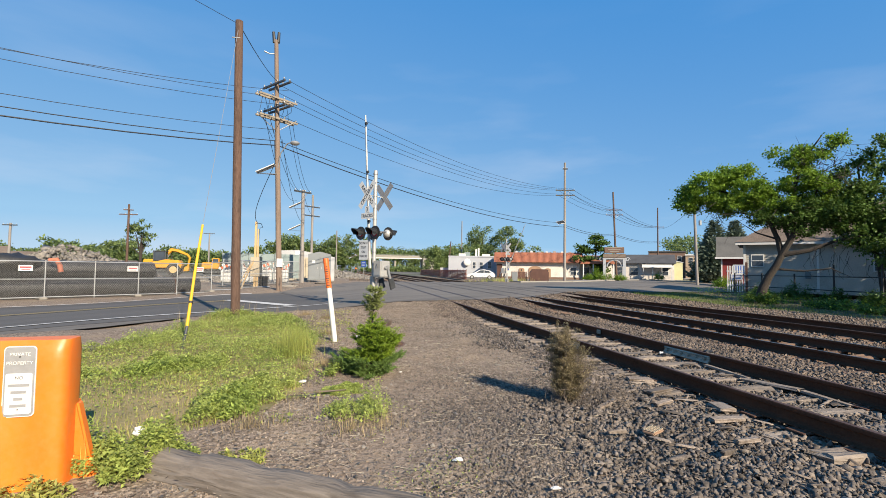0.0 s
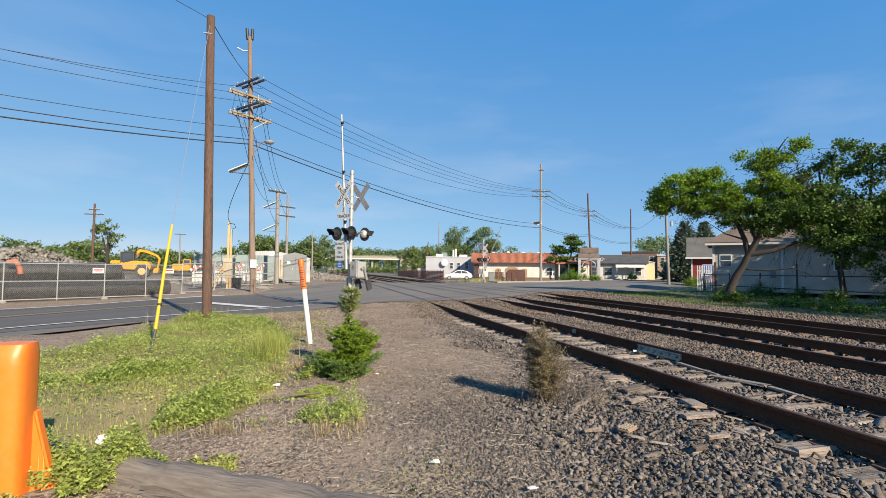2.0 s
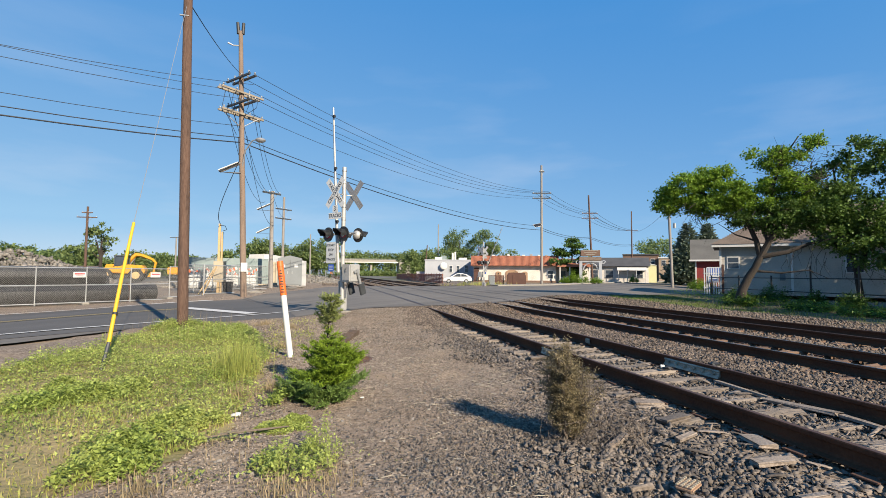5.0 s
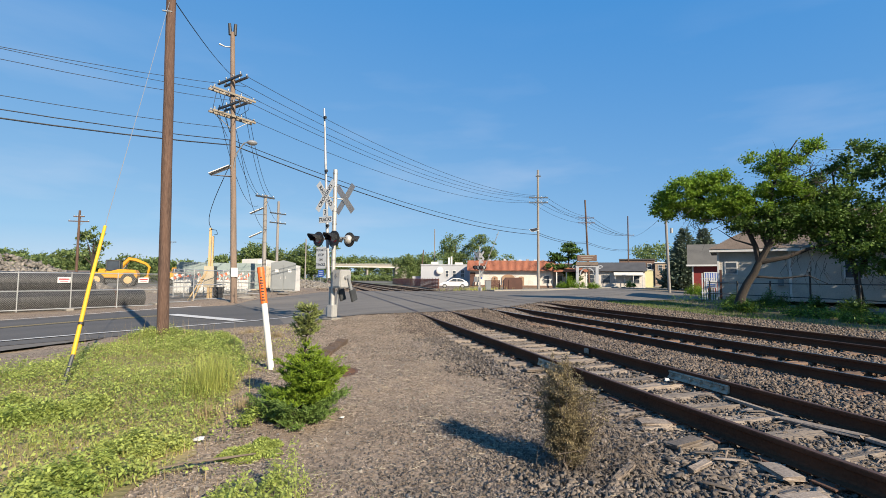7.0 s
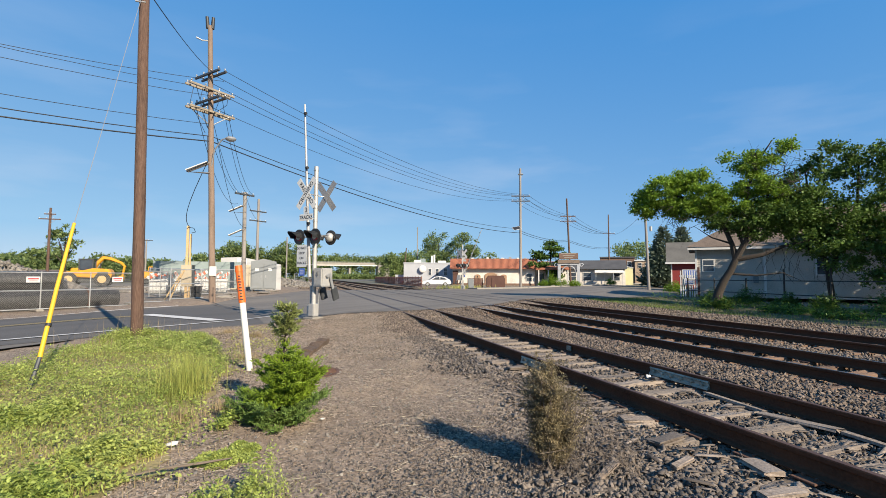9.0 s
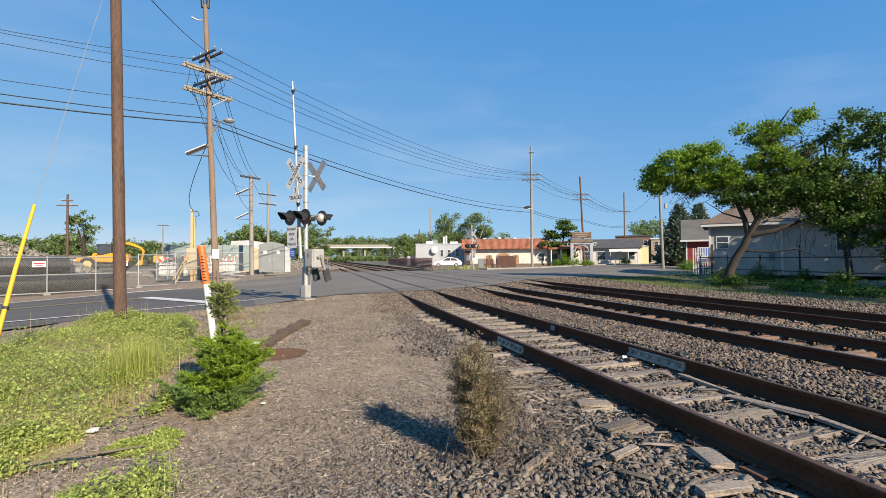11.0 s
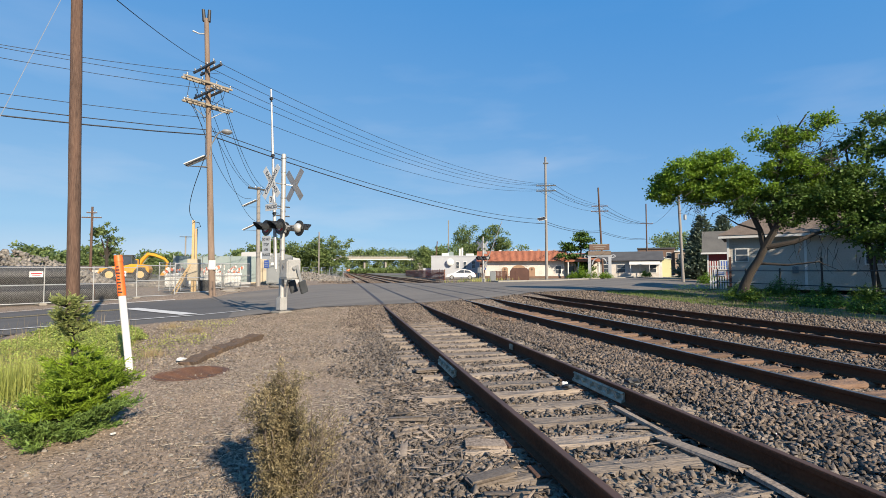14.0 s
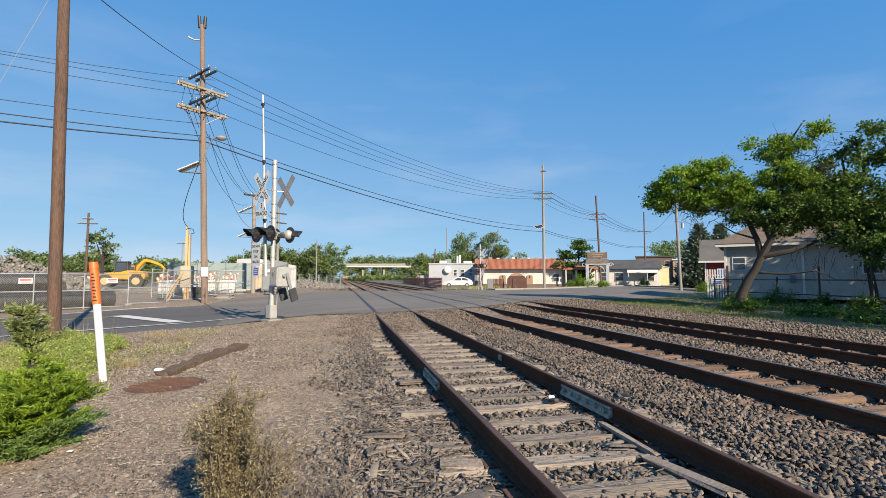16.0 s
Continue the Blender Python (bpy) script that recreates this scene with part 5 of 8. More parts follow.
rag("white_wrapper", (-6.05, 2.45, -0.03), (0.05, 0.04, 0.035), M["white_plastic"], "crumpled white wrapper lying on the log")
rag("white_bag", (-4.1, 8.75, -0.17), (0.08, 0.05, 0.035), M["white_plastic"], "crumpled white bag at the end of the timber")
rag("white_wrapper", (-4.98, 4.75, -0.2), (0.05, 0.03, 0.02), M["white_plastic"], "crumpled white wrapper in the weeds")
rag("white_scrap", (-3.52, 1.87, -0.19), (0.04, 0.025, 0.015), M["white_plastic"], "small white scrap on the gravel")
rag("white_scrap", (-2.95, 1.3, -0.2), (0.035, 0.02, 0.012), M["white_plastic"], "small white scrap on the gravel")
rag("pale_scrap", (-3.6, 5.2, -0.21), (0.025, 0.015, 0.01), M["white_plastic"], "small pale scrap on the dirt")
rag("black_bag", (1.15, 5.55, -0.13), (0.07, 0.05, 0.04), M["black"], "small black scrap between the rails")
rag("white_scrap", (1.2, 5.7, -0.13), (0.04, 0.03, 0.03), M["white_plastic"], "small white scrap between the rails")
rag("black_bag", (2.0, 5.5, -0.1), (0.09, 0.07, 0.06), M["black"], "black crumpled scrap beside the rail")


def tan_block():
    t = thing("pitted_block", (-1.58, 2.12, -0.155), "tan pitted block of crumbling waffle-like board", "debris", 28)
    part("slab", bx(NB(), (0, 0, 0.0), (0.19, 0.12, 0.03), bev=0.01), M["arch_tan"], t)
    for i in range(6):
        for j in range(4):
            part("nub", bx(NB(), (-0.078 + 0.031 * i, -0.046 + 0.031 * j, 0.018), (0.018, 0.018, 0.012), bev=0.003), M["plywood"], t)


tan_block()


def board(loc, size, rz, material, label):
    bm = bx(NB(), (0, 0, 0), size, bev=0.006)
    for v in bm.verts:
        v.co += Vector((rng.normal(0, size[0] * 0.02), rng.normal(0, size[1] * 0.06), rng.normal(0, 0.003)))
    o = tagged(part("broken_plank", bm, material, smooth=False), label, "plank")
    o.matrix_world = pose(*loc, rng.normal(0, 3), rng.normal(0, 3), rz)


for x, y, l, w, a in ((-1.5, 3.05, 0.36, 0.06, 30), (-0.8, 3.0, 0.3, 0.06, 20), (-0.55, 2.35, 0.34, 0.1, -8), (-0.85, 1.8, 0.2, 0.06, -14), (-1.25, 1.6, 0.16, 0.04, 20), (-1.9, 2.2, 0.2, 0.035, 5),
                       (-0.35, 4.1, 0.34, 0.14, -12), (-0.9, 4.9, 0.42, 0.06, -30), (-0.5, 3.5, 0.34, 0.14, 8), (-0.3, 7.1, 0.35, 0.16, 4), (1.31, 4.35, 0.8, 0.07, 93), (1.27, 3.55, 0.75, 0.11, 98), (1.33, 2.85, 0.6, 0.08, 86), (-0.24, 2.75, 0.34, 0.16, 70)):
    board((x, y, -0.172), (l, w, 0.035), a, M["chips"], "grey splintered plank of rotten tie on the ballast")

tagged(part("dead_stick", tube(NB(), [(-5.15, 4.06, -0.2), (-4.9, 4.12, -0.185), (-4.62, 4.17, -0.19), (-4.4, 4.24, -0.2)], [0.008, 0.012, 0.011, 0.006], 7), M["twig"]), "thin grey dead stick lying on the dirt", "stick")


# ---- plants on the lot ----
GRASS = [(-6.2, 2.75), (-5.5, 3.3), (-5.05, 4.3), (-4.95, 5.2), (-5.0, 6.6), (-4.95, 8.2), (-5.3, 9.8), (-6.0, 12.3), (-7.3, 13.8), (-8.1, 13.9), (-8.4, 12.2), (-8.4, 9.2), (-8.8, 7.7), (-9.6, 6.2), (-11, 4.5), (-12, 1.5), (-7.8, 2.4)]


def lot_points(n, area, poly=None, keep=None):
    x, y = rng.uniform(area[0], area[1], n), rng.uniform(area[2], area[3], n)
    k = np.ones(n, bool) if poly is None else inside(x, y, poly)
    if keep is not None:
        k &= rng.random(n) < keep(x, y)
    return x[k], y[k]


def clumpy(x, y):
    return np.clip(0.5 + 0.35 * np.sin(1.9 * x + 1.1 * np.sin(1.3 * y)) + 0.35 * np.sin(2.3 * y + 0.7 * x), 0.08, 1)


def blades(name, x, y, h, w, material, label, lean=0.35):
    n = len(x)
    hh = h * rng.uniform(0.45, 1.3, n)
    S = np.stack([w * rng.uniform(0.6, 1.4, n), hh * rng.uniform(0.3, 1.0, n), hh], -1)
    tagged(scatter(name, BLADE, np.stack([x, y, lie(x, y) - 0.01], -1), S, rng.uniform(0, 6.28, n), rng.normal(0, lean, n), material), label, "grass", kind="stuff")


def leaves_low(name, x, y, z, size, material, label, tilt=0.5, cat="weeds", shape=None):
    n = len(x)
    s = size * rng.uniform(0.5, 1.4, n)
    tagged(scatter(name, shape or SLIM, np.stack([x, y, lie(x, y) + z], -1), s, rng.uniform(0, 6.28, n), rng.normal(0.1, tilt, n), material, roll=rng.normal(0, 0.4, n)), label, cat, kind="stuff")


AREA = (-12, -4.5, 1.4, 14.5)
mound = lambda x, y: 0.16 * np.exp(-((x + 6.6) / 1.6) ** 2 - ((y - 9.0) / 3.2) ** 2)
def ragged(poly, amp, step=0.16):
    """The outline with an uneven, frayed edge."""
    out = []
    for (xa, ya), (xb, yb) in zip(poly, poly[1:] + poly[:1]):
        n = max(1, int(math.hypot(xb - xa, yb - ya) / step))
        for k in range(n):
            x, y = xa + (xb - xa) * k / n, ya + (yb - ya) * k / n
            out.append((x + amp * (math.sin(5.1 * y + 2 * math.sin(3 * x)) * 0.6 + rng.normal(0, 0.4)), y + amp * (math.sin(4.3 * x + 1) * 0.4 + rng.normal(0, 0.3))))
    return out


turf = drape("turf", ragged(GRASS, 0.17), 0.01, 0.25, M["turf"], None, lie)
tagged(turf, "dry yellow green turf under the weeds", "turf", kind="structure")
x, y = lot_points(120000, AREA, GRASS, lambda x, y: 0.3 + 0.7 * clumpy(x, y))
blades("grass", x, y, 0.075, 0.009, M["grass"], "short yellow green grass over the verge", 0.55)
x, y = lot_points(26000, AREA, GRASS, lambda x, y: 1 - 0.7 * sm(y, 4.5, 7))
blades("dry_grass", x, y, 0.11, 0.007, M["straw"], "dry straw coloured grass among the green", 0.95)
x, y = lot_points(300000, AREA, GRASS, lambda x, y: (0.35 + 0.65 * clumpy(x + 3, y)) * (0.1 + 0.9 * sm(y, 3.4, 6.2)))
leaves_low("ground_weeds", x, y, rng.uniform(0.02, 0.26, len(x)) * (0.3 + 0.7 * clumpy(x + 3, y)) * (0.55 + 0.45 * np.sin(7.3 * x + 2 * np.sin(4 * y)) * np.sin(6.7 * y + 1.5 * np.sin(5 * x))) + mound(x, y), 0.034, M["weed"], "low leafy weeds covering the verge", shape=SLIM + LEAF[:1])
x, y = lot_points(16000, (-6.1, -4.6, 5.6, 8.4), None, lambda x, y: np.exp(-((x + 5.32) / 0.2) ** 2 - ((y - 6.8) / 0.38) ** 2))
blades("tall_grass", x, y, 0.5, 0.005, M["grass"], "tall seeding grass clump beside the marker post", 0.36)
x, y = lot_points(9000, (-5.6, -4.3, 3.0, 10.5), None, lambda x, y: np.exp(-((x + 5.05) / 0.3) ** 2) * (np.sin(4.1 * y + 2 * x) * np.sin(2.3 * y) > -0.1))
leaves_low("ground_weeds", x, y, rng.uniform(0.0, 0.09, len(x)), 0.036, M["weed"], "stray leafy weeds at the edge of the verge", shape=SLIM + LEAF[:1])
x, y = lot_points(2600, (-5.8, -4.2, 2.8, 10.5), None, lambda x, y: np.exp(-((x + 5.0) / 0.4) ** 2))
blades("dry_grass", x, y, 0.13, 0.005, M["straw"], "dry grass at the edge of the verge", 0.9)
x, y = lot_points(500, (-10, -5.0, 9.5, 14.5), GRASS)
blades("tall_grass", x, y, 0.5, 0.006, M["straw"], "thin dry grass stalks near the road", 0.2)


def weed_clump(cx, cy_, r, h, n, size, material, label):
    """A mound of several leafy heads of uneven height."""
    n = int(n * 2.1)
    k = 9 + int(r * 14)
    ha, hd = rng.uniform(0, 6.28, k), r * 0.85 * np.sqrt(rng.random(k))
    hx, hy, hz, hr = cx + hd * np.cos(ha), cy_ + hd * np.sin(ha), h * rng.uniform(0.45, 1.15, k) * (1 - 0.5 * (hd / r) ** 2), r * rng.uniform(0.22, 0.42, k)
    i = rng.integers(0, k, n)
    a, d = rng.uniform(0, 6.28, n), rng.random(n) ** 0.6
    z = hz[i] * (1 - 0.75 * d ** 2) * rng.uniform(0.55, 1.05, n)
    leaves_low("weed_clump", hx[i] + hr[i] * d * np.cos(a), hy[i] + hr[i] * d * np.sin(a), z, size * 0.7, material, label, 0.5, "weed clump", LEAF + SLIM)
    m = n // 90
    a, d = rng.uniform(0, 6.28, m), r * 0.7 * np.sqrt(rng.random(m))
    blades("weed_stalks", cx + d * np.cos(a), cy_ + d * np.sin(a), h * 0.6, 0.006, material, label.replace("clump", "stalks"), 0.3)


weed_clump(-5.65, 3.75, 0.5, 0.26, 4200, 0.05, M["weed"], "bushy green weed clump on the lot")
weed_clump(-5.4, 4.6, 0.4, 0.2, 2400, 0.045, M["weed"], "bushy green weed clump on the lot")
weed_clump(-4.25, 3.2, 0.36, 0.24, 1100, 0.045, M["weed"], "thin green weed clump on the dirt")
weed_clump(-4.05, 3.45, 0.2, 0.42, 520, 0.035, M["weed"], "taller feathery weed clump on the dirt")
weed_clump(-4.45, 4.45, 0.3, 0.09, 5200, 0.032, M["weed"], "bright green moss-like clump on the dirt")
weed_clump(-6.0, 2.12, 0.42, 0.42, 4400, 0.048, M["weed"], "leafy green weed clump beside the barrier")
weed_clump(-6.55, 1.75, 0.35, 0.16, 600, 0.06, M["grass"], "low weed clump at the foot of the barrier")
weed_clump(-5.2, 2.25, 0.2, 0.05, 420, 0.04, M["grass"], "tiny green clump on the dirt")
weed_clump(-6.9, 6.0, 0.7, 0.28, 4200, 0.055, M["weed"], "bushy green weed clump on the verge")
weed_clump(-8.2, 5.2, 0.6, 0.25, 2600, 0.055, M["weed"], "bushy green weed clump on the verge")
weed_clump(-6.6, 11.3, 1.0, 0.32, 5200, 0.055, M["weed"], "bushy pale green weed clump near the pole")
weed_clump(-7.6, 12.9, 0.8, 0.3, 3600, 0.055, M["weed"], "bushy pale green weed clump near the pole")
weed_clump(-4.6, 5.4, 0.25, 0.2, 500, 0.055, M["weed"], "leafy weed clump beside the evergreen shrub")
for cx, cy_, n in ((-4.35, 2.75, 110), (-4.05, 2.9, 90), (-4.7, 5.9, 380), (-5.1, 5.6, 260), (-4.9, 12.2, 300), (-5.6, 12.9, 300), (-4.8, 9.4, 260), (-5.3, 3.0, 160)):
    n = int(n * 1.4)
    a, d = rng.uniform(0, 6.28, n), 0.26 * rng.random(n)
    blades("dry_tuft", cx + d * np.cos(a), cy_ + d * np.sin(a), 0.15, 0.006, M["straw"], "tuft of dry straw coloured grass", 1.0)
x, y = lot_points(1700, (-5.4, -1.2, 1.0, 9.5), None, lambda x, y: 0.25 + 0.75 * (np.sin(3 * x) * np.sin(2.4 * y) > 0.2))
S = np.stack([rng.uniform(0.05, 0.16, len(x)), np.full(len(x), 0.005), np.full(len(x), 0.004)], -1)
tagged(scatter("straw_litter", SHARD, np.stack([x, y, lie(x, y) + 0.012], -1), S, rng.uniform(0, 6.28, len(x)), 0.0, M["plywood"]), "dry stalks lying over the dirt", "straw", kind="stuff")

x, y = lot_points(5200, (-4.7, -2.7, 1.3, 3.9), None, lambda x, y: np.clip(np.sin(2.9 * x + 1.3 * np.sin(2 * y)) * np.sin(3.1 * y + x), 0, 1) * np.exp(-((x + 3.8) / 0.8) ** 2))
leaves_low("sprouts", x, y, rng.uniform(0.01, 0.04, len(x)), 0.022, M["weed"], "tiny green sprouts scattered over the gravel", 0.6, "sprouts")
x, y = lot_points(2200, (-5.4, -4.2, 9.0, 13.5), None, lambda x, y: 0.2 + 0.8 * (np.sin(3 * x) * np.sin(2.2 * y) > 0.1))
leaves_low("sprouts", x, y, rng.uniform(0.01, 0.12, len(x)), 0.045, M["grass"], "thin yellow green weeds between the verge and the gravel", 0.7, "sprouts")


def evergreen(loc, height, radius, material, label, n=260, seed=1, cat="shrub", full=0.0):
    """Tiers of drooping sprays on a stem."""
    r = np.random.default_rng(seed)
    t = thing("evergreen_shrub" if height < 3 else "spruce", loc, label, cat)
    k = height
    part("stem", tube(NB(), [(0, 0, -0.05), (0.01 * k, 0, 0.4 * k), (0, 0.01 * k, 0.97 * k)], [0.02 * k, 0.013 * k, 0.004 * k], 7), M["bark"], t)
    P, S, yw, tl = [], [], [], []
    for i in range(n):
        f = r.random() ** 1.25
        z = height * (0.04 + 0.94 * f)
        reach = radius * ((1 - f ** 2.2) ** 1.2 if full else (1 - f) ** 0.75) * r.uniform(0.7, 1.1) * (0.8 + 0.2 * math.sin(i * 1.7)) + 0.03 * height
        a = r.uniform(0, 6.28)
        m = max(5, int(26 * reach / radius))
        for j in range(m):
            d = reach * (0.25 + 0.75 * (j + r.random()) / m)
            aa = a + r.normal(0, 0.17)
            P.append((d * math.cos(aa), d * math.sin(aa), z + (0.22 + full) * d * (d / radius) + r.normal(0, 0.025 * height) - 0.06 * d))
            S.append(height * r.uniform(0.05, 0.095) * (0.6 + 0.4 * (1 - f)))
            yw.append(aa - 1.571 + r.normal(0, 0.5))
            tl.append(r.normal(0.35, 0.3))
    S = np.array(S)
    scatter("foliage", [([(0, 0, 0), (0.24, 0.35, 0.02), (0.09, 1, 0), (-0.09, 1, 0), (-0.24, 0.35, 0.02)], [(0, 1, 2), (0, 2, 3), (0, 3, 4)]),
                        ([(0, 0, 0), (0.22, 0.3, 0.05), (0.0, 0.9, 0), (-0.22, 0.5, -0.05)], [(0, 1, 2), (0, 2, 3)])], P, S, np.array(yw), np.array(tl), material, t, roll=r.normal(0, 0.8, len(P)))
    return t


NEEDLE = [([(-0.1, 0, 0), (0.1, 0, 0), (0.16, 0.5, 0.03), (0, 1, 0)], [(0, 1, 2), (0, 2, 3)]),
          ([(0, 0, -0.1), (0, 0, 0.1), (0.03, 0.5, 0.16), (0, 1, 0.03)], [(0, 1, 2), (0, 2, 3)])]


def juniper():
    """Shelves of feathery sprays on upswept boughs, with dark gaps between them and a thin sparse leader."""
    r = np.random.default_rng(3)
    t = thing("evergreen_shrub", (-4.08, 5.35, -0.26), "bushy bright green juniper growing in the dirt", "shrub")
    part("stem", tube(NB(), [(0, 0, -0.05), (0.03, 0.02, 0.5), (0.06, 0.0, 0.95), (0.085, -0.2, 1.33)], [0.03, 0.018, 0.007, 0.003], 7), M["bark"], t)
    bm = NB()
    groups = ([], [], [])
    # height, reach, boughs, drift of the shelf's middle
    tiers = [(0.02, 0.4, 20, -0.03, 0.0), (0.08, 0.47, 24, -0.02, -0.02), (0.15, 0.47, 24, 0.0, -0.02), (0.22, 0.42, 20, 0.02, 0.0), (0.3, 0.32, 14, 0.06, 0.02), (0.39, 0.37, 18, 0.12, 0.03), (0.46, 0.37, 18, 0.14, 0.04),
             (0.54, 0.31, 15, 0.17, 0.05), (0.62, 0.22, 11, 0.15, 0.06), (0.69, 0.13, 7, 0.11, 0.06), (0.8, 0.06, 4, 0.07, 0.04), (0.89, 0.05, 3, 0.06, 0.03),
             (0.96, 0.13, 8, 0.06, 0.0), (1.04, 0.16, 9, 0.065, -0.05), (1.13, 0.13, 8, 0.07, -0.1), (1.21, 0.1, 7, 0.075, -0.15), (1.28, 0.06, 5, 0.08, -0.18)]
    for z0, reach, count, cx, cy_ in tiers:
        top = z0 > 0.84
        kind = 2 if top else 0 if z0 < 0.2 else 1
        lump, deep = r.uniform(0, 6.28), r.uniform(0.1, 0.3)
        for k in range(count):
            a = 6.283 * k / count + r.normal(0, 0.2)
            z1 = z0 + r.normal(0, 0.022)
            L = reach * r.uniform(0.76, 1.15) * (0.86 + deep * math.sin(3 * a + lump) + 0.1 * math.sin(7 * a + 2 * lump))
            rise = r.uniform(0.05, 0.55) if not top else r.uniform(0.4, 0.9)
            at = lambda f: Vector((cx + L * f * math.cos(a + 0.15 * f), cy_ + L * f * math.sin(a + 0.15 * f), z1 + L * rise * f ** 1.6 - 0.05 * L * math.sin(3 * f)))
            tube(bm, [at(0), at(0.5), at(0.95)], [0.008, 0.005, 0.002], 4)
            m = int(6 + 66 * L)
            for j in range(m):
                f = 0.3 + 0.7 * (j + r.random()) / m
                side = r.normal(0, 0.65)
                l2 = (0.07 + 0.15 * L * (1.15 - f)) * r.uniform(0.6, 1.3)
                c = at(f)
                d = Vector((math.cos(a + side), math.sin(a + side), r.normal(0.35, 0.25)))
                for i in range(9 if not top else 6):
                    q = c + d * l2 * (i + r.random()) / 9 + Vector(r.normal(0, 0.005, 3))
                    groups[kind].append((*q, r.uniform(0.026, 0.052), a + side - 1.571 + r.normal(0, 0.55), r.normal(0.55, 0.45)))
    part("branch_work", bm, M["bark"], t)
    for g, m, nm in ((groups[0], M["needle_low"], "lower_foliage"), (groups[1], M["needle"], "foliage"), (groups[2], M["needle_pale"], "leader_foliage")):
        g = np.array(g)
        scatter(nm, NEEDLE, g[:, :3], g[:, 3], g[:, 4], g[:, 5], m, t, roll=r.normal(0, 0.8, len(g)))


juniper()


def dry_bush():
    r = np.random.default_rng(11)
    t = thing("dry_bush", (-1.85, 3.3, -0.24), "scrawny grey brown bush beside the track", "bush")
    P, yw, tl, S, T = [], [], [], [], []
    for i in range(72):
        a = r.uniform(0, 6.28)
        bare = math.cos(a) > 0.45
        lean = r.uniform(0.3, 1.0) if bare else r.uniform(0.03, 0.5)
        L = (r.uniform(0.7, 0.92) if r.random() < 0.5 else r.uniform(0.25, 0.5)) * (1 - 0.3 * lean) * (0.85 if bare else 1)
        q = [Vector((0.05 * math.cos(a), 0.05 * math.sin(a), 0))]
        for k in range(1, 5):
            w = lean * L * 0.72 * (k / 4) ** 0.8
            q.append(Vector((w * math.cos(a + 0.1 * k), w * math.sin(a + 0.1 * k), L * k / 4)) + Vector(r.normal(0, 0.02, 3)))
        part("stem", tube(NB(), q, [0.008, 0.006, 0.005, 0.004, 0.002], 4), M["twig"], t)
        for k in range(14):
            f = r.uniform(0.25, 1)
            j = min(3, int(f * 4))
            c = q[j].lerp(q[j + 1], f * 4 - j)
            e = c + Vector((r.normal(0, 0.055) + 0.03 * math.cos(a), r.normal(0, 0.055) + 0.03 * math.sin(a), r.uniform(0.0, 0.12)))
            T.append((c, e))
            for i2 in range(14 if bare else 76):
                P.append(c.lerp(e, r.uniform(0.2, 1.1)) + Vector(r.normal(0, 0.014, 3)))
                yw.append(r.uniform(0, 6.28)), tl.append(r.normal(0.5, 0.5)), S.append(r.uniform(0.013, 0.028))
    scatter("foliage", SLIM, np.array([tuple(v) for v in P]), np.array(S), np.array(yw), np.array(tl), M["dry"], t, roll=r.normal(0, 0.6, len(P)))
    bm = NB()
    for c, e in T:
        tube(bm, [c, e], [0.003, 0.0015], 3)
    tw = part("twig_work", bm, M["twig"], t)
    tagged(tw, kind="stuff")
    # a low tangle of dry twigs at its foot
    n = 420
    a, d = r.uniform(0, 6.28, n), 0.5 * np.sqrt(r.random(n))
    S = np.stack([r.uniform(0.08, 0.26, n), np.full(n, 0.003), np.full(n, 0.003)], -1)
    scatter("twig_tangle", SPLINTER, np.stack([d * np.cos(a) + 0.25, d * np.sin(a), r.uniform(0.02, 0.4, n) * (1 - d)], -1), S, r.uniform(0, 6.28, n), 0.0, M["twig"], t, roll=r.normal(0, 0.7, n))


dry_bush()


# ---- trees ----
def pol(bearing, d, z=0.0):
    """A place by bearing (degrees clockwise from the tracks' direction) and distance from the edge of the lot."""
    return (-4.4 + d * math.sin(radians(bearing)), -1.8 + d * math.cos(radians(bearing)), z)


def crown_points(lobes, n, clump, r, per=42):
    """Leaf places: clumps set on and in ellipsoid lobes (x, y, z, rx, ry, rz), with gaps between them."""
    P = []
    vol = np.array([(l[3] * l[4] * l[5]) ** 0.67 for l in lobes])
    share = (vol / vol.sum() * n).astype(int)
    for l, m in zip(lobes, share):
        k = max(3, m // per)
        d = r.normal(size=(k, 3))
        d /= np.linalg.norm(d, axis=1)[:, None]
        c = np.array(l[:3]) + d * (r.uniform(0.45, 1.0, k) ** 0.6)[:, None] * np.array(l[3:6])
        q = r.normal(size=(k, per, 3)) * clump * r.uniform(0.6, 1.2, k)[:, None, None] * (1, 1, 0.6)
        P.append((c[:, None] + q).reshape(-1, 3))
    return np.concatenate(P)


def foliage(name, P, size, material, parent=None, seed=1):
    r = np.random.default_rng(seed)
    n = len(P)
    return scatter(name, LEAF, P, size * r.uniform(0.6, 1.35, n), r.uniform(0, 6.28, n), r.normal(0.2, 0.7, n), material, parent, roll=r.normal(0, 0.6, n))


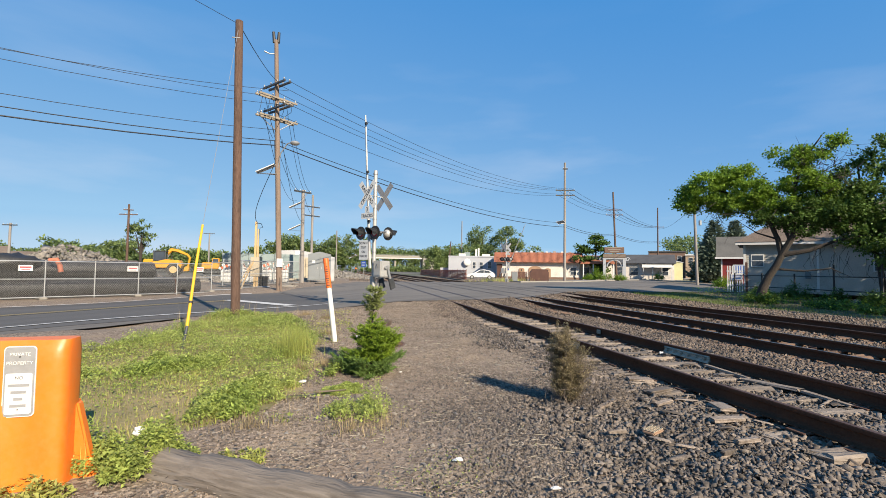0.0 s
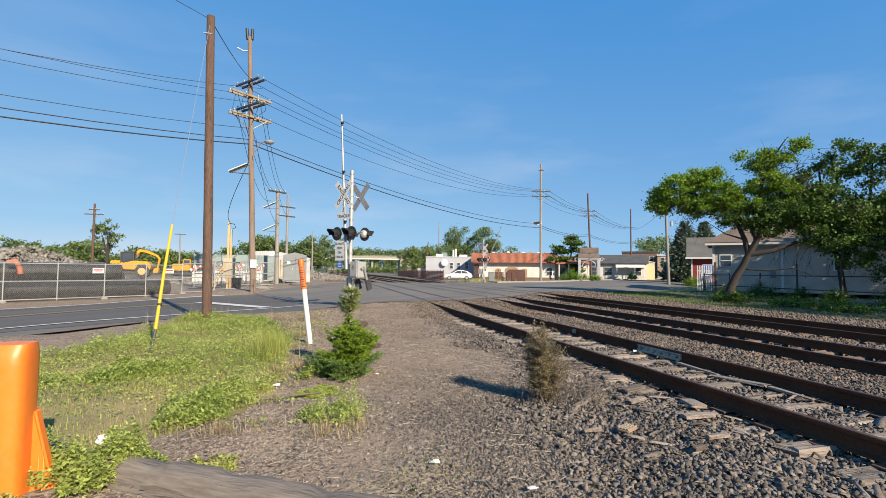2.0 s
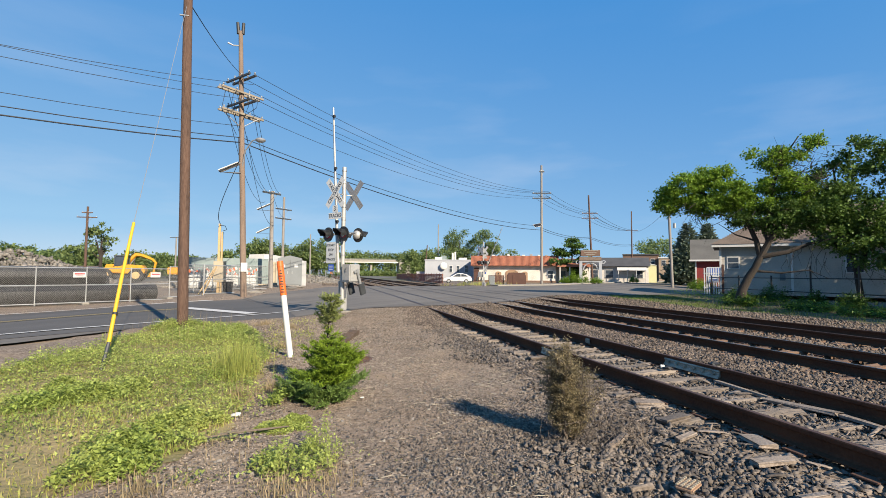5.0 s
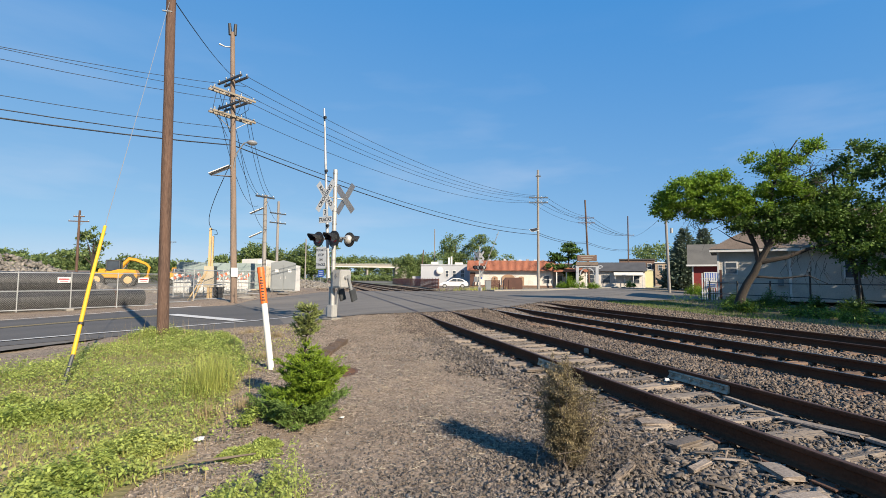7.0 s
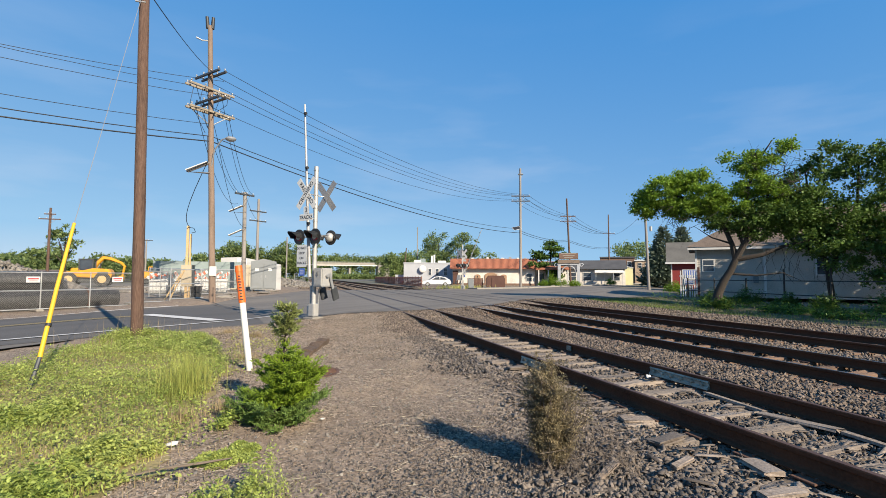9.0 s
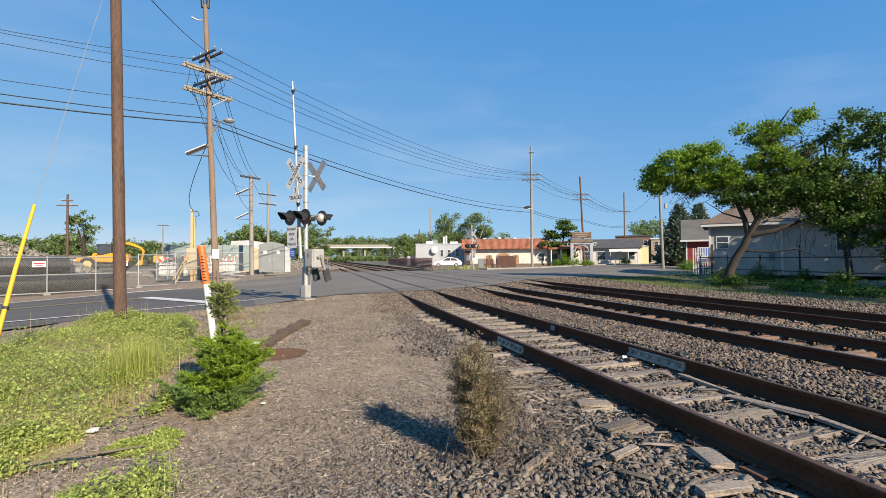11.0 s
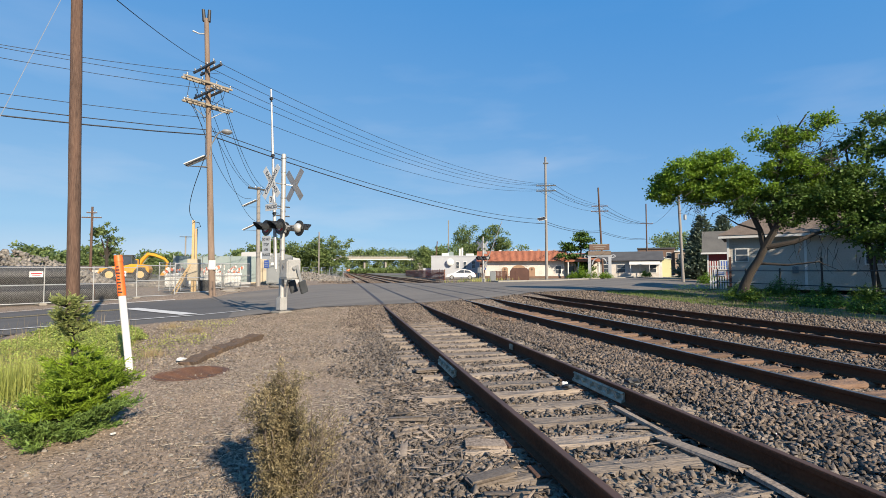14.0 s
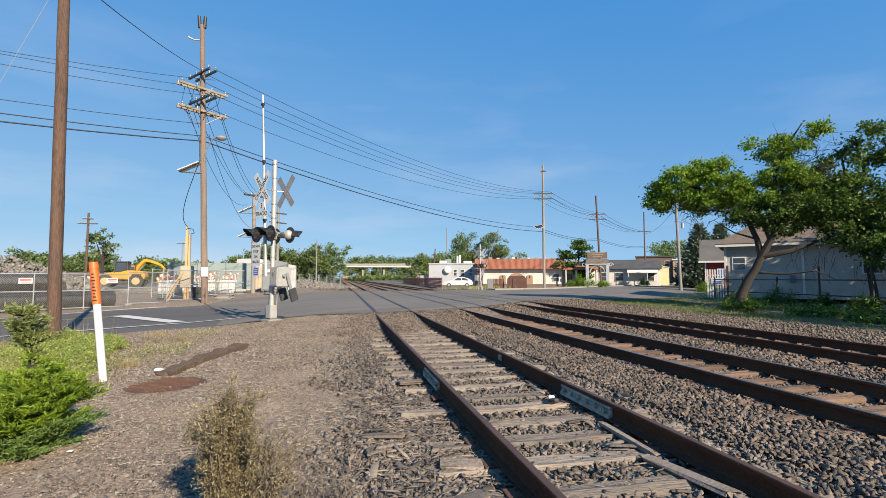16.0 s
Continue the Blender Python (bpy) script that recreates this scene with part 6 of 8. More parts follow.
def tree(loc, h, w, label, material, n=2200, leaf=0.3, seed=1, trunk=0.3, bare=0.35):
    """A broad tree: trunk, limbs and an uneven crown."""
    r = np.random.default_rng(seed)
    t = thing("tree", loc, label, "tree")
    bm = NB()
    tube(bm, [(0, 0, -0.2), (0.1, 0, h * bare), (0.0, 0.1, h * 0.75)], [trunk, trunk * 0.75, trunk * 0.2], 8)
    lobes = []
    for k in range(7):
        a = k * 2.4 + r.uniform(0, 1)
        z = h * r.uniform(bare + 0.12, 0.82)
        d = w * 0.5 * r.uniform(0.35, 0.7)
        lobes.append((d * math.cos(a), d * math.sin(a), z, w * 0.24, w * 0.24, h * 0.14))
        tube(bm, [(0.05, 0, h * bare * 0.95), (d * 0.5 * math.cos(a), d * 0.5 * math.sin(a), z * 0.82), (d * math.cos(a), d * math.sin(a), z)], [trunk * 0.45, trunk * 0.25, trunk * 0.08], 6)
    lobes.append((0, 0, h * 0.86, w * 0.25, w * 0.25, h * 0.12))
    part("trunk", bm, M["bark"], t)
    foliage("crown", crown_points(lobes, n, w * 0.065, r), leaf, material, t, seed)
    return t


def leaning_tree():
    """The wide old tree before the house: local u runs along its spread, v up from the fork."""
    r = np.random.default_rng(21)
    F = Vector((20.02, 19.85, 2.44))
    R, A = Vector((0.71, -0.70, 0)), Vector((0.70, 0.71, 0))
    at = lambda u, v, d=0.0: F + R * u + A * d + Vector((0, 0, v))
    t = thing("tree", (0, 0, 0), "wide leaning tree with bright green leaves over the fence", "tree")
    bm = NB()
    tube(bm, [at(-1.4, -2.6), at(-1.25, -1.9), at(-0.95, -1.2), at(-0.6, -0.6), at(-0.35, 0)], [0.3, 0.24, 0.21, 0.19, 0.18], 12)
    for pts, rad in (([(-0.35, 0), (-0.5, 0.9), (-0.9, 1.9), (-1.6, 2.9), (-3.0, 3.8), (-4.6, 4.2)], 0.16),
                     ([(-0.35, 0), (0.25, 1.2), (0.1, 2.6), (0.4, 4.2), (0.9, 5.6), (1.6, 6.7)], 0.18),
                     ([(-0.35, 0), (0.9, 0.25), (1.9, 0.7), (3.0, 1.0), (4.3, 1.1)], 0.15),
                     ([(0.1, 0.6), (-0.2, 1.6), (-1.3, 2.3), (-2.6, 2.6), (-3.8, 2.9)], 0.1),
                     ([(0.2, 1.3), (0.9, 2.2), (1.2, 3.4), (1.7, 4.4)], 0.1),
                     ([(0.1, 2.6), (-0.7, 3.7), (-1.2, 4.6)], 0.08),
                     ([(-0.6, -0.8), (0.6, -0.9), (1.8, -0.75), (2.6, -1.2)], 0.07),
                     ([(-0.5, 0.9), (-1.5, 1.3), (-2.4, 2.0)], 0.06)):
        k = len(pts) - 1
        tube(bm, [at(u, v, r.normal(0, 0.35) * i / k) for i, (u, v) in enumerate(pts)], [rad * (1 - 0.85 * i / k) for i in range(k + 1)], 8)
    for k in range(190):
        u, v = (r.uniform(-4.2, 1.0), r.uniform(1.8, 3.6)) if k < 80 else (r.uniform(0.2, 2.7), r.uniform(3.4, 5.9))
        a = at(u, v, r.normal(0, 0.8))
        tube(bm, [a, a + Vector(r.normal(0, 0.35, 3)), a + Vector(r.normal(0, 0.6, 3))], [0.018, 0.012, 0.005], 4)
    part("trunk", bm, M["bark"], t)
    L = lambda u, v, ru, rv, d=0.0: (*at(u, v, d), ru * 0.85, ru * 0.85, rv)
    lobes = [L(-4.1, 4.1, 1.4, 0.95), L(-5.0, 3.1, 0.9, 0.4), L(-3.0, 4.6, 1.0, 0.7), L(-5.2, 3.8, 0.6, 0.5), L(-2.8, 3.0, 1.4, 0.6), L(-1.7, 3.6, 1.4, 1.0), L(-0.6, 3.2, 1.4, 0.9), L(-2.2, 4.9, 0.6, 0.4),
             L(0.4, 5.2, 0.8, 0.5), L(1.2, 5.6, 0.7, 0.45), L(2.1, 6.2, 0.6, 0.35), L(0.4, 5.8, 0.5, 0.3), L(-0.7, 5.9, 0.35, 0.2), L(0.6, 4.2, 1.1, 0.7), L(1.3, 3.6, 1.0, 0.7), L(-3.6, 3.2, 1.0, 0.4)]
    foliage("crown", crown_points(lobes, 46000, 0.19, r, 110), 0.135, M["leaf"], t, 5)
    # Lower lobes get darker leaves: shade under the crown put into the colour.
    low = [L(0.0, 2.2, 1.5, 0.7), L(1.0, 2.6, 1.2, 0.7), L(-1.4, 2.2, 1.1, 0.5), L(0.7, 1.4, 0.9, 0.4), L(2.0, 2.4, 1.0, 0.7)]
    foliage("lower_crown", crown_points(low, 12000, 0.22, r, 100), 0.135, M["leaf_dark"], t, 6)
    s = thing("tree", (0, 0, 0), "dense tree against the house, leaves coloured dark for its shade", "tree")
    bm = NB()
    for u0, pts in ((4.2, [(4.2, -2.6), (4.0, -0.8), (3.7, 1.2), (3.3, 3.4), (3.2, 5.2)]), (4.2, [(4.0, -0.8), (4.9, 1.0), (5.4, 3.2), (5.6, 5.2)]), (0, [(3.9, 0.2), (2.8, 0.9), (2.0, 1.6)])):
        k = len(pts) - 1
        tube(bm, [at(u, v, 1.2 + r.normal(0, 0.15)) for u, v in pts], [0.17 * (1 - 0.8 * i / k) for i in range(k + 1)], 8)
    for _ in range(46):
        a = at(r.uniform(1.0, 6.5), r.uniform(-0.6, 1.0), r.normal(0.6, 0.7))
        tube(bm, [a, a + Vector((r.normal(0, 0.15), r.normal(0, 0.15), -0.5)), a + Vector((r.normal(0, 0.3), r.normal(0, 0.3), -1.1))], [0.015, 0.01, 0.004], 4)
    part("trunk", bm, M["bark"], s)
    # The shade over this tree is put into its dark leaf colour.
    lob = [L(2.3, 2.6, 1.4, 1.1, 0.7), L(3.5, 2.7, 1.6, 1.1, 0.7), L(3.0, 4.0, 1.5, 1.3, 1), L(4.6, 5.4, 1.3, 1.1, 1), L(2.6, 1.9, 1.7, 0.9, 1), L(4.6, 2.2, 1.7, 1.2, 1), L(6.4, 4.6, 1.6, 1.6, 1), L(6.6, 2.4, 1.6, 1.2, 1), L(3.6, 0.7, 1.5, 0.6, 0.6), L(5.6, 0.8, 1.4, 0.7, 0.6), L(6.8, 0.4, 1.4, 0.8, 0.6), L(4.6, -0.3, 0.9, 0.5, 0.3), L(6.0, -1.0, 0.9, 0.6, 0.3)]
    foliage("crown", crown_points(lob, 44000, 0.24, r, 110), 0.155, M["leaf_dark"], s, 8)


leaning_tree()
for k, (b, d, h, w) in enumerate(((16.6, 128, 14.2, 9.5), (19.8, 125, 13.6, 8.5))):
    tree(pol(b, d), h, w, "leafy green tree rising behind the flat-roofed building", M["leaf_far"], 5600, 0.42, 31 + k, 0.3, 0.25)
# Trees out of view, added to cast dappled shade over the house lot.
for k, (tx, ty, th) in enumerate(((30.5, 6.0, 9.0), (22.9, 6.2, 8.0))):
    tree((tx, ty, -0.1), th, 9.5, "unseen broad tree added to shade the house lot", M["leaf_dark"], 4200, 0.36, 91 + k, 0.3, 0.2)
# Mostly beyond the view's edge; placed and thickened to shade the house wall.
tree((33.5, 14.0, -0.1), 10.0, 10.5, "broad dark green tree mostly out of view, shading the house wall", M["leaf_dark"], 22000, 0.28, 39, 0.3, 0.2)
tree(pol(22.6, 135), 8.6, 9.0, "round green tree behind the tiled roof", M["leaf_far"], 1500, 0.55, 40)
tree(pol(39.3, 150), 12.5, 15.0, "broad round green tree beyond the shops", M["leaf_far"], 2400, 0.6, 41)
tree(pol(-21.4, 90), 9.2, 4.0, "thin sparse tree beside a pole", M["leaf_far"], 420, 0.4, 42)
evergreen(pol(42.1, 84), 9.6, 3.6, M["needle_blue"], "tall blue green spruce behind the parking lot", 800, 51, "spruce")
evergreen(pol(43.9, 88), 9.9, 3.4, M["needle_blue"], "tall blue green spruce behind the red shed", 800, 52, "spruce")


def layered_pine():
    r = np.random.default_rng(61)
    t = thing("pine", pol(29.8, 84), "spreading pine with flat layered boughs", "pine")
    bm = NB()
    tube(bm, [(0, 0, -0.1), (0.2, 0, 3), (0.3, 0, 7.4)], [0.22, 0.17, 0.05], 8)
    lobes = []
    for k, (x, z, w) in enumerate(((-2.4, 3.6, 1.7), (2.0, 3.9, 1.5), (-1.2, 4.9, 1.8), (1.5, 5.3, 1.6), (0.0, 6.3, 1.7), (0.6, 7.3, 1.1), (-2.2, 5.5, 1.0), (0.4, 2.4, 1.6), (1.4, 1.6, 1.2))):
        y = r.normal(0, 0.6)
        tube(bm, [(0.2, 0, z - 0.7), (x, y, z)], [0.06, 0.02], 5)
        lobes.append((x, y, z, w, w, 0.3))
    part("trunk", bm, M["bark"], t)
    foliage("crown", crown_points(lobes, 9000, 0.26, r), 0.32, M["leaf_dark"], t, 9)


layered_pine()


def woods(name, rows, label, seed, leaf=0.8, material=None):
    """Far trees joined into one belt: (bearing, distance, height, width)."""
    r = np.random.default_rng(seed)
    P = []
    for b, d, h, w in rows:
        x, y, _ = pol(b, d)
        lob = [(x, y, h * 0.35, w * 0.55, w * 0.5, h * 0.35), (x, y, h * 0.55, w * 0.42, w * 0.4, h * 0.3)] + [(x + r.normal(0, w * 0.28), y + r.normal(0, w * 0.2), h * r.uniform(0.55, 0.9), w * 0.26, w * 0.26, h * 0.13) for _ in range(5)]
        P.append(crown_points(lob, 3000, w * 0.07, r, 30))
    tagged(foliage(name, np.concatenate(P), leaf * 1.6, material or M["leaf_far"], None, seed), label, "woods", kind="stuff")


r0 = np.random.default_rng(77)
woods("woods", [(b, 165 + r0.normal(0, 8), 6.6 + 1.7 * math.sin(b * 1.9) + r0.normal(0, 0.8), 9.5) for b in np.arange(-34, -8, 1.9)], "belt of leafy trees behind the construction yard", 71, 0.45)
woods("woods", [(b, 300 + r0.normal(0, 8), 9 + r0.normal(0, 1.0), 16) for b in np.arange(-44, -4, 2.6)], "far belt of trees along the horizon", 72, 0.8)
woods("woods", [(b, 140 + r0.normal(0, 6), 9.6 + 1.6 * math.sin(b * 3) + r0.normal(0, 0.6), 7.5) for b in np.arange(-7.6, 0.6, 1.15)], "leafy green trees beside the tracks before the bridge", 73, 0.36)
woods("woods", [(b, 345 + r0.normal(0, 6), 17.5 + 2.2 * math.sin(b * 1.7) + r0.normal(0, 0.8), 18) for b in np.arange(2.2, 19, 1.7)], "belt of trees behind the bridge", 74, 0.8)
woods("woods", [(b, 175 + r0.normal(0, 6), 9.2 + r0.normal(0, 0.9), 9) for b in np.arange(10.6, 15.8, 1.2)], "green trees beside the bridge abutment", 75, 0.42)
woods("woods", [(b, 262 + r0.normal(0, 4), 1.6 + r0.normal(0, 0.4), 7) for b in np.arange(2.6, 8.4, 0.8)], "low green brush under the bridge", 76, 0.8)
woods("woods", [(b, 260 + r0.normal(0, 8), 9 + r0.normal(0, 0.9), 16) for b in np.arange(20, 62, 2.8)], "far belt of trees behind the town", 78, 0.75)


# ---- bridge and embankment ----
def bridge():
    b = thing("road_bridge", (0, 0, 0), "long pale concrete road bridge over the tracks", "bridge")
    a, c = Vector(pol(-3.5, 285)), Vector(pol(9.0, 285))
    d = c - a
    m = lambda z, y=0.0: Matrix.Translation((a + c) / 2 + Vector((0, y, z))) @ Matrix.Rotation(math.atan2(d.y, d.x), 4, 'Z')
    for nm, z, s, mt in (("deck", 8.45, (d.length, 9, 0.45), "concrete"), ("girder", 7.95, (d.length, 0.5, 0.55), "stucco"), ("parapet", 9.15, (d.length + 4, 0.3, 0.9), "concrete"), ("rail", 10.0, (d.length + 4, 0.1, 0.1), "galv")):
        bm = NB()
        bmesh.ops.create_cube(bm, size=1, matrix=m(z, -4.3 if nm != "deck" else 0) @ Matrix.Diagonal((*s, 1)))
        part(nm, bm, M[mt], b)
    for k in range(34):
        q = a + d * (k / 33)
        part("rail_post", bx(NB(), (q.x, q.y - 4.3, 9.75), (0.12, 0.12, 0.6)), M["galv"], b)
    for bb in (3.3, 5.8):
        x, y, _ = pol(bb, 285)
        part("pier", bx(NB(), (x, y, 3.3), (1.0, 7, 6.8), bev=0.05), M["concrete"], b)
    x, y, _ = pol(9.4, 285)
    part("abutment", bx(NB(), (x + 3, y, 4.2), (9, 9, 8.2), bev=0.1), M["concrete"], b)
    bm = prism(NB(), [(x + 6, -0.5), (x + 40, -0.5), (x + 40, 5.0), (x + 22, 7.6), (x + 6, 7.9)], y - 6, y + 6)
    part("wing_slope", bm, M["beige"], b)


bridge()


# ---- buildings ----
def openings(parent, rows, depth=0.08, sill=True, frame_mat="trim"):
    """Windows set in the wall that faces local -y: (x, z, width, height)."""
    for x, z, w, h in rows:
        f = part("window", bx(NB(), (x, -0.03, z), (w + 0.16, 0.1, h + 0.16), bev=0.01), M[frame_mat], parent)
        part("pane", bx(NB(), (x, -0.083, z), (w, 0.012, h)), M["glass"], f)
        part("sash_bar", bx(NB(), (x, -0.095, z), (w, 0.02, 0.05)), M[frame_mat], f)


def tiled_restaurant():
    x, y, _ = pol(18.3, 83)
    b = thing("restaurant", (x, y, 0), "low cream stucco building with a red tiled roof", "building", -23.5)
    L = 14.2
    part("wall", bx(NB(), (L / 2, 4, 1.3), (L, 8, 3.2), bev=0.03), M["stucco"], b)
    bm = prism(NB(), [(-0.9, 2.85), (0.25, 4.6), (7.5, 4.6), (8.9, 2.85)], -0.4, L + 0.4, 'x')
    part("roof", bm, M["roof_red"], b)
    for k in range(76):
        u = -0.3 + (L + 0.6) * k / 75
        bm = tube(NB(), [(u, -0.9, 2.88), (u, 0.24, 4.6)], [0.06, 0.06], 6)
        part("roof_tile", bm, M["roof_red"], b)
    for k in range(9):
        part("vent", bx(NB(), (2 + 1.35 * k, 3.5, 4.75), (0.5, 0.5, 0.3 + 0.25 * (k % 3 == 0)), bev=0.05), M["white_plastic"] if k % 2 else M["galv"], b)
    for u, w in ((4.4, 1.0), (6.7, 2.2), (8.9, 1.0)):
        bm = NB()
        n = 12
        ol = [(u - w / 2, 0.3), (u + w / 2, 0.3)] + [(u + w / 2 * math.cos(math.pi * k / n), 1.6 + w / 2 * 0.55 * math.sin(math.pi * k / n)) for k in range(n + 1)]
        a = part("arch_panel", prism(bm, ol, -0.12, 0.02), M["arch_tan"], b, "tan boarded arch")
        part("lantern", bx(NB(), (u, -0.17, 1.5), (0.15, 0.1, 0.3), bev=0.02), M["black"], a)
    part("plinth", bx(NB(), (L / 2, -0.06, 0.1), (L, 0.1, 0.5)), M["brick"], b)
    # entrance porch at the far end
    p = part("porch_roof", prism(NB(), [(-1.6, 2.7), (-1.6, 2.95), (5.0, 4.3), (5.0, 2.7)], L, L + 5.5, 'x'), M["roof_red"], b)
    part("porch_wall", bx(NB(), (L + 2.7, 3.0, 1.3), (5.4, 3.5, 2.8), bev=0.02), M["stucco"], b)
    for k in range(4):
        part("porch_post", bx(NB(), (L + 0.5 + 1.6 * k, -1.4, 1.3), (0.18, 0.18, 2.7), bev=0.02), M["trim"], b)
    openings(b, [(13.2, 1.4, 0.9, 1.2)])
    for u in (L + 1.2, L + 3.6):
        f = part("window", bx(NB(), (u, 1.2, 1.5), (1.2, 0.1, 1.2)), M["trim"], b)
        part("pane", bx(NB(), (u, 1.14, 1.5), (1.0, 0.02, 1.0)), M["glass"], f)
    part("doorway", bx(NB(), (0.55, -0.05, 1.3), (0.9, 0.12, 2.4)), M["brown_box"], b)


tiled_restaurant()


def flat_building():
    x, y, _ = pol(12.4, 92)
    b = thing("flat_roofed_building", (x, y, 0), "pale grey flat-roofed block building with small windows", "building", -17)
    L = 9.6
    part("wall", bx(NB(), (L / 2, 5, 1.9), (L, 10, 4.2), bev=0.03), M["block_blue"], b)
    part("parapet", bx(NB(), (L / 2, 0.05, 4.05), (L + 0.1, 0.3, 0.25), bev=0.02), M["block_blue"], b)
    openings(b, [(5.1, 2.35, 0.55, 1.15), (6.5, 2.35, 0.55, 1.15), (8.1, 2.4, 0.6, 1.3)])
    for k, (u, h, w) in enumerate(((3.6, 0.9, 1.1), (5.4, 1.5, 0.35), (5.9, 1.7, 0.35), (2.6, 0.6, 1.4), (7.4, 0.5, 1.6))):
        part("roof_unit", bx(NB(), (u, 2.5, 4.1 + h / 2), (w, w, h), bev=0.04), M["white_plastic"] if k != 0 else M["screen"], b)
    d = part("satellite_dish", ball(NB(), (3.7, -0.6, 2.9), 0.7, 1, 0.25, 1, 16), M["white_plastic"], b)
    part("dish_arm", tube(NB(), [(3.7, -0.5, 2.8), (3.7, 0, 2.3)], [0.05, 0.05], 6), M["galv"], d)
    part("annex", bx(NB(), (-0.9, 3, 0.9), (1.8, 3, 1.8), bev=0.03), M["block_blue"], b)


flat_building()


def shops():
    x, y, _ = pol(31.6, 97)
    s = thing("shop", (x, y, 0), "low white shop with a dark grey roof and awning", "building", -34)
    part("wall", bx(NB(), (5.6, 4, 1.6), (11.2, 8, 3.4), bev=0.03), M["stucco"], s)
    part("roof", prism(NB(), [(-0.7, 3.1), (3.0, 4.9), (8.7, 3.1)], -0.3, 11.5, 'x'), M["dark_roof"], s)
    openings(s, [(1.4, 1.6, 1.4, 1.5), (4.2, 1.6, 1.4, 1.5), (9.6, 1.6, 1.1, 1.4)])
    part("awning", prism(NB(), [(-1.6, 2.3), (-1.6, 2.45), (0, 3.1), (0, 2.3)], 5.6, 10.8, 'x'), M["white_plastic"], s)
    for u in (5.8, 7.4, 9.0, 10.6):
        part("awning_post", cy(NB(), (u, -1.5, 0), (u, -1.5, 2.3), 0.05), M["trim"], s)
    x, y, _ = pol(36.5, 104)
    g = thing("yellow_building", (x, y, 0), "pale yellow stucco building with a stepped gable", "building", -38)
    part("wall", prism(NB(), [(0, -0.2), (4.6, -0.2), (4.6, 3.4), (3.6, 3.6), (2.6, 4.1), (1.0, 4.2), (0, 3.8)], 0, 12), M["yellow_wall"], g)
    part("coping", prism(NB(), [(-0.1, 3.8), (1.0, 4.2), (2.6, 4.1), (3.6, 3.6), (4.7, 3.4), (4.7, 3.5), (3.6, 3.75), (2.6, 4.28), (1.0, 4.38), (-0.1, 3.95)], -0.1, 0.3), M["trim"], g)
    part("wall_sign", cy(NB(), (2.2, -0.08, 2.9), (2.2, 0.02, 2.9), 0.45, n=5), M["galv"], g)
    x, y, _ = pol(35.6, 132)
    k = thing("brick_building", (x, y, 0), "dark brown brick building with a flat roof", "building", -36)
    part("wall", bx(NB(), (4.3, 4, 3.4), (8.6, 8, 7.0), bev=0.04), M["brick"], k)
    part("cornice", bx(NB(), (4.3, -0.05, 6.8), (8.8, 0.4, 0.35)), M["dark_roof"], k)
    openings(k, [(1.5 + 1.9 * i, 5.0, 0.9, 1.3) for i in range(4)])
    x, y, _ = pol(39.3, 130)
    k = thing("beige_building", (x, y, 0), "beige brick building behind the shops", "building", -38)
    part("wall", bx(NB(), (4.6, 4, 2.9), (9.2, 8, 6.0), bev=0.04), M["beige"], k)
    part("cornice", bx(NB(), (4.6, -0.05, 5.9), (9.4, 0.4, 0.3)), M["trim"], k)
    openings(k, [(1.2 + 1.7 * i, 4.6, 0.8, 1.2) for i in range(5)])
    x, y, _ = pol(40.0, 110)
    k = thing("white_shed", (x, y, 0), "long white metal shed behind the yellow building", "building", -40)
    part("wall", bx(NB(), (3.0, 2, 1.4), (6.0, 4, 2.9), bev=0.03), M["block_blue"], k)
    part("roof", prism(NB(), [(-0.3, 2.8), (2, 3.6), (4.3, 2.8)], -0.2, 6.2, 'x'), M["shingle"], k)
    # sign arch of the parking lot
    x, y, _ = pol(30.9, 80)
    a = thing("sign_arch", (x, y, 0), "white ornamental arch carrying a brick coloured signboard", "sign", -31)
    for u in (0.0, 3.0):
        part("column", bx(NB(), (u, 0, 1.75), (0.5, 0.5, 3.5), bev=0.04), M["block_blue"], a)
        bm = NB()
        for i in range(14):
            t0 = i * 0.5
            cy(bm, (u + (0.5 if u else -0.5) + 0.35 * math.cos(t0) * (1 - i / 20), 0, 3.4 + 0.35 * math.sin(t0) * (1 - i / 20)), (u + (0.5 if u else -0.5) + 0.35 * math.cos(t0 + 0.5) * (1 - (i + 1) / 20), 0, 3.4 + 0.35 * math.sin(t0 + 0.5) * (1 - (i + 1) / 20)), 0.07, n=6)
        part("scroll", bm, M["block_blue"], a)
    part("lintel", bx(NB(), (1.5, 0, 3.55), (3.6, 0.5, 0.3), bev=0.03), M["block_blue"], a)
    part("mansard", prism(NB(), [(-0.35, 3.7), (0.35, 3.7), (0.2, 4.3), (-0.2, 4.3)], -0.2, 3.2, 'x'), M["shingle"], a)
    f = part("signboard", bx(NB(), (1.5, -0.02, 4.9), (3.0, 0.25, 1.0), bev=0.03), M["brick"], a)
    for i in range(3):
        part("writing", bx(NB(), (1.5, -0.16, 5.3 - 0.32 * i), (2.4 - 0.5 * i, 0.03, 0.1)), M["concrete"], f)
    bm = NB()
    for i in range(10):
        t0, t1 = math.pi * i / 10, math.pi * (i + 1) / 10
        cy(bm, (1.5 + 1.1 * math.cos(t0), 0, 2.2 + 1.1 * math.sin(t0)), (1.5 + 1.1 * math.cos(t1), 0, 2.2 + 1.1 * math.sin(t1)), 0.1, n=6)
    part("arch_ring", bm, M["block_blue"], a)


shops()


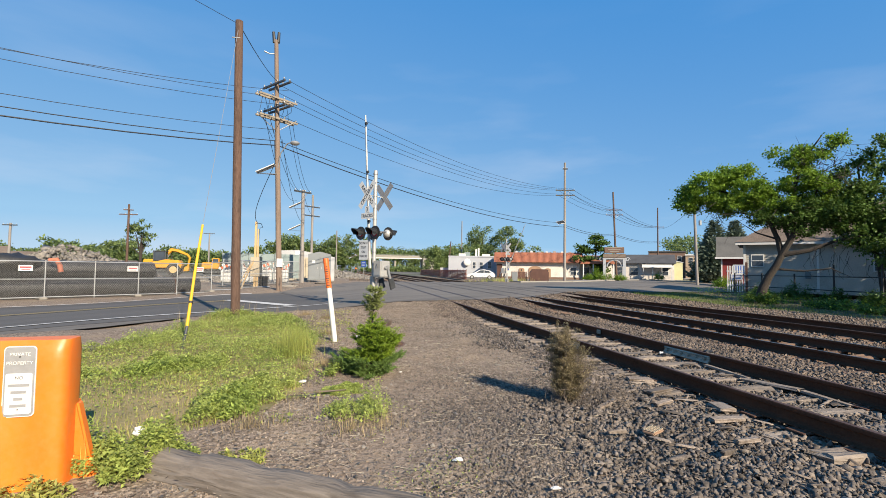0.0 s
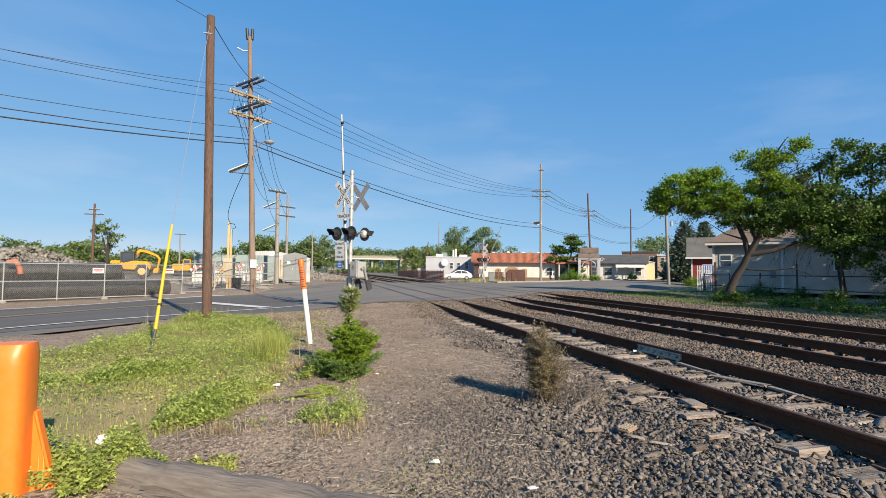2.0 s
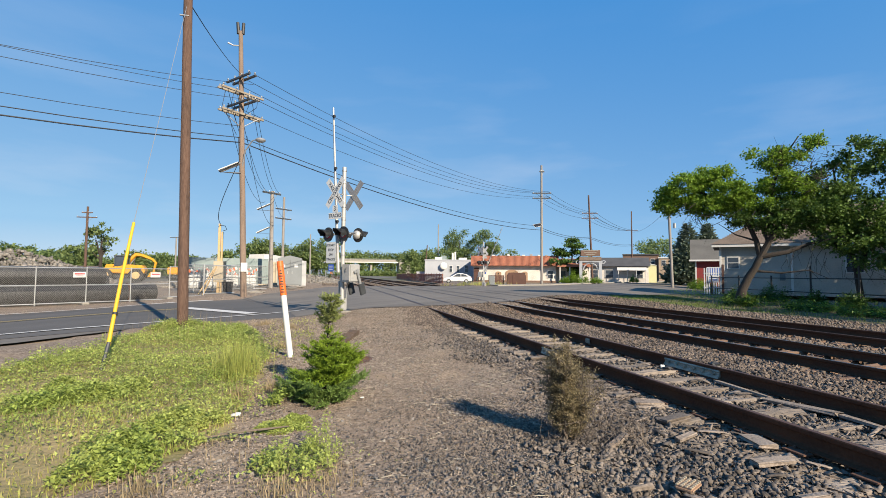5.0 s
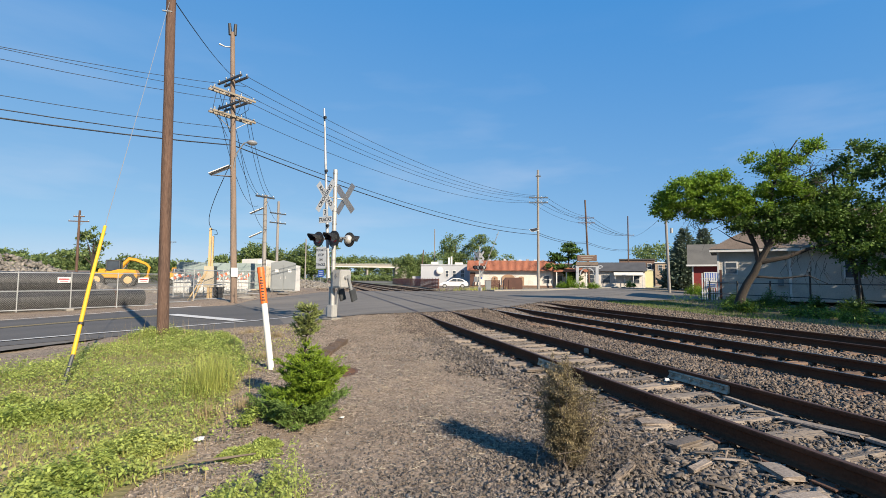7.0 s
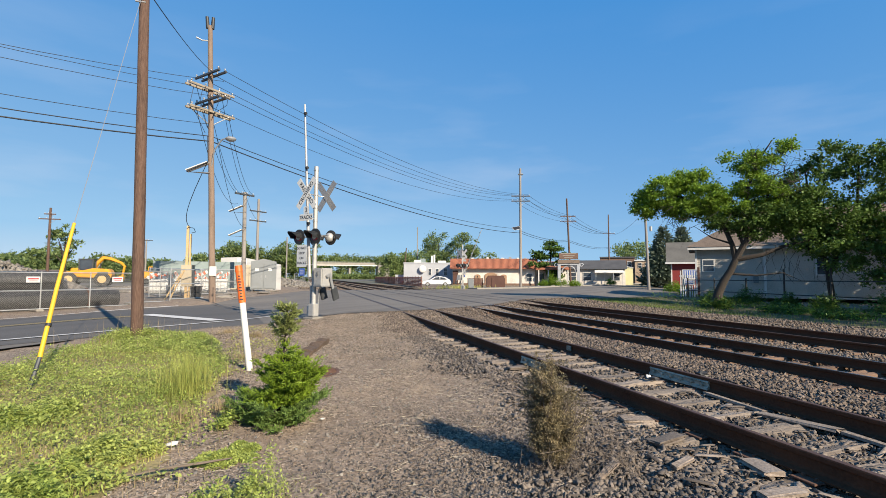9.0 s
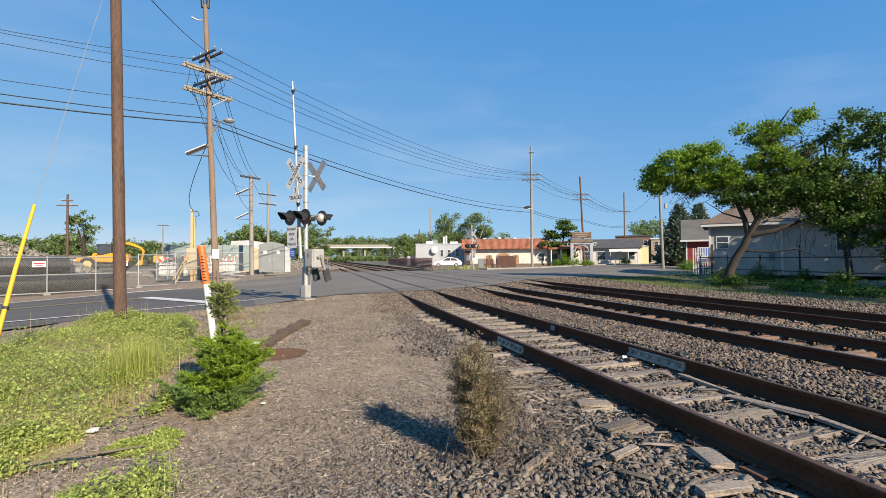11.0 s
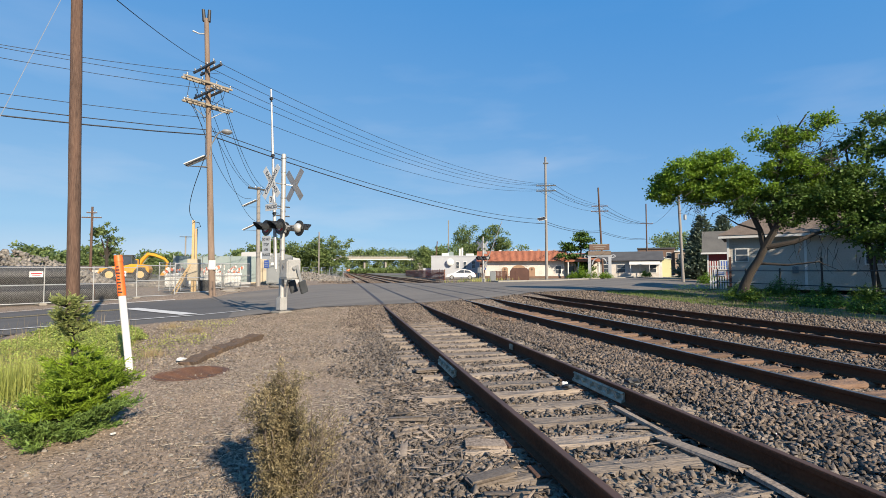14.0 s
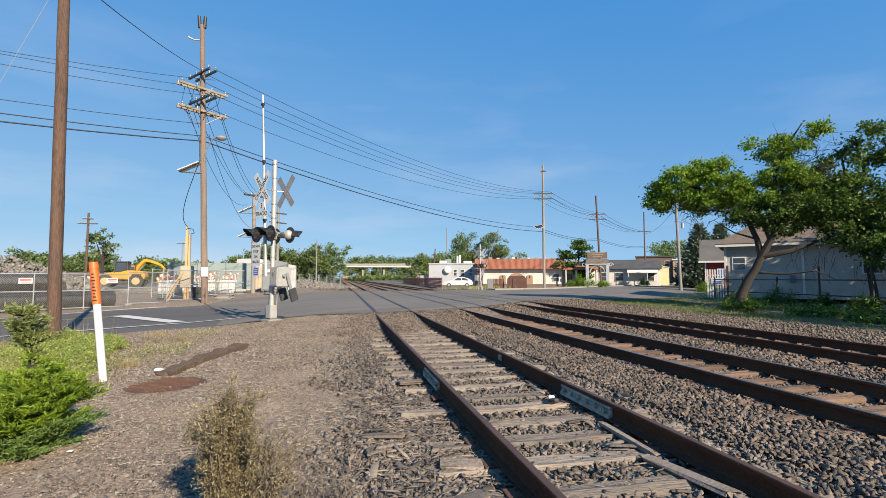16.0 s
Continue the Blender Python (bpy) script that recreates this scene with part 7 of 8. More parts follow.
def house():
    h = thing("house", (26.9, 29.8, 0.1), "grey white clapboard house with a brown shingled hip roof", "house", -46)
    L, E = 21.0, 3.65
    part("wall", bx(NB(), (L / 2, 4.5, E / 2 - 0.1), (L, 9.0, E + 0.2), bev=0.02), M["siding"], h)
    bd = {}
    for w in (4.5, L - 4.7):
        bm = prism(NB(), [(0.0, 0.0), (-0.028, 0.0), (-0.008, 0.17), (0.0, 0.17)], -w / 2, w / 2, 'x')
        me = bpy.data.meshes.new("clapboard")
        bm.to_mesh(me)
        bm.free()
        me.materials.append(M["siding"])
        bd[w] = me
    for w, c in ((4.5, 2.25), (L - 4.7, 4.7 + (L - 4.7) / 2)):
        for k in range(21):
            o = new("clapboard", bd[w])
            o.parent = h
            o.location = (c, -0.004, 0.1 + 0.165 * k)
    part("corner_board", bx(NB(), (0.0, -0.03, E / 2), (0.16, 0.1, E), bev=0.01), M["trim"], h)
    part("corner_board", bx(NB(), (4.6, -0.03, E / 2), (0.16, 0.1, E), bev=0.01), M["trim"], h)
    part("fascia", bx(NB(), (L / 2, -0.55, E + 0.02), (L + 1.2, 0.06, 0.26), bev=0.01), M["trim"], h)
    part("soffit", bx(NB(), (L / 2, -0.27, E - 0.06), (L + 1.0, 0.55, 0.04)), M["trim"], h)
    bm = NB()
    e = [(-0.6, -0.6), (L + 0.6, -0.6), (L + 0.6, 9.6), (-0.6, 9.6)]
    v = [bm.verts.new((x, y, E + 0.12)) for x, y in e] + [bm.verts.new((4.6, 4.5, 7.1)), bm.verts.new((L - 4.6, 4.5, 7.1))]
    for f in ((0, 1, 5, 4), (1, 2, 5), (2, 3, 4, 5), (3, 0, 4), (3, 2, 1, 0)):
        bm.faces.new([v[i] for i in f])
    part("roof", bm, M["shingle"], h, smooth=False)
    for k in range(34):
        f = k / 34
        z, y = E + 0.13 + (7.1 - E - 0.13) * f, -0.6 + 5.1 * f
        part("shingle_course", bx(NB(), (L / 2, y + 0.05, z + 0.035), (L + 1.2 - 10.4 * f, 0.17, 0.012), tilt=Matrix.Rotation(math.atan2(3.33, 5.1), 4, 'X')), M["shingle"], h)
    openings(h, [(0.86, 2.3, 0.72, 0.85), (8.2, 2.2, 0.9, 1.2), (14.5, 2.2, 0.9, 1.2)])
    part("meter_box", bx(NB(), (4.0, -0.12, 1.2), (0.35, 0.2, 0.5), bev=0.02), M["cabinet"], h)
    s = thing("red_shed", pol(42.7, 66), "barn red shed with a grey shingled roof", "shed", -43)
    part("wall", bx(NB(), (3, 2.5, 1.7), (6, 5, 3.6), bev=0.02), M["red_wall"], s)
    part("roof", prism(NB(), [(-0.6, 3.3), (2.6, 6.0), (5.8, 3.3), (5.8, 3.2), (-0.6, 3.15)], -0.6, 8.0, 'x'), M["shingle_grey"], s)
    part("fascia", bx(NB(), (3.6, -0.62, 3.24), (8.6, 0.05, 0.2)), M["trim"], s)
    part("corner_board", bx(NB(), (0, -0.03, 1.6), (0.14, 0.1, 3.2)), M["trim"], s)
    w = part("window", bx(NB(), (2.1, -0.04, 1.9), (1.9, 0.1, 1.1), bev=0.01), M["trim"], s)
    part("pane", bx(NB(), (2.1, -0.1, 1.9), (1.7, 0.02, 0.9)), M["blue"], w, "blue window panel")
    part("porch_brace", tube(NB(), [(3.8, -1.2, 2.2), (4.6, -0.3, 3.1)], [0.06, 0.06], 6), M["trim"], s)
    part("porch_post", bx(NB(), (3.8, -1.2, 1.5), (0.12, 0.12, 3.2)), M["trim"], s)


house()


def yard_fence():
    """Dark pipe fence along the house lot, and the white picket gate."""
    f = thing("pipe_fence", (0, 0, 0), "dark pipe fence along the overgrown house lot", "fence")
    a, b = Vector((24.6, 28.4, -0.1)), Vector((20.4, 3.0, -0.1))
    n = 9
    for k in range(n + 1):
        q = a.lerp(b, k / n)
        part("post", cy(NB(), q, q + Vector((0, 0, 2.05 if k in (3, 4) else 1.5)), 0.05, n=8), M["black"], f)
    for z in (0.55, 1.35):
        part("rail", tube(NB(), [a + Vector((0, 0, z)), b + Vector((0, 0, z))], [0.03, 0.03], 6), M["black"], f)
    g = thing("picket_gate", (25.2, 29.7, -0.05), "white wooden picket gate with a small sign", "gate", -44)
    for k in range(7):
        part("picket", bx(NB(), (0.16 * k, 0, 1.0), (0.09, 0.03, 2.05), bev=0.008), M["trim"], g)
    for z in (0.5, 1.6):
        part("gate_rail", bx(NB(), (0.48, 0.03, z), (1.15, 0.04, 0.1)), M["trim"], g)
    s = part("gate_sign", bx(NB(), (0.6, -0.04, 1.15), (0.75, 0.02, 0.5), bev=0.004), M["white_sign"], g)
    for k in range(3):
        part("writing", bx(NB(), (0.6, -0.054, 1.28 - 0.13 * k), (0.55, 0.006, 0.05)), M["blue"], s)
    part("gate_post", bx(NB(), (1.25, 0, 1.15), (0.16, 0.16, 2.3), bev=0.01), M["brown_box"], g)


yard_fence()

HEDGE = [(16.0, 4), (16.0, 10), (16.2, 16), (17.6, 22), (21.5, 30.5), (26, 31), (24.8, 27), (21.5, 8), (21, 3)]
# The sheet's dark soil colour has the trees' shade painted in.
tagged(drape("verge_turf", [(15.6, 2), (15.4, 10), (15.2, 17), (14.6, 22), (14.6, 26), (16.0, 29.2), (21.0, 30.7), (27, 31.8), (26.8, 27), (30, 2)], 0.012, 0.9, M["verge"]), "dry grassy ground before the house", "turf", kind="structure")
STRIP = [(15.8, 4), (15.5, 12), (15.3, 18), (14.7, 22), (14.7, 26), (16.1, 29.1), (21.0, 30.6), (22.5, 30.6), (18.5, 22), (17.5, 14), (17.5, 4)]
x, y = lot_points(60000, (13, 23, 4, 31), STRIP, lambda x, y: (0.25 + 0.75 * clumpy(0.7 * x, 0.5 * y)) * (0.25 + 0.75 * sm(y, 15, 19)))
blades("verge_grass", x, y, 0.13, 0.02, M["grass_cool"], "short green grass between the road and the gravel", 0.5)
x, y = lot_points(4500, (14, 26, 3, 31), HEDGE, lambda x, y: 0.25 + 0.75 * clumpy(0.6 * x, 0.6 * y))
blades("verge_grass", x, y, 0.2, 0.014, M["straw"], "dry shaded grass before the house fence", 0.3)
x, y = lot_points(20000, (14, 26, 3, 31), HEDGE, lambda x, y: clumpy(0.5 * x + 2, 0.5 * y))
leaves_low("verge_weeds", x, y, rng.uniform(0.05, 0.5, len(x)), 0.11, M["leaf"], "leafy weeds before the house fence")
for cx, cy_, r_, h in ((23.0, 22.0, 1.0, 1.4), (22.6, 19.5, 0.8, 1.0), (23.4, 25.0, 0.9, 1.1), (19.2, 17.0, 1.0, 0.6), (18.6, 14.0, 1.1, 0.6), (20.0, 21.8, 1.2, 1.0), (18.9, 20.6, 0.8, 0.7), (21.6, 14.0, 1.0, 1.3), (21.2, 10.5, 1.1, 1.5), (22.2, 17.0, 0.9, 1.0), (20.8, 7.0, 1.3, 1.4)):
    weed_clump(cx, cy_, r_, h, 1300, 0.16, M["leaf_dark"], "dark leafy shrub clump at the fence")
for b, d, r_, h in ((30.9, 77, 1.3, 1.5), (32.6, 78, 1.1, 1.3), (29.2, 78, 1.0, 1.2), (36.6, 90, 1.0, 1.6), (42.9, 58, 1.2, 1.6), (44.0, 54, 1.0, 1.3), (30.0, 79, 0.8, 2.4)):
    px, py, _ = pol(b, d)
    weed_clump(px, py, r_, h, 2400, 0.15, M["leaf"], "clipped green shrub clump beside the road")
x, y = lot_points(5200, (9, 20, 48, 60), None, lambda x, y: np.exp(-((x - 14.5) / 2.6) ** 2 - ((y - 53.5) / 1.6) ** 2))
blades("verge_grass", x, y, 0.5, 0.03, M["grass"], "yellow green grass patch behind the far signal", 0.3)


# ---- behind the crossing ----
def parked_car(loc, rz, paint, label):
    c = thing("parked_car", loc, label, "car", rz)
    side = [(-0.05, 0.35), (0.1, 0.72), (0.75, 0.86), (1.25, 1.0), (1.95, 1.42), (2.7, 1.48), (3.5, 1.3), (4.05, 0.98), (4.25, 0.75), (4.25, 0.35), (3.75, 0.3), (0.5, 0.3)]
    bm = prism(NB(), side, -0.85, 0.85)
    bmesh.ops.bevel(bm, geom=bm.edges[:], offset=0.06, segments=2, affect='EDGES', clamp_overlap=True)
    part("body", bm, paint, c)
    part("side_window", prism(NB(), [(1.4, 0.98), (2.0, 1.34), (2.55, 1.38), (2.55, 0.98)], -0.872, -0.84), M["glass"], c)
    part("side_window", prism(NB(), [(2.65, 0.98), (2.65, 1.38), (3.35, 1.24), (3.6, 1.0)], -0.872, -0.84), M["glass"], c)
    for u in (0.8, 3.4):
        w = part("wheel", cy(NB(), (u, -0.9, 0.31), (u, -0.7, 0.31), 0.31, n=20), M["tyre"], c)
        part("rim", cy(NB(), (u, -0.92, 0.31), (u, -0.89, 0.31), 0.2, n=16), M["galv"], w)
        part("wheel", cy(NB(), (u, 0.7, 0.31), (u, 0.9, 0.31), 0.31, n=20), M["tyre"], c)
    part("headlight", bx(NB(), (0.12, -0.7, 0.66), (0.16, 0.3, 0.12), bev=0.03), M["galv"], c)
    part("tail_light", bx(NB(), (4.2, -0.72, 0.82), (0.1, 0.22, 0.16), bev=0.02), M["lens_red"], c)


parked_car((*pol(14.65, 70.5)[:2], 0.0), -14, M["car_white"], "white compact car parked beside the tracks")


def brown_cabinet():
    x, y, _ = pol(22.35, 62)
    c = thing("storage_box", (x, y, 0), "brown wooden storage box with a rounded top", "storage box", -20)
    part("body", prism(NB(), [(0, -0.05), (2.4, -0.05), (2.4, 1.2), (2.1, 1.6), (0.3, 1.6), (0, 1.2)], 0, 2.0), M["brown_box"], c)
    part("door", bx(NB(), (1.2, -0.03, 0.7), (1.1, 0.05, 1.2), bev=0.01), M["brown_box"], c)
    f = thing("board_fence", (x - 2.0, y + 1.4, 0), "low brown board fence beside the storage box", "fence", -20)
    for k in range(12):
        part("board", bx(NB(), (0.17 * k, 0, 0.62), (0.15, 0.03, 1.25), bev=0.005), M["brown_box"], f)
    s = thing("signal_cabinet", (*pol(20.5, 58)[:2], 0), "grey steel signal cabinet beside the far mast", "cabinet", -20)
    part("body", bx(NB(), (0, 0, 0.6), (0.7, 0.5, 1.2), bev=0.02), M["cabinet"], s)
    part("door", bx(NB(), (0, -0.26, 0.62), (0.6, 0.03, 1.0), bev=0.01), M["cabinet"], s)


brown_cabinet()


def net_fence():
    f = thing("net_fence", (0, 0, 0), "sagging orange plastic construction fence along the tracks", "fence")
    a, b = Vector(pol(9.0, 120)), Vector(pol(14.6, 66))
    n = 26
    for k in range(n + 1):
        q = a.lerp(b, k / n)
        part("post", cy(NB(), q, q + Vector((0, 0, 1.5)), 0.035, n=6), M["rust_iron"], f)
        if k < n:
            p2 = a.lerp(b, (k + 1) / n)
            for j in range(7):
                z0 = 0.15 + 0.19 * j
                part("net_strip", tube(NB(), [q + Vector((0, 0, z0)), q.lerp(p2, 0.5) + Vector((0, 0, z0 - 0.05)), p2 + Vector((0, 0, z0))], [0.085] * 3, 4), M["net"], f)


net_fence()


# ---- construction yard across the road ----
FENCE_A, FENCE_B = Vector((-33.0, 10.6, -0.33)), Vector((-13.1, 27.85, -0.3))


def chain_panel():
    """One temporary fence panel, 1.95 m wide, built in its own x-z plane."""
    w, h = 1.95, 1.78
    fr = NB()
    for p0, p1 in (((0, 0, 0), (0, 0, h + 0.05)), ((0, 0, h), (w, 0, h)), ((0, 0, 0.95), (w, 0, 0.95)), ((0, 0, 0.1), (w, 0, 0.1))):
        cy(fr, p0, p1, 0.026, n=8)
    me = bpy.data.meshes.new("frame")
    fr.to_mesh(me)
    fr.free()
    me.materials.append(M["galv"])
    V, F = [], []

    def strand(x0, z0, x1, z1):
        d = Vector((x1 - x0, 0, z1 - z0)).normalized()
        o = Vector((-d.z, 0, d.x)) * 0.003
        i = len(V)
        for q in ((x0 - o.x, 0, z0 - o.z), (x0 + o.x, 0, z0 + o.z), (x1 + o.x, 0, z1 + o.z), (x1 - o.x, 0, z1 - o.z)):
            V.append(q)
        F.append((i, i + 1, i + 2, i + 3))

    k = -h
    while k < w:
        a0, a1 = max(0, k), min(w, k + h)
        if a1 > a0:
            strand(a0, a0 - k, a1, a1 - k)
            strand(a0, h - (a0 - k), a1, h - (a1 - k))
        k += 0.085
    net = bpy.data.meshes.new("mesh_wire")
    net.from_pydata(V, [], F)
    net.materials.append(M["mesh_wire"])
    return me, net


PANEL = chain_panel()
d = FENCE_B - FENCE_A
n = int(d.length / 1.95)
fence = thing("chain_link_fence", (0, 0, 0), "temporary galvanised chain link fence along the road", "fence")
ang = math.degrees(math.atan2(d.y, d.x))
for k in range(n + 3):
    q = FENCE_A + d.normalized() * (1.95 * k)
    if k > n:
        q.z += 0.12 * (k - n)
    o = new("frame", PANEL[0])
    o.parent = fence
    o.matrix_basis = pose(q.x, q.y, q.z, 0, 0, ang)
    o2 = new("mesh_wire", PANEL[1])
    o2.parent = o
    if k % 2 == 0:
        part("foot_block", bx(NB(), (q.x - 0.1, q.y, q.z + 0.04), (0.75, 0.3, 0.12), ang - 90, 0.03), M["concrete"], fence)
for x, y in ((-15.5, 25.72), (-18.75, 22.9), (-12.9, 27.95)):
    s = part("fence_sign", bx(NB(), (x, y - 0.08, 1.15), (0.5, 0.015, 0.27), ang, 0.003), M["white_sign"], fence, "white sign with a red line of writing")
    part("writing", bx(NB(), (x + 0.012, y - 0.093, 1.19), (0.4, 0.006, 0.06), ang), M["ink_red"], s)
    part("writing", bx(NB(), (x + 0.012, y - 0.093, 1.09), (0.3, 0.006, 0.025), ang), M["ink_red"], s)


def big_pipe(a, length, r, label, sleeve=False):
    u = Vector((UX, UY, 0))
    t = thing("drain_pipe", a, label, "pipe", ang, "stacked drain pipes")
    bm = NB()
    n = int(length / 0.17)
    pts, rad = [], []
    for k in range(2 * n + 1):
        pts.append((-length * k / (2 * n), 0, r))
        rad.append(r if k % 2 else r * 0.945)
    tube(bm, pts, rad, 26)
    part("barrel", bm, M["pipe"], t)
    # Flat black disc on the closed end, painted in for the dark hollow.
    part("bore", cy(NB(), (0.004, 0, r), (0.012, 0, r), r * 0.86, n=26), M["black"], t)
    if sleeve:
        part("strap", tube(NB(), [(-1.4, -r * math.cos(q) * 1.02, r + r * math.sin(q) * 1.02) for q in np.linspace(-1.2, 1.5, 9)], [0.05] * 9, 6), M["rust_iron"], t, "rust coloured strap")


u3 = Vector((UX, UY, 0))
base = Vector((-13.25, 28.85, -0.33))
big_pipe(base, 19, 0.5, "long black corrugated drain pipe lying behind the fence", True)
big_pipe(base + NV * 1.05 - u3 * 0.6, 18, 0.5, "long black corrugated drain pipe lying behind the fence")
big_pipe(base + NV * 0.52 - u3 * 2.3 + Vector((0, 0, 0.88)), 15, 0.5, "long black corrugated drain pipe stacked on others")
big_pipe(base + NV * 2.0 - u3 * 1.6 + Vector((0, 0, 0.62)), 3.2, 0.42, "short black drain pipe with a red sleeve", True)
for p0, sc in ((base - u3 * 8.5 + Vector((0, 0, 1.75)), 0.9), (base - u3 * 13.5 + Vector((0, 0, 1.75)), 1.2)):
    bm = NB()
    bmesh.ops.create_icosphere(bm, subdivisions=3, radius=1)
    for v in bm.verts:
        v.co = Vector((v.co.x * 1.3 * sc, v.co.y * 0.6, max(-0.2, v.co.z * 0.42 * sc + 0.1 * math.sin(v.co.x * 7) * math.cos(v.co.y * 6))))
    o = tagged(part("tarp", bm, M["pipe"]), "black crumpled plastic sheet lying on the pipes", "tarp")
    o.matrix_world = pose(*p0, 0, 0, ang)
for k in (6.9, 10.6):
    q = base - u3 * k + NV * (-0.5) + Vector((0, 0, 1.3))
    tagged(part("red_hose", tube(NB(), [q + Vector((-0.3, 0, 0.55)), q + Vector((0, 0, 0.6)), q + Vector((0.15, 0, 0.3)), q + Vector((0.2, 0, 0.0))], [0.11] * 4, 10), M["net"]), "red flexible hose hanging over the pipes", "hose")


def rubble_pile(bearing, dist, r, h, label, seed):
    g = np.random.default_rng(seed)
    x0, y0, _ = pol(bearing, dist)
    n = 7000
    a, q = g.uniform(0, 6.28, n), np.sqrt(g.random(n))
    z = h * (1 - q) ** 0.85 * (1 + 0.12 * np.sin(3 * a))
    P = np.stack([x0 + 1.5 * r * q * np.cos(a), y0 + r * q * np.sin(a), z - 0.3], -1)
    tagged(scatter("rubble_pile", stone_shapes(7, 0.9), P, g.gamma(2.2, 0.09, n) * r / 7 + 0.06, g.uniform(0, 6.28, n), g.normal(0, 0.6, n), M["rubble"], roll=g.normal(0, 0.6, n)), label, "rubble", kind="stuff")


rubble_pile(-27.6, 62, 6.5, 3.4, "grey heap of broken concrete in the yard", 81)
rubble_pile(-35, 60, 6.0, 2.8, "grey heap of broken concrete in the yard", 82)
rubble_pile(-1.9, 72, 5.5, 1.3, "low grey gravel heap beside the tracks", 83)
rubble_pile(-15.0, 60, 4, 0.5, "low brown dirt heap in the yard", 84)


def wheel_loader():
    t = thing("wheel_loader", (-33.2, 79.5, -0.2), "yellow wheel loader parked in the yard", "wheel loader", 8)
    t.scale = (1.15, 1.15, 1.15)
    body = prism(NB(), [(-3.0, 1.2), (2.5, 1.0), (2.7, 1.5), (2.4, 2.15), (0.7, 2.25), (-0.6, 1.9), (-2.9, 1.7)], -1.05, 1.05)
    bmesh.ops.bevel(body, geom=body.edges[:], offset=0.08, segments=2, affect='EDGES', clamp_overlap=True)
    part("body", body, M["yellow_steel"], t)
    part("grille", bx(NB(), (1.7, -1.06, 1.55), (1.1, 0.04, 0.5), bev=0.01), M["grey_dark"], t)
    part("belly", bx(NB(), (-0.6, 0, 0.85), (3.4, 1.2, 0.7), bev=0.06), M["grey_dark"], t)
    c = part("cab", bx(NB(), (-0.1, 0, 2.65), (1.35, 1.5, 1.3), bev=0.06), M["glass"], t, "glazed operator's cab")
    part("cab_roof", bx(NB(), (-0.1, 0, 3.36), (1.6, 1.7, 0.14), bev=0.04), M["grey_dark"], c)
    for u, v in ((-0.8, -0.76), (0.6, -0.76), (-0.8, 0.76), (0.6, 0.76)):
        part("cab_post", bx(NB(), (u, v, 2.65), (0.1, 0.1, 1.4)), M["grey_dark"], c)
    for u in (-1.7, 1.7):
        for v in (-1.05, 1.05):
            w = part("wheel", cy(NB(), (u, v - 0.28, 0.85), (u, v + 0.28, 0.85), 0.85, n=26), M["tyre"], t)
            part("rim", cy(NB(), (u, v - 0.31, 0.85), (u, v + 0.31, 0.85), 0.46, n=18), M["new_wood"], w, "dusty tan wheel rim")
    part("lift_arm", tube(NB(), [(-0.9, -0.6, 1.9), (-2.6, -0.6, 1.5), (-3.4, -0.6, 0.7)], [0.16] * 3, 8), M["yellow_steel"], t)
    part("bucket", prism(NB(), [(-4.0, 0.05), (-3.1, 0.05), (-3.0, 0.9), (-3.3, 1.0)], -1.3, 1.3), M["grey_dark"], t)
    part("exhaust", cy(NB(), (1.2, 0.3, 2.1), (1.2, 0.3, 2.9), 0.07), M["black"], t)


wheel_loader()


def excavator(bearing, dist, label, boom=True, size=1.0):
    x, y, _ = pol(bearing, dist)
    t = thing("excavator", (x, y, -0.1), label, "excavator", 5)
    t.scale = (size, size, size)
    for v in (-1.0, 1.0):
        part("track", bx(NB(), (0, v, 0.45), (3.6, 0.55, 0.9), bev=0.3), M["grey_dark"], t)
    part("house", bx(NB(), (-0.3, 0, 1.6), (2.8, 2.3, 1.2), bev=0.12), M["yellow_steel"], t)
    c = part("cab", bx(NB(), (0.6, -0.6, 2.2), (1.2, 1.0, 1.6), bev=0.08), M["yellow_steel"], t)
    part("cab_glass", bx(NB(), (0.6, -1.11, 2.35), (0.95, 0.04, 1.0)), M["glass"], c)
    if boom:
        bm = NB()
        tube(bm, [(0.9, 0, 1.8), (1.5, 0, 3.0), (2.3, 0, 3.9), (3.3, 0, 3.75), (4.8, 0, 3.1), (5.4, 0, 2.4)], [0.3, 0.32, 0.34, 0.28, 0.22, 0.18], 6)
        part("boom", bm, M["yellow_steel"], t)
        part("stick", tube(NB(), [(5.3, 0, 2.7), (5.0, 0, 0.9)], [0.2, 0.15], 6), M["yellow_steel"], t)
        part("bucket", prism(NB(), [(4.2, 0.1), (5.2, 0.2), (5.3, 1.0), (4.7, 1.0)], -0.5, 0.5), M["yellow_steel"], t)
        part("ram", cy(NB(), (1.3, 0.2, 1.9), (2.2, 0.2, 3.4), 0.08), M["galv"], t)


excavator(-19.95, 134, "large yellow excavator with its boom bent down", True, 1.4)
excavator(-14.6, 96, "yellow excavator behind the green screen", False)


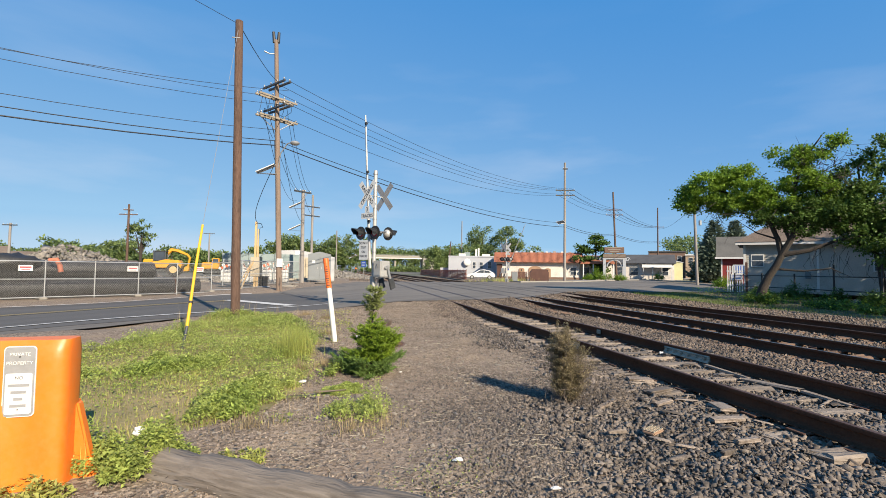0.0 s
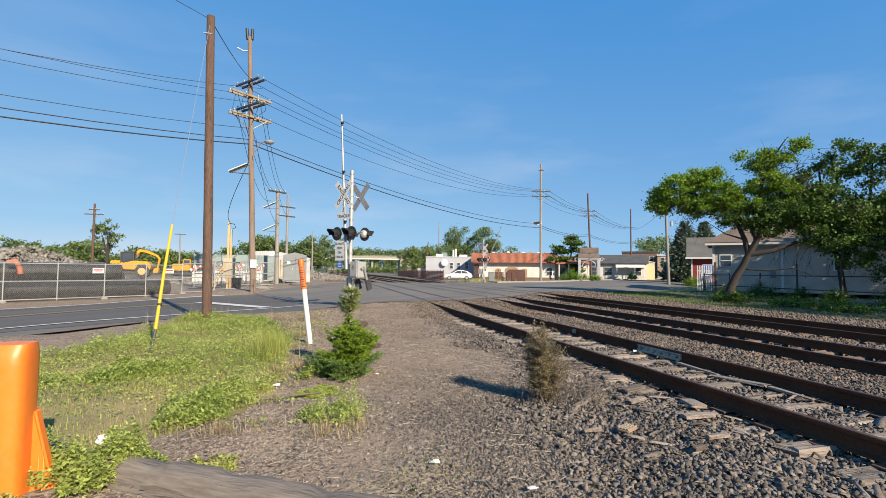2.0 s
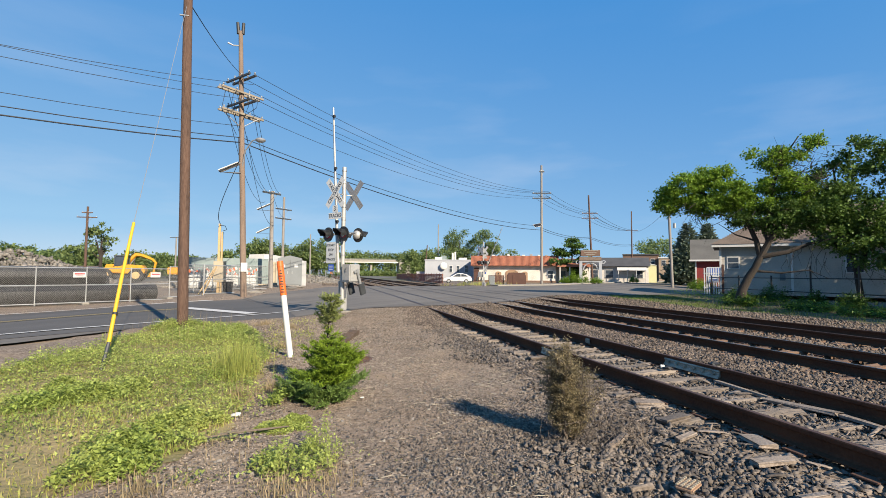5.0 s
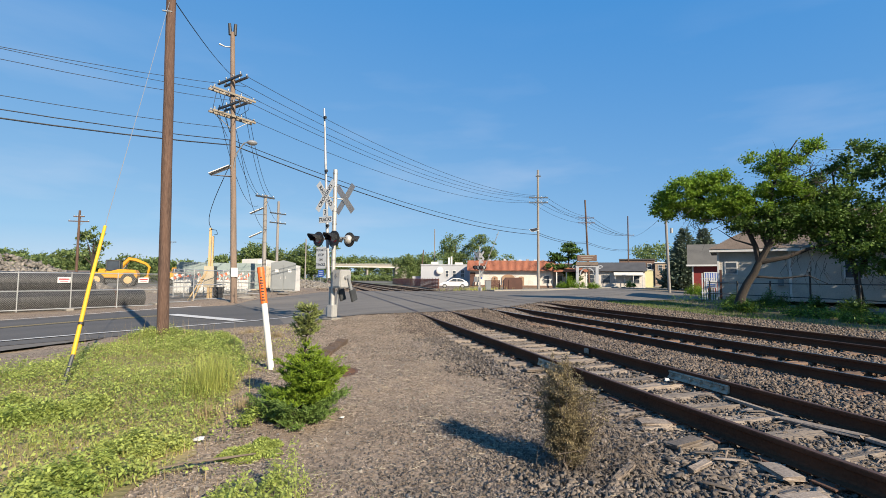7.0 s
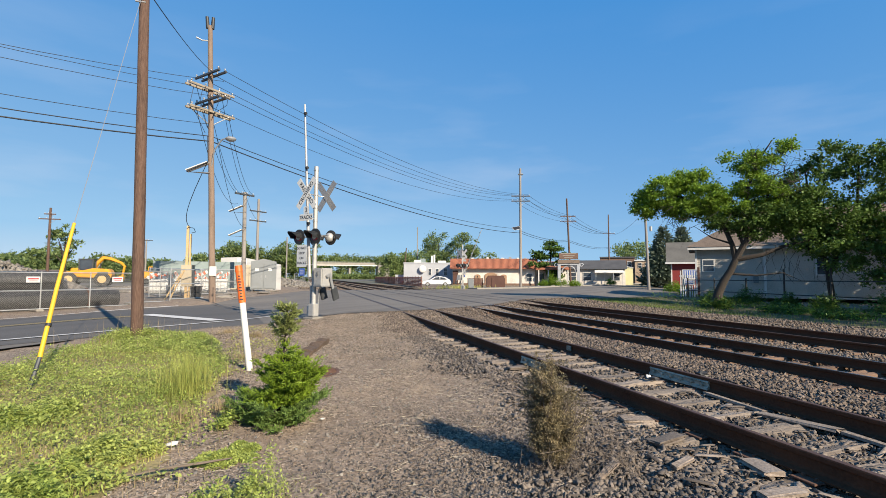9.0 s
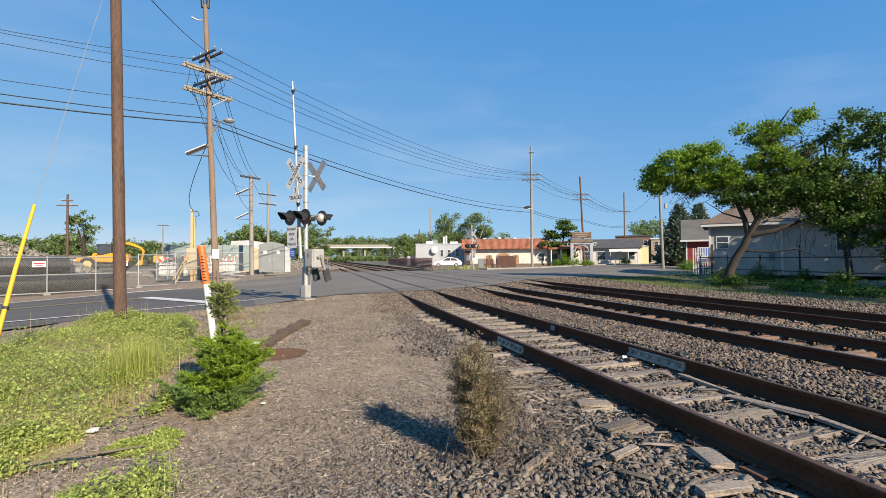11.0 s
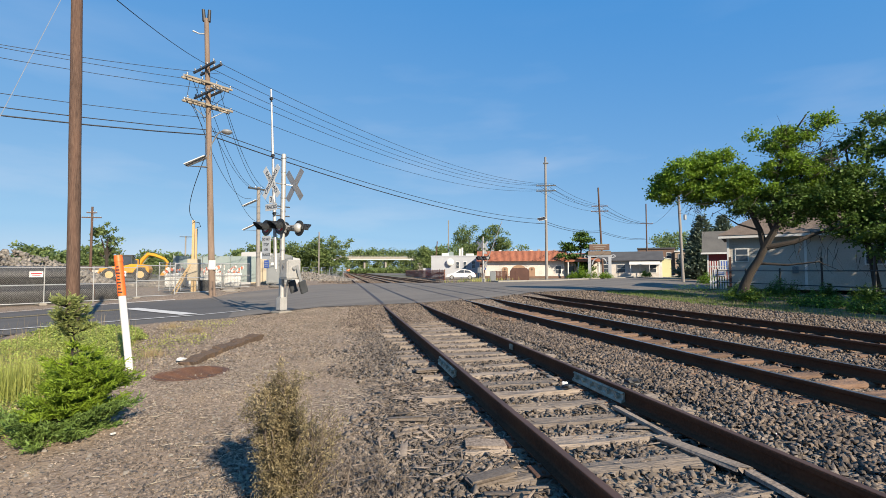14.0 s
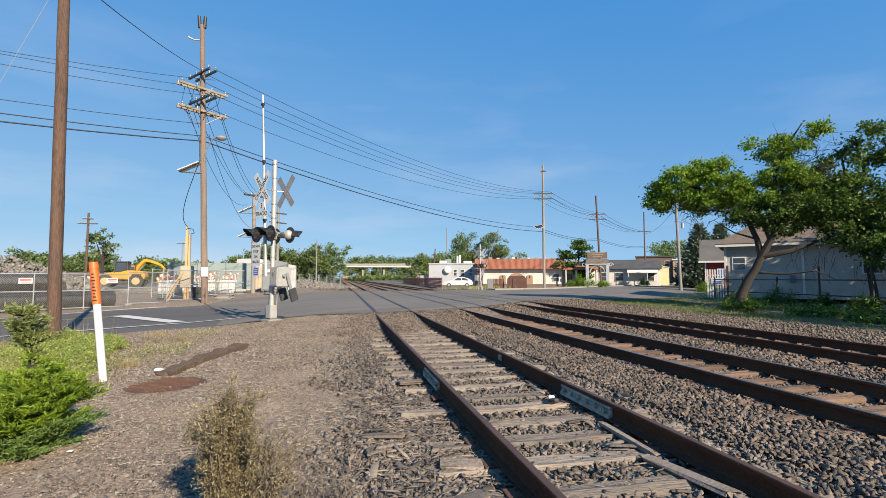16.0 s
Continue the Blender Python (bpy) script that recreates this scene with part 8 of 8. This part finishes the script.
def service_post():
    t = thing("service_post", (-10.47, 31.5, 0.02), "raw lumber service post braced beside the pole", "post")
    part("post", bx(NB(), (0, 0, 2.1), (0.14, 0.14, 4.6), bev=0.01), M["new_wood"], t)
    part("post", bx(NB(), (0.16, 0.02, 1.9), (0.1, 0.12, 4.0), bev=0.01), M["new_wood"], t)
    part("board", bx(NB(), (0.1, -0.1, 1.35), (0.75, 0.03, 1.3), bev=0.006), M["plywood"], t)
    for p1 in ((-1.1, -0.3, -0.2), (-0.7, -0.9, -0.2)):
        part("brace", tube(NB(), [(0, 0, 2.0), p1], [0.045, 0.045], 4), M["new_wood"], t)
    part("cable_head", tube(NB(), [(0.05, -0.1, 4.3), (0.35, -0.15, 4.25), (0.45, -0.2, 4.0), (0.25, -0.2, 3.95)], [0.02] * 4, 6), M["wire"], t)


service_post()


def totes():
    t = thing("liquid_tote", (-13.65, 38.4, 0.0), "white caged plastic liquid tote on a pallet", "tote", 10, "totes in the yard")
    part("tank", bx(NB(), (0, 0, 0.64), (1.15, 0.98, 0.98), bev=0.08), M["tote"], t)
    for z in (0.3, 0.6, 0.9):
        for y in (-0.51, 0.51):
            part("cage_bar", cy(NB(), (-0.6, y, z), (0.6, y, z), 0.012, n=5), M["galv"], t)
    for k in range(6):
        part("cage_bar", cy(NB(), (-0.6 + 0.24 * k, -0.51, 0.15), (-0.6 + 0.24 * k, -0.51, 1.12), 0.012, n=5), M["galv"], t)
    part("pallet", bx(NB(), (0, 0, 0.07), (1.2, 1.0, 0.14), bev=0.01), M["grey_dark"], t)
    part("lid", cy(NB(), (0, 0, 1.12), (0, 0, 1.17), 0.12), M["black"], t)
    for x, y in ((-12.4, 38.75), (-11.1, 39.1), (-9.85, 39.45), (-13.2, 39.8)):
        copy_thing(t, pose(x, y, 0.0, 0, 0, 10))
    for k in range(18):
        x, y = -14.0 + 0.27 * k, 38.3 + 0.1 * k
        o = thing("barricade", (x, y, 0.78 + 0.2 * math.sin(3 * k)), "orange and white striped board piled on the totes", "barricade", 37 * k - 20, "barricades in the yard")
        for j in range(5):
            part("stripe", bx(NB(), (0.2 * (j - 2) * math.cos(radians(20 * k)), 0, 0.55 + 0.06 * (j - 2) * (-1) ** k), (0.23, 0.04, 0.17), tilt=Matrix.Rotation(radians((35, -20, 60, -48, 12, -65, 28, -8, 50)[k % 9]), 4, 'Y')), M["orange_red"] if j % 2 else M["white_plastic"], o)
        part("leg", bx(NB(), (0, 0.03, 0.25), (0.06, 0.04, 0.6)), M["white_plastic"], o)


totes()


def yard_stores():
    s = thing("screen_fence", (*pol(-13.7, 47)[:2], 0), "fence covered with green windscreen cloth", "fence", 8)
    for k in range(3):
        part("cloth", bx(NB(), (1.1 + 2.25 * k, 0.02 * (k % 2), 1.45), (2.2, 0.03, 2.3), bev=0.01), M["screen"], s)
    for k in range(4):
        part("post", cy(NB(), (2.25 * k, 0.05, 0), (2.25 * k, 0.05, 2.7), 0.035, n=8), M["galv"], s)
    x, y, _ = pol(-7.6, 52)
    w = thing("white_shed", (x, y, 0.05), "white metal storage shed with a shallow roof", "shed", 4)
    part("wall", prism(NB(), [(0, -0.1), (5.6, -0.1), (5.6, 2.5), (1.8, 3.2), (0, 3.1)], 0, 4), M["shed"], w)
    part("notice", bx(NB(), (1.9, -0.02, 2.75), (0.9, 0.03, 0.6), bev=0.01), M["white_sign"], w)
    for k in range(4):
        part("plywood_sheet", bx(NB(), (1.2 + 0.55 * k, -0.12 - 0.03 * k, 1.2), (0.52, 0.03, 2.4), bev=0.004), M["plywood"], w)
    x, y, _ = pol(-4.5, 45.5)
    c = thing("equipment_cabinet", (x, y, 0.05), "grey steel equipment cabinet with double doors", "cabinet", 2)
    part("body", prism(NB(), [(0, 0.15), (2.1, 0.15), (2.1, 2.6), (1.05, 2.85), (0, 2.6)], 0, 1.6), M["cabinet"], c)
    for u in (0.55, 1.55):
        dd = part("door", bx(NB(), (u, -0.02, 1.35), (0.92, 0.05, 2.2), bev=0.01), M["cabinet"], c)
        part("handle", bx(NB(), (u + (0.3 if u < 1 else -0.3), -0.06, 1.3), (0.05, 0.04, 0.25), bev=0.01), M["galv"], dd)
    part("notice", bx(NB(), (0.5, -0.055, 1.9), (0.3, 0.01, 0.25)), M["white_sign"], c)
    part("notice", bx(NB(), (1.6, -0.055, 1.9), (0.3, 0.01, 0.25)), M["white_sign"], c)
    for u in (0.15, 1.95):
        part("skid", bx(NB(), (u, 0.8, 0.05), (0.15, 1.6, 0.22), bev=0.01), M["grey_dark"], c)
    for k in range(7):
        q = Vector(pol(-8.2 - 0.9 * k, 38 - 0.4 * k))
        part_ = thing("fence_panel", (q.x, q.y, 0.03), "leaning galvanised fence panel stored beside the pole", "fence panel", 30 + 9 * k, "stored fence panels")
        o = new("frame", PANEL[0])
        o.parent = part_
        o2 = new("mesh_wire", PANEL[1])
        o2.parent = o
    t = thing("waste_bin", (*pol(-9.4, 34.5)[:2], 0.03), "small black waste bin beside the pole", "bin")
    part("bin_body", cy(NB(), (0, 0, 0), (0, 0, 0.65), 0.28, 0.34, 16), M["black"], t)
    part("bin_rim", cy(NB(), (0, 0, 0.63), (0, 0, 0.69), 0.36, n=16), M["black"], t)
    for k, (b, dd) in enumerate(((-6.6, 33), (-7.1, 36), (-3.0, 40), (-2.2, 44))):
        x, y, _ = pol(b, dd)
        rag("rubble_lump", (x, y, 0.08), (0.5, 0.3, 0.14), M["rubble"], "grey lump of broken concrete beside the road", "rubble")
    f = thing("chain_link_fence", (*pol(-2.0, 60)[:2], 0), "low grey chain link fence beside the gravel heap", "fence")
    for k in range(9):
        o = new("frame", PANEL[0])
        o.parent = f
        o.matrix_basis = pose(-4 + 1.95 * 0.6 * k, 4.0 * k, 0, 0, 0, 73)
        o2 = new("mesh_wire", PANEL[1])
        o2.parent = o


yard_stores()


def far_houses():
    for b, dd, w, h, m in ((-33.2, 150, 9, 5.5, "siding"), (-30.5, 155, 7, 4.5, "trim"), (-24.6, 140, 14, 2.6, "siding"), (-22.6, 142, 6, 2.4, "trim")):
        x, y, _ = pol(b, dd)
        t = thing("far_building", (x, y, 0), "pale distant building at the edge of the trees", "building", -b)
        part("wall", bx(NB(), (0, 0, h * 0.35), (w, 6, h * 0.75), bev=0.03), M[m], t)
        part("roof", prism(NB(), [(-3.4, h * 0.7), (0, h), (3.4, h * 0.7)], -w / 2 - 0.3, w / 2 + 0.3, 'x'), M["shingle"], t)
        openings(t, [])
    # the far train under the bridge
    t = thing("locomotive", (1.505 / 2 + 3.78, 420, -0.2), "distant orange locomotive standing beyond the bridge", "locomotive")
    part("nose", bx(NB(), (0, 0, 1.8), (2.6, 4, 2.4), bev=0.2), M["orange_red"], t)
    part("cab", bx(NB(), (0, 3.4, 2.9), (3.0, 3, 3.2), bev=0.15), M["grey_dark"], t)
    part("pilot", bx(NB(), (0, -1.9, 0.7), (2.8, 0.5, 0.9), bev=0.1), M["black"], t)
    for x in (-0.4, 0.4):
        part("headlight", cy(NB(), (x, -2.05, 2.6), (x, -2.0, 2.6), 0.2), M["white_plastic"], t)


far_houses()
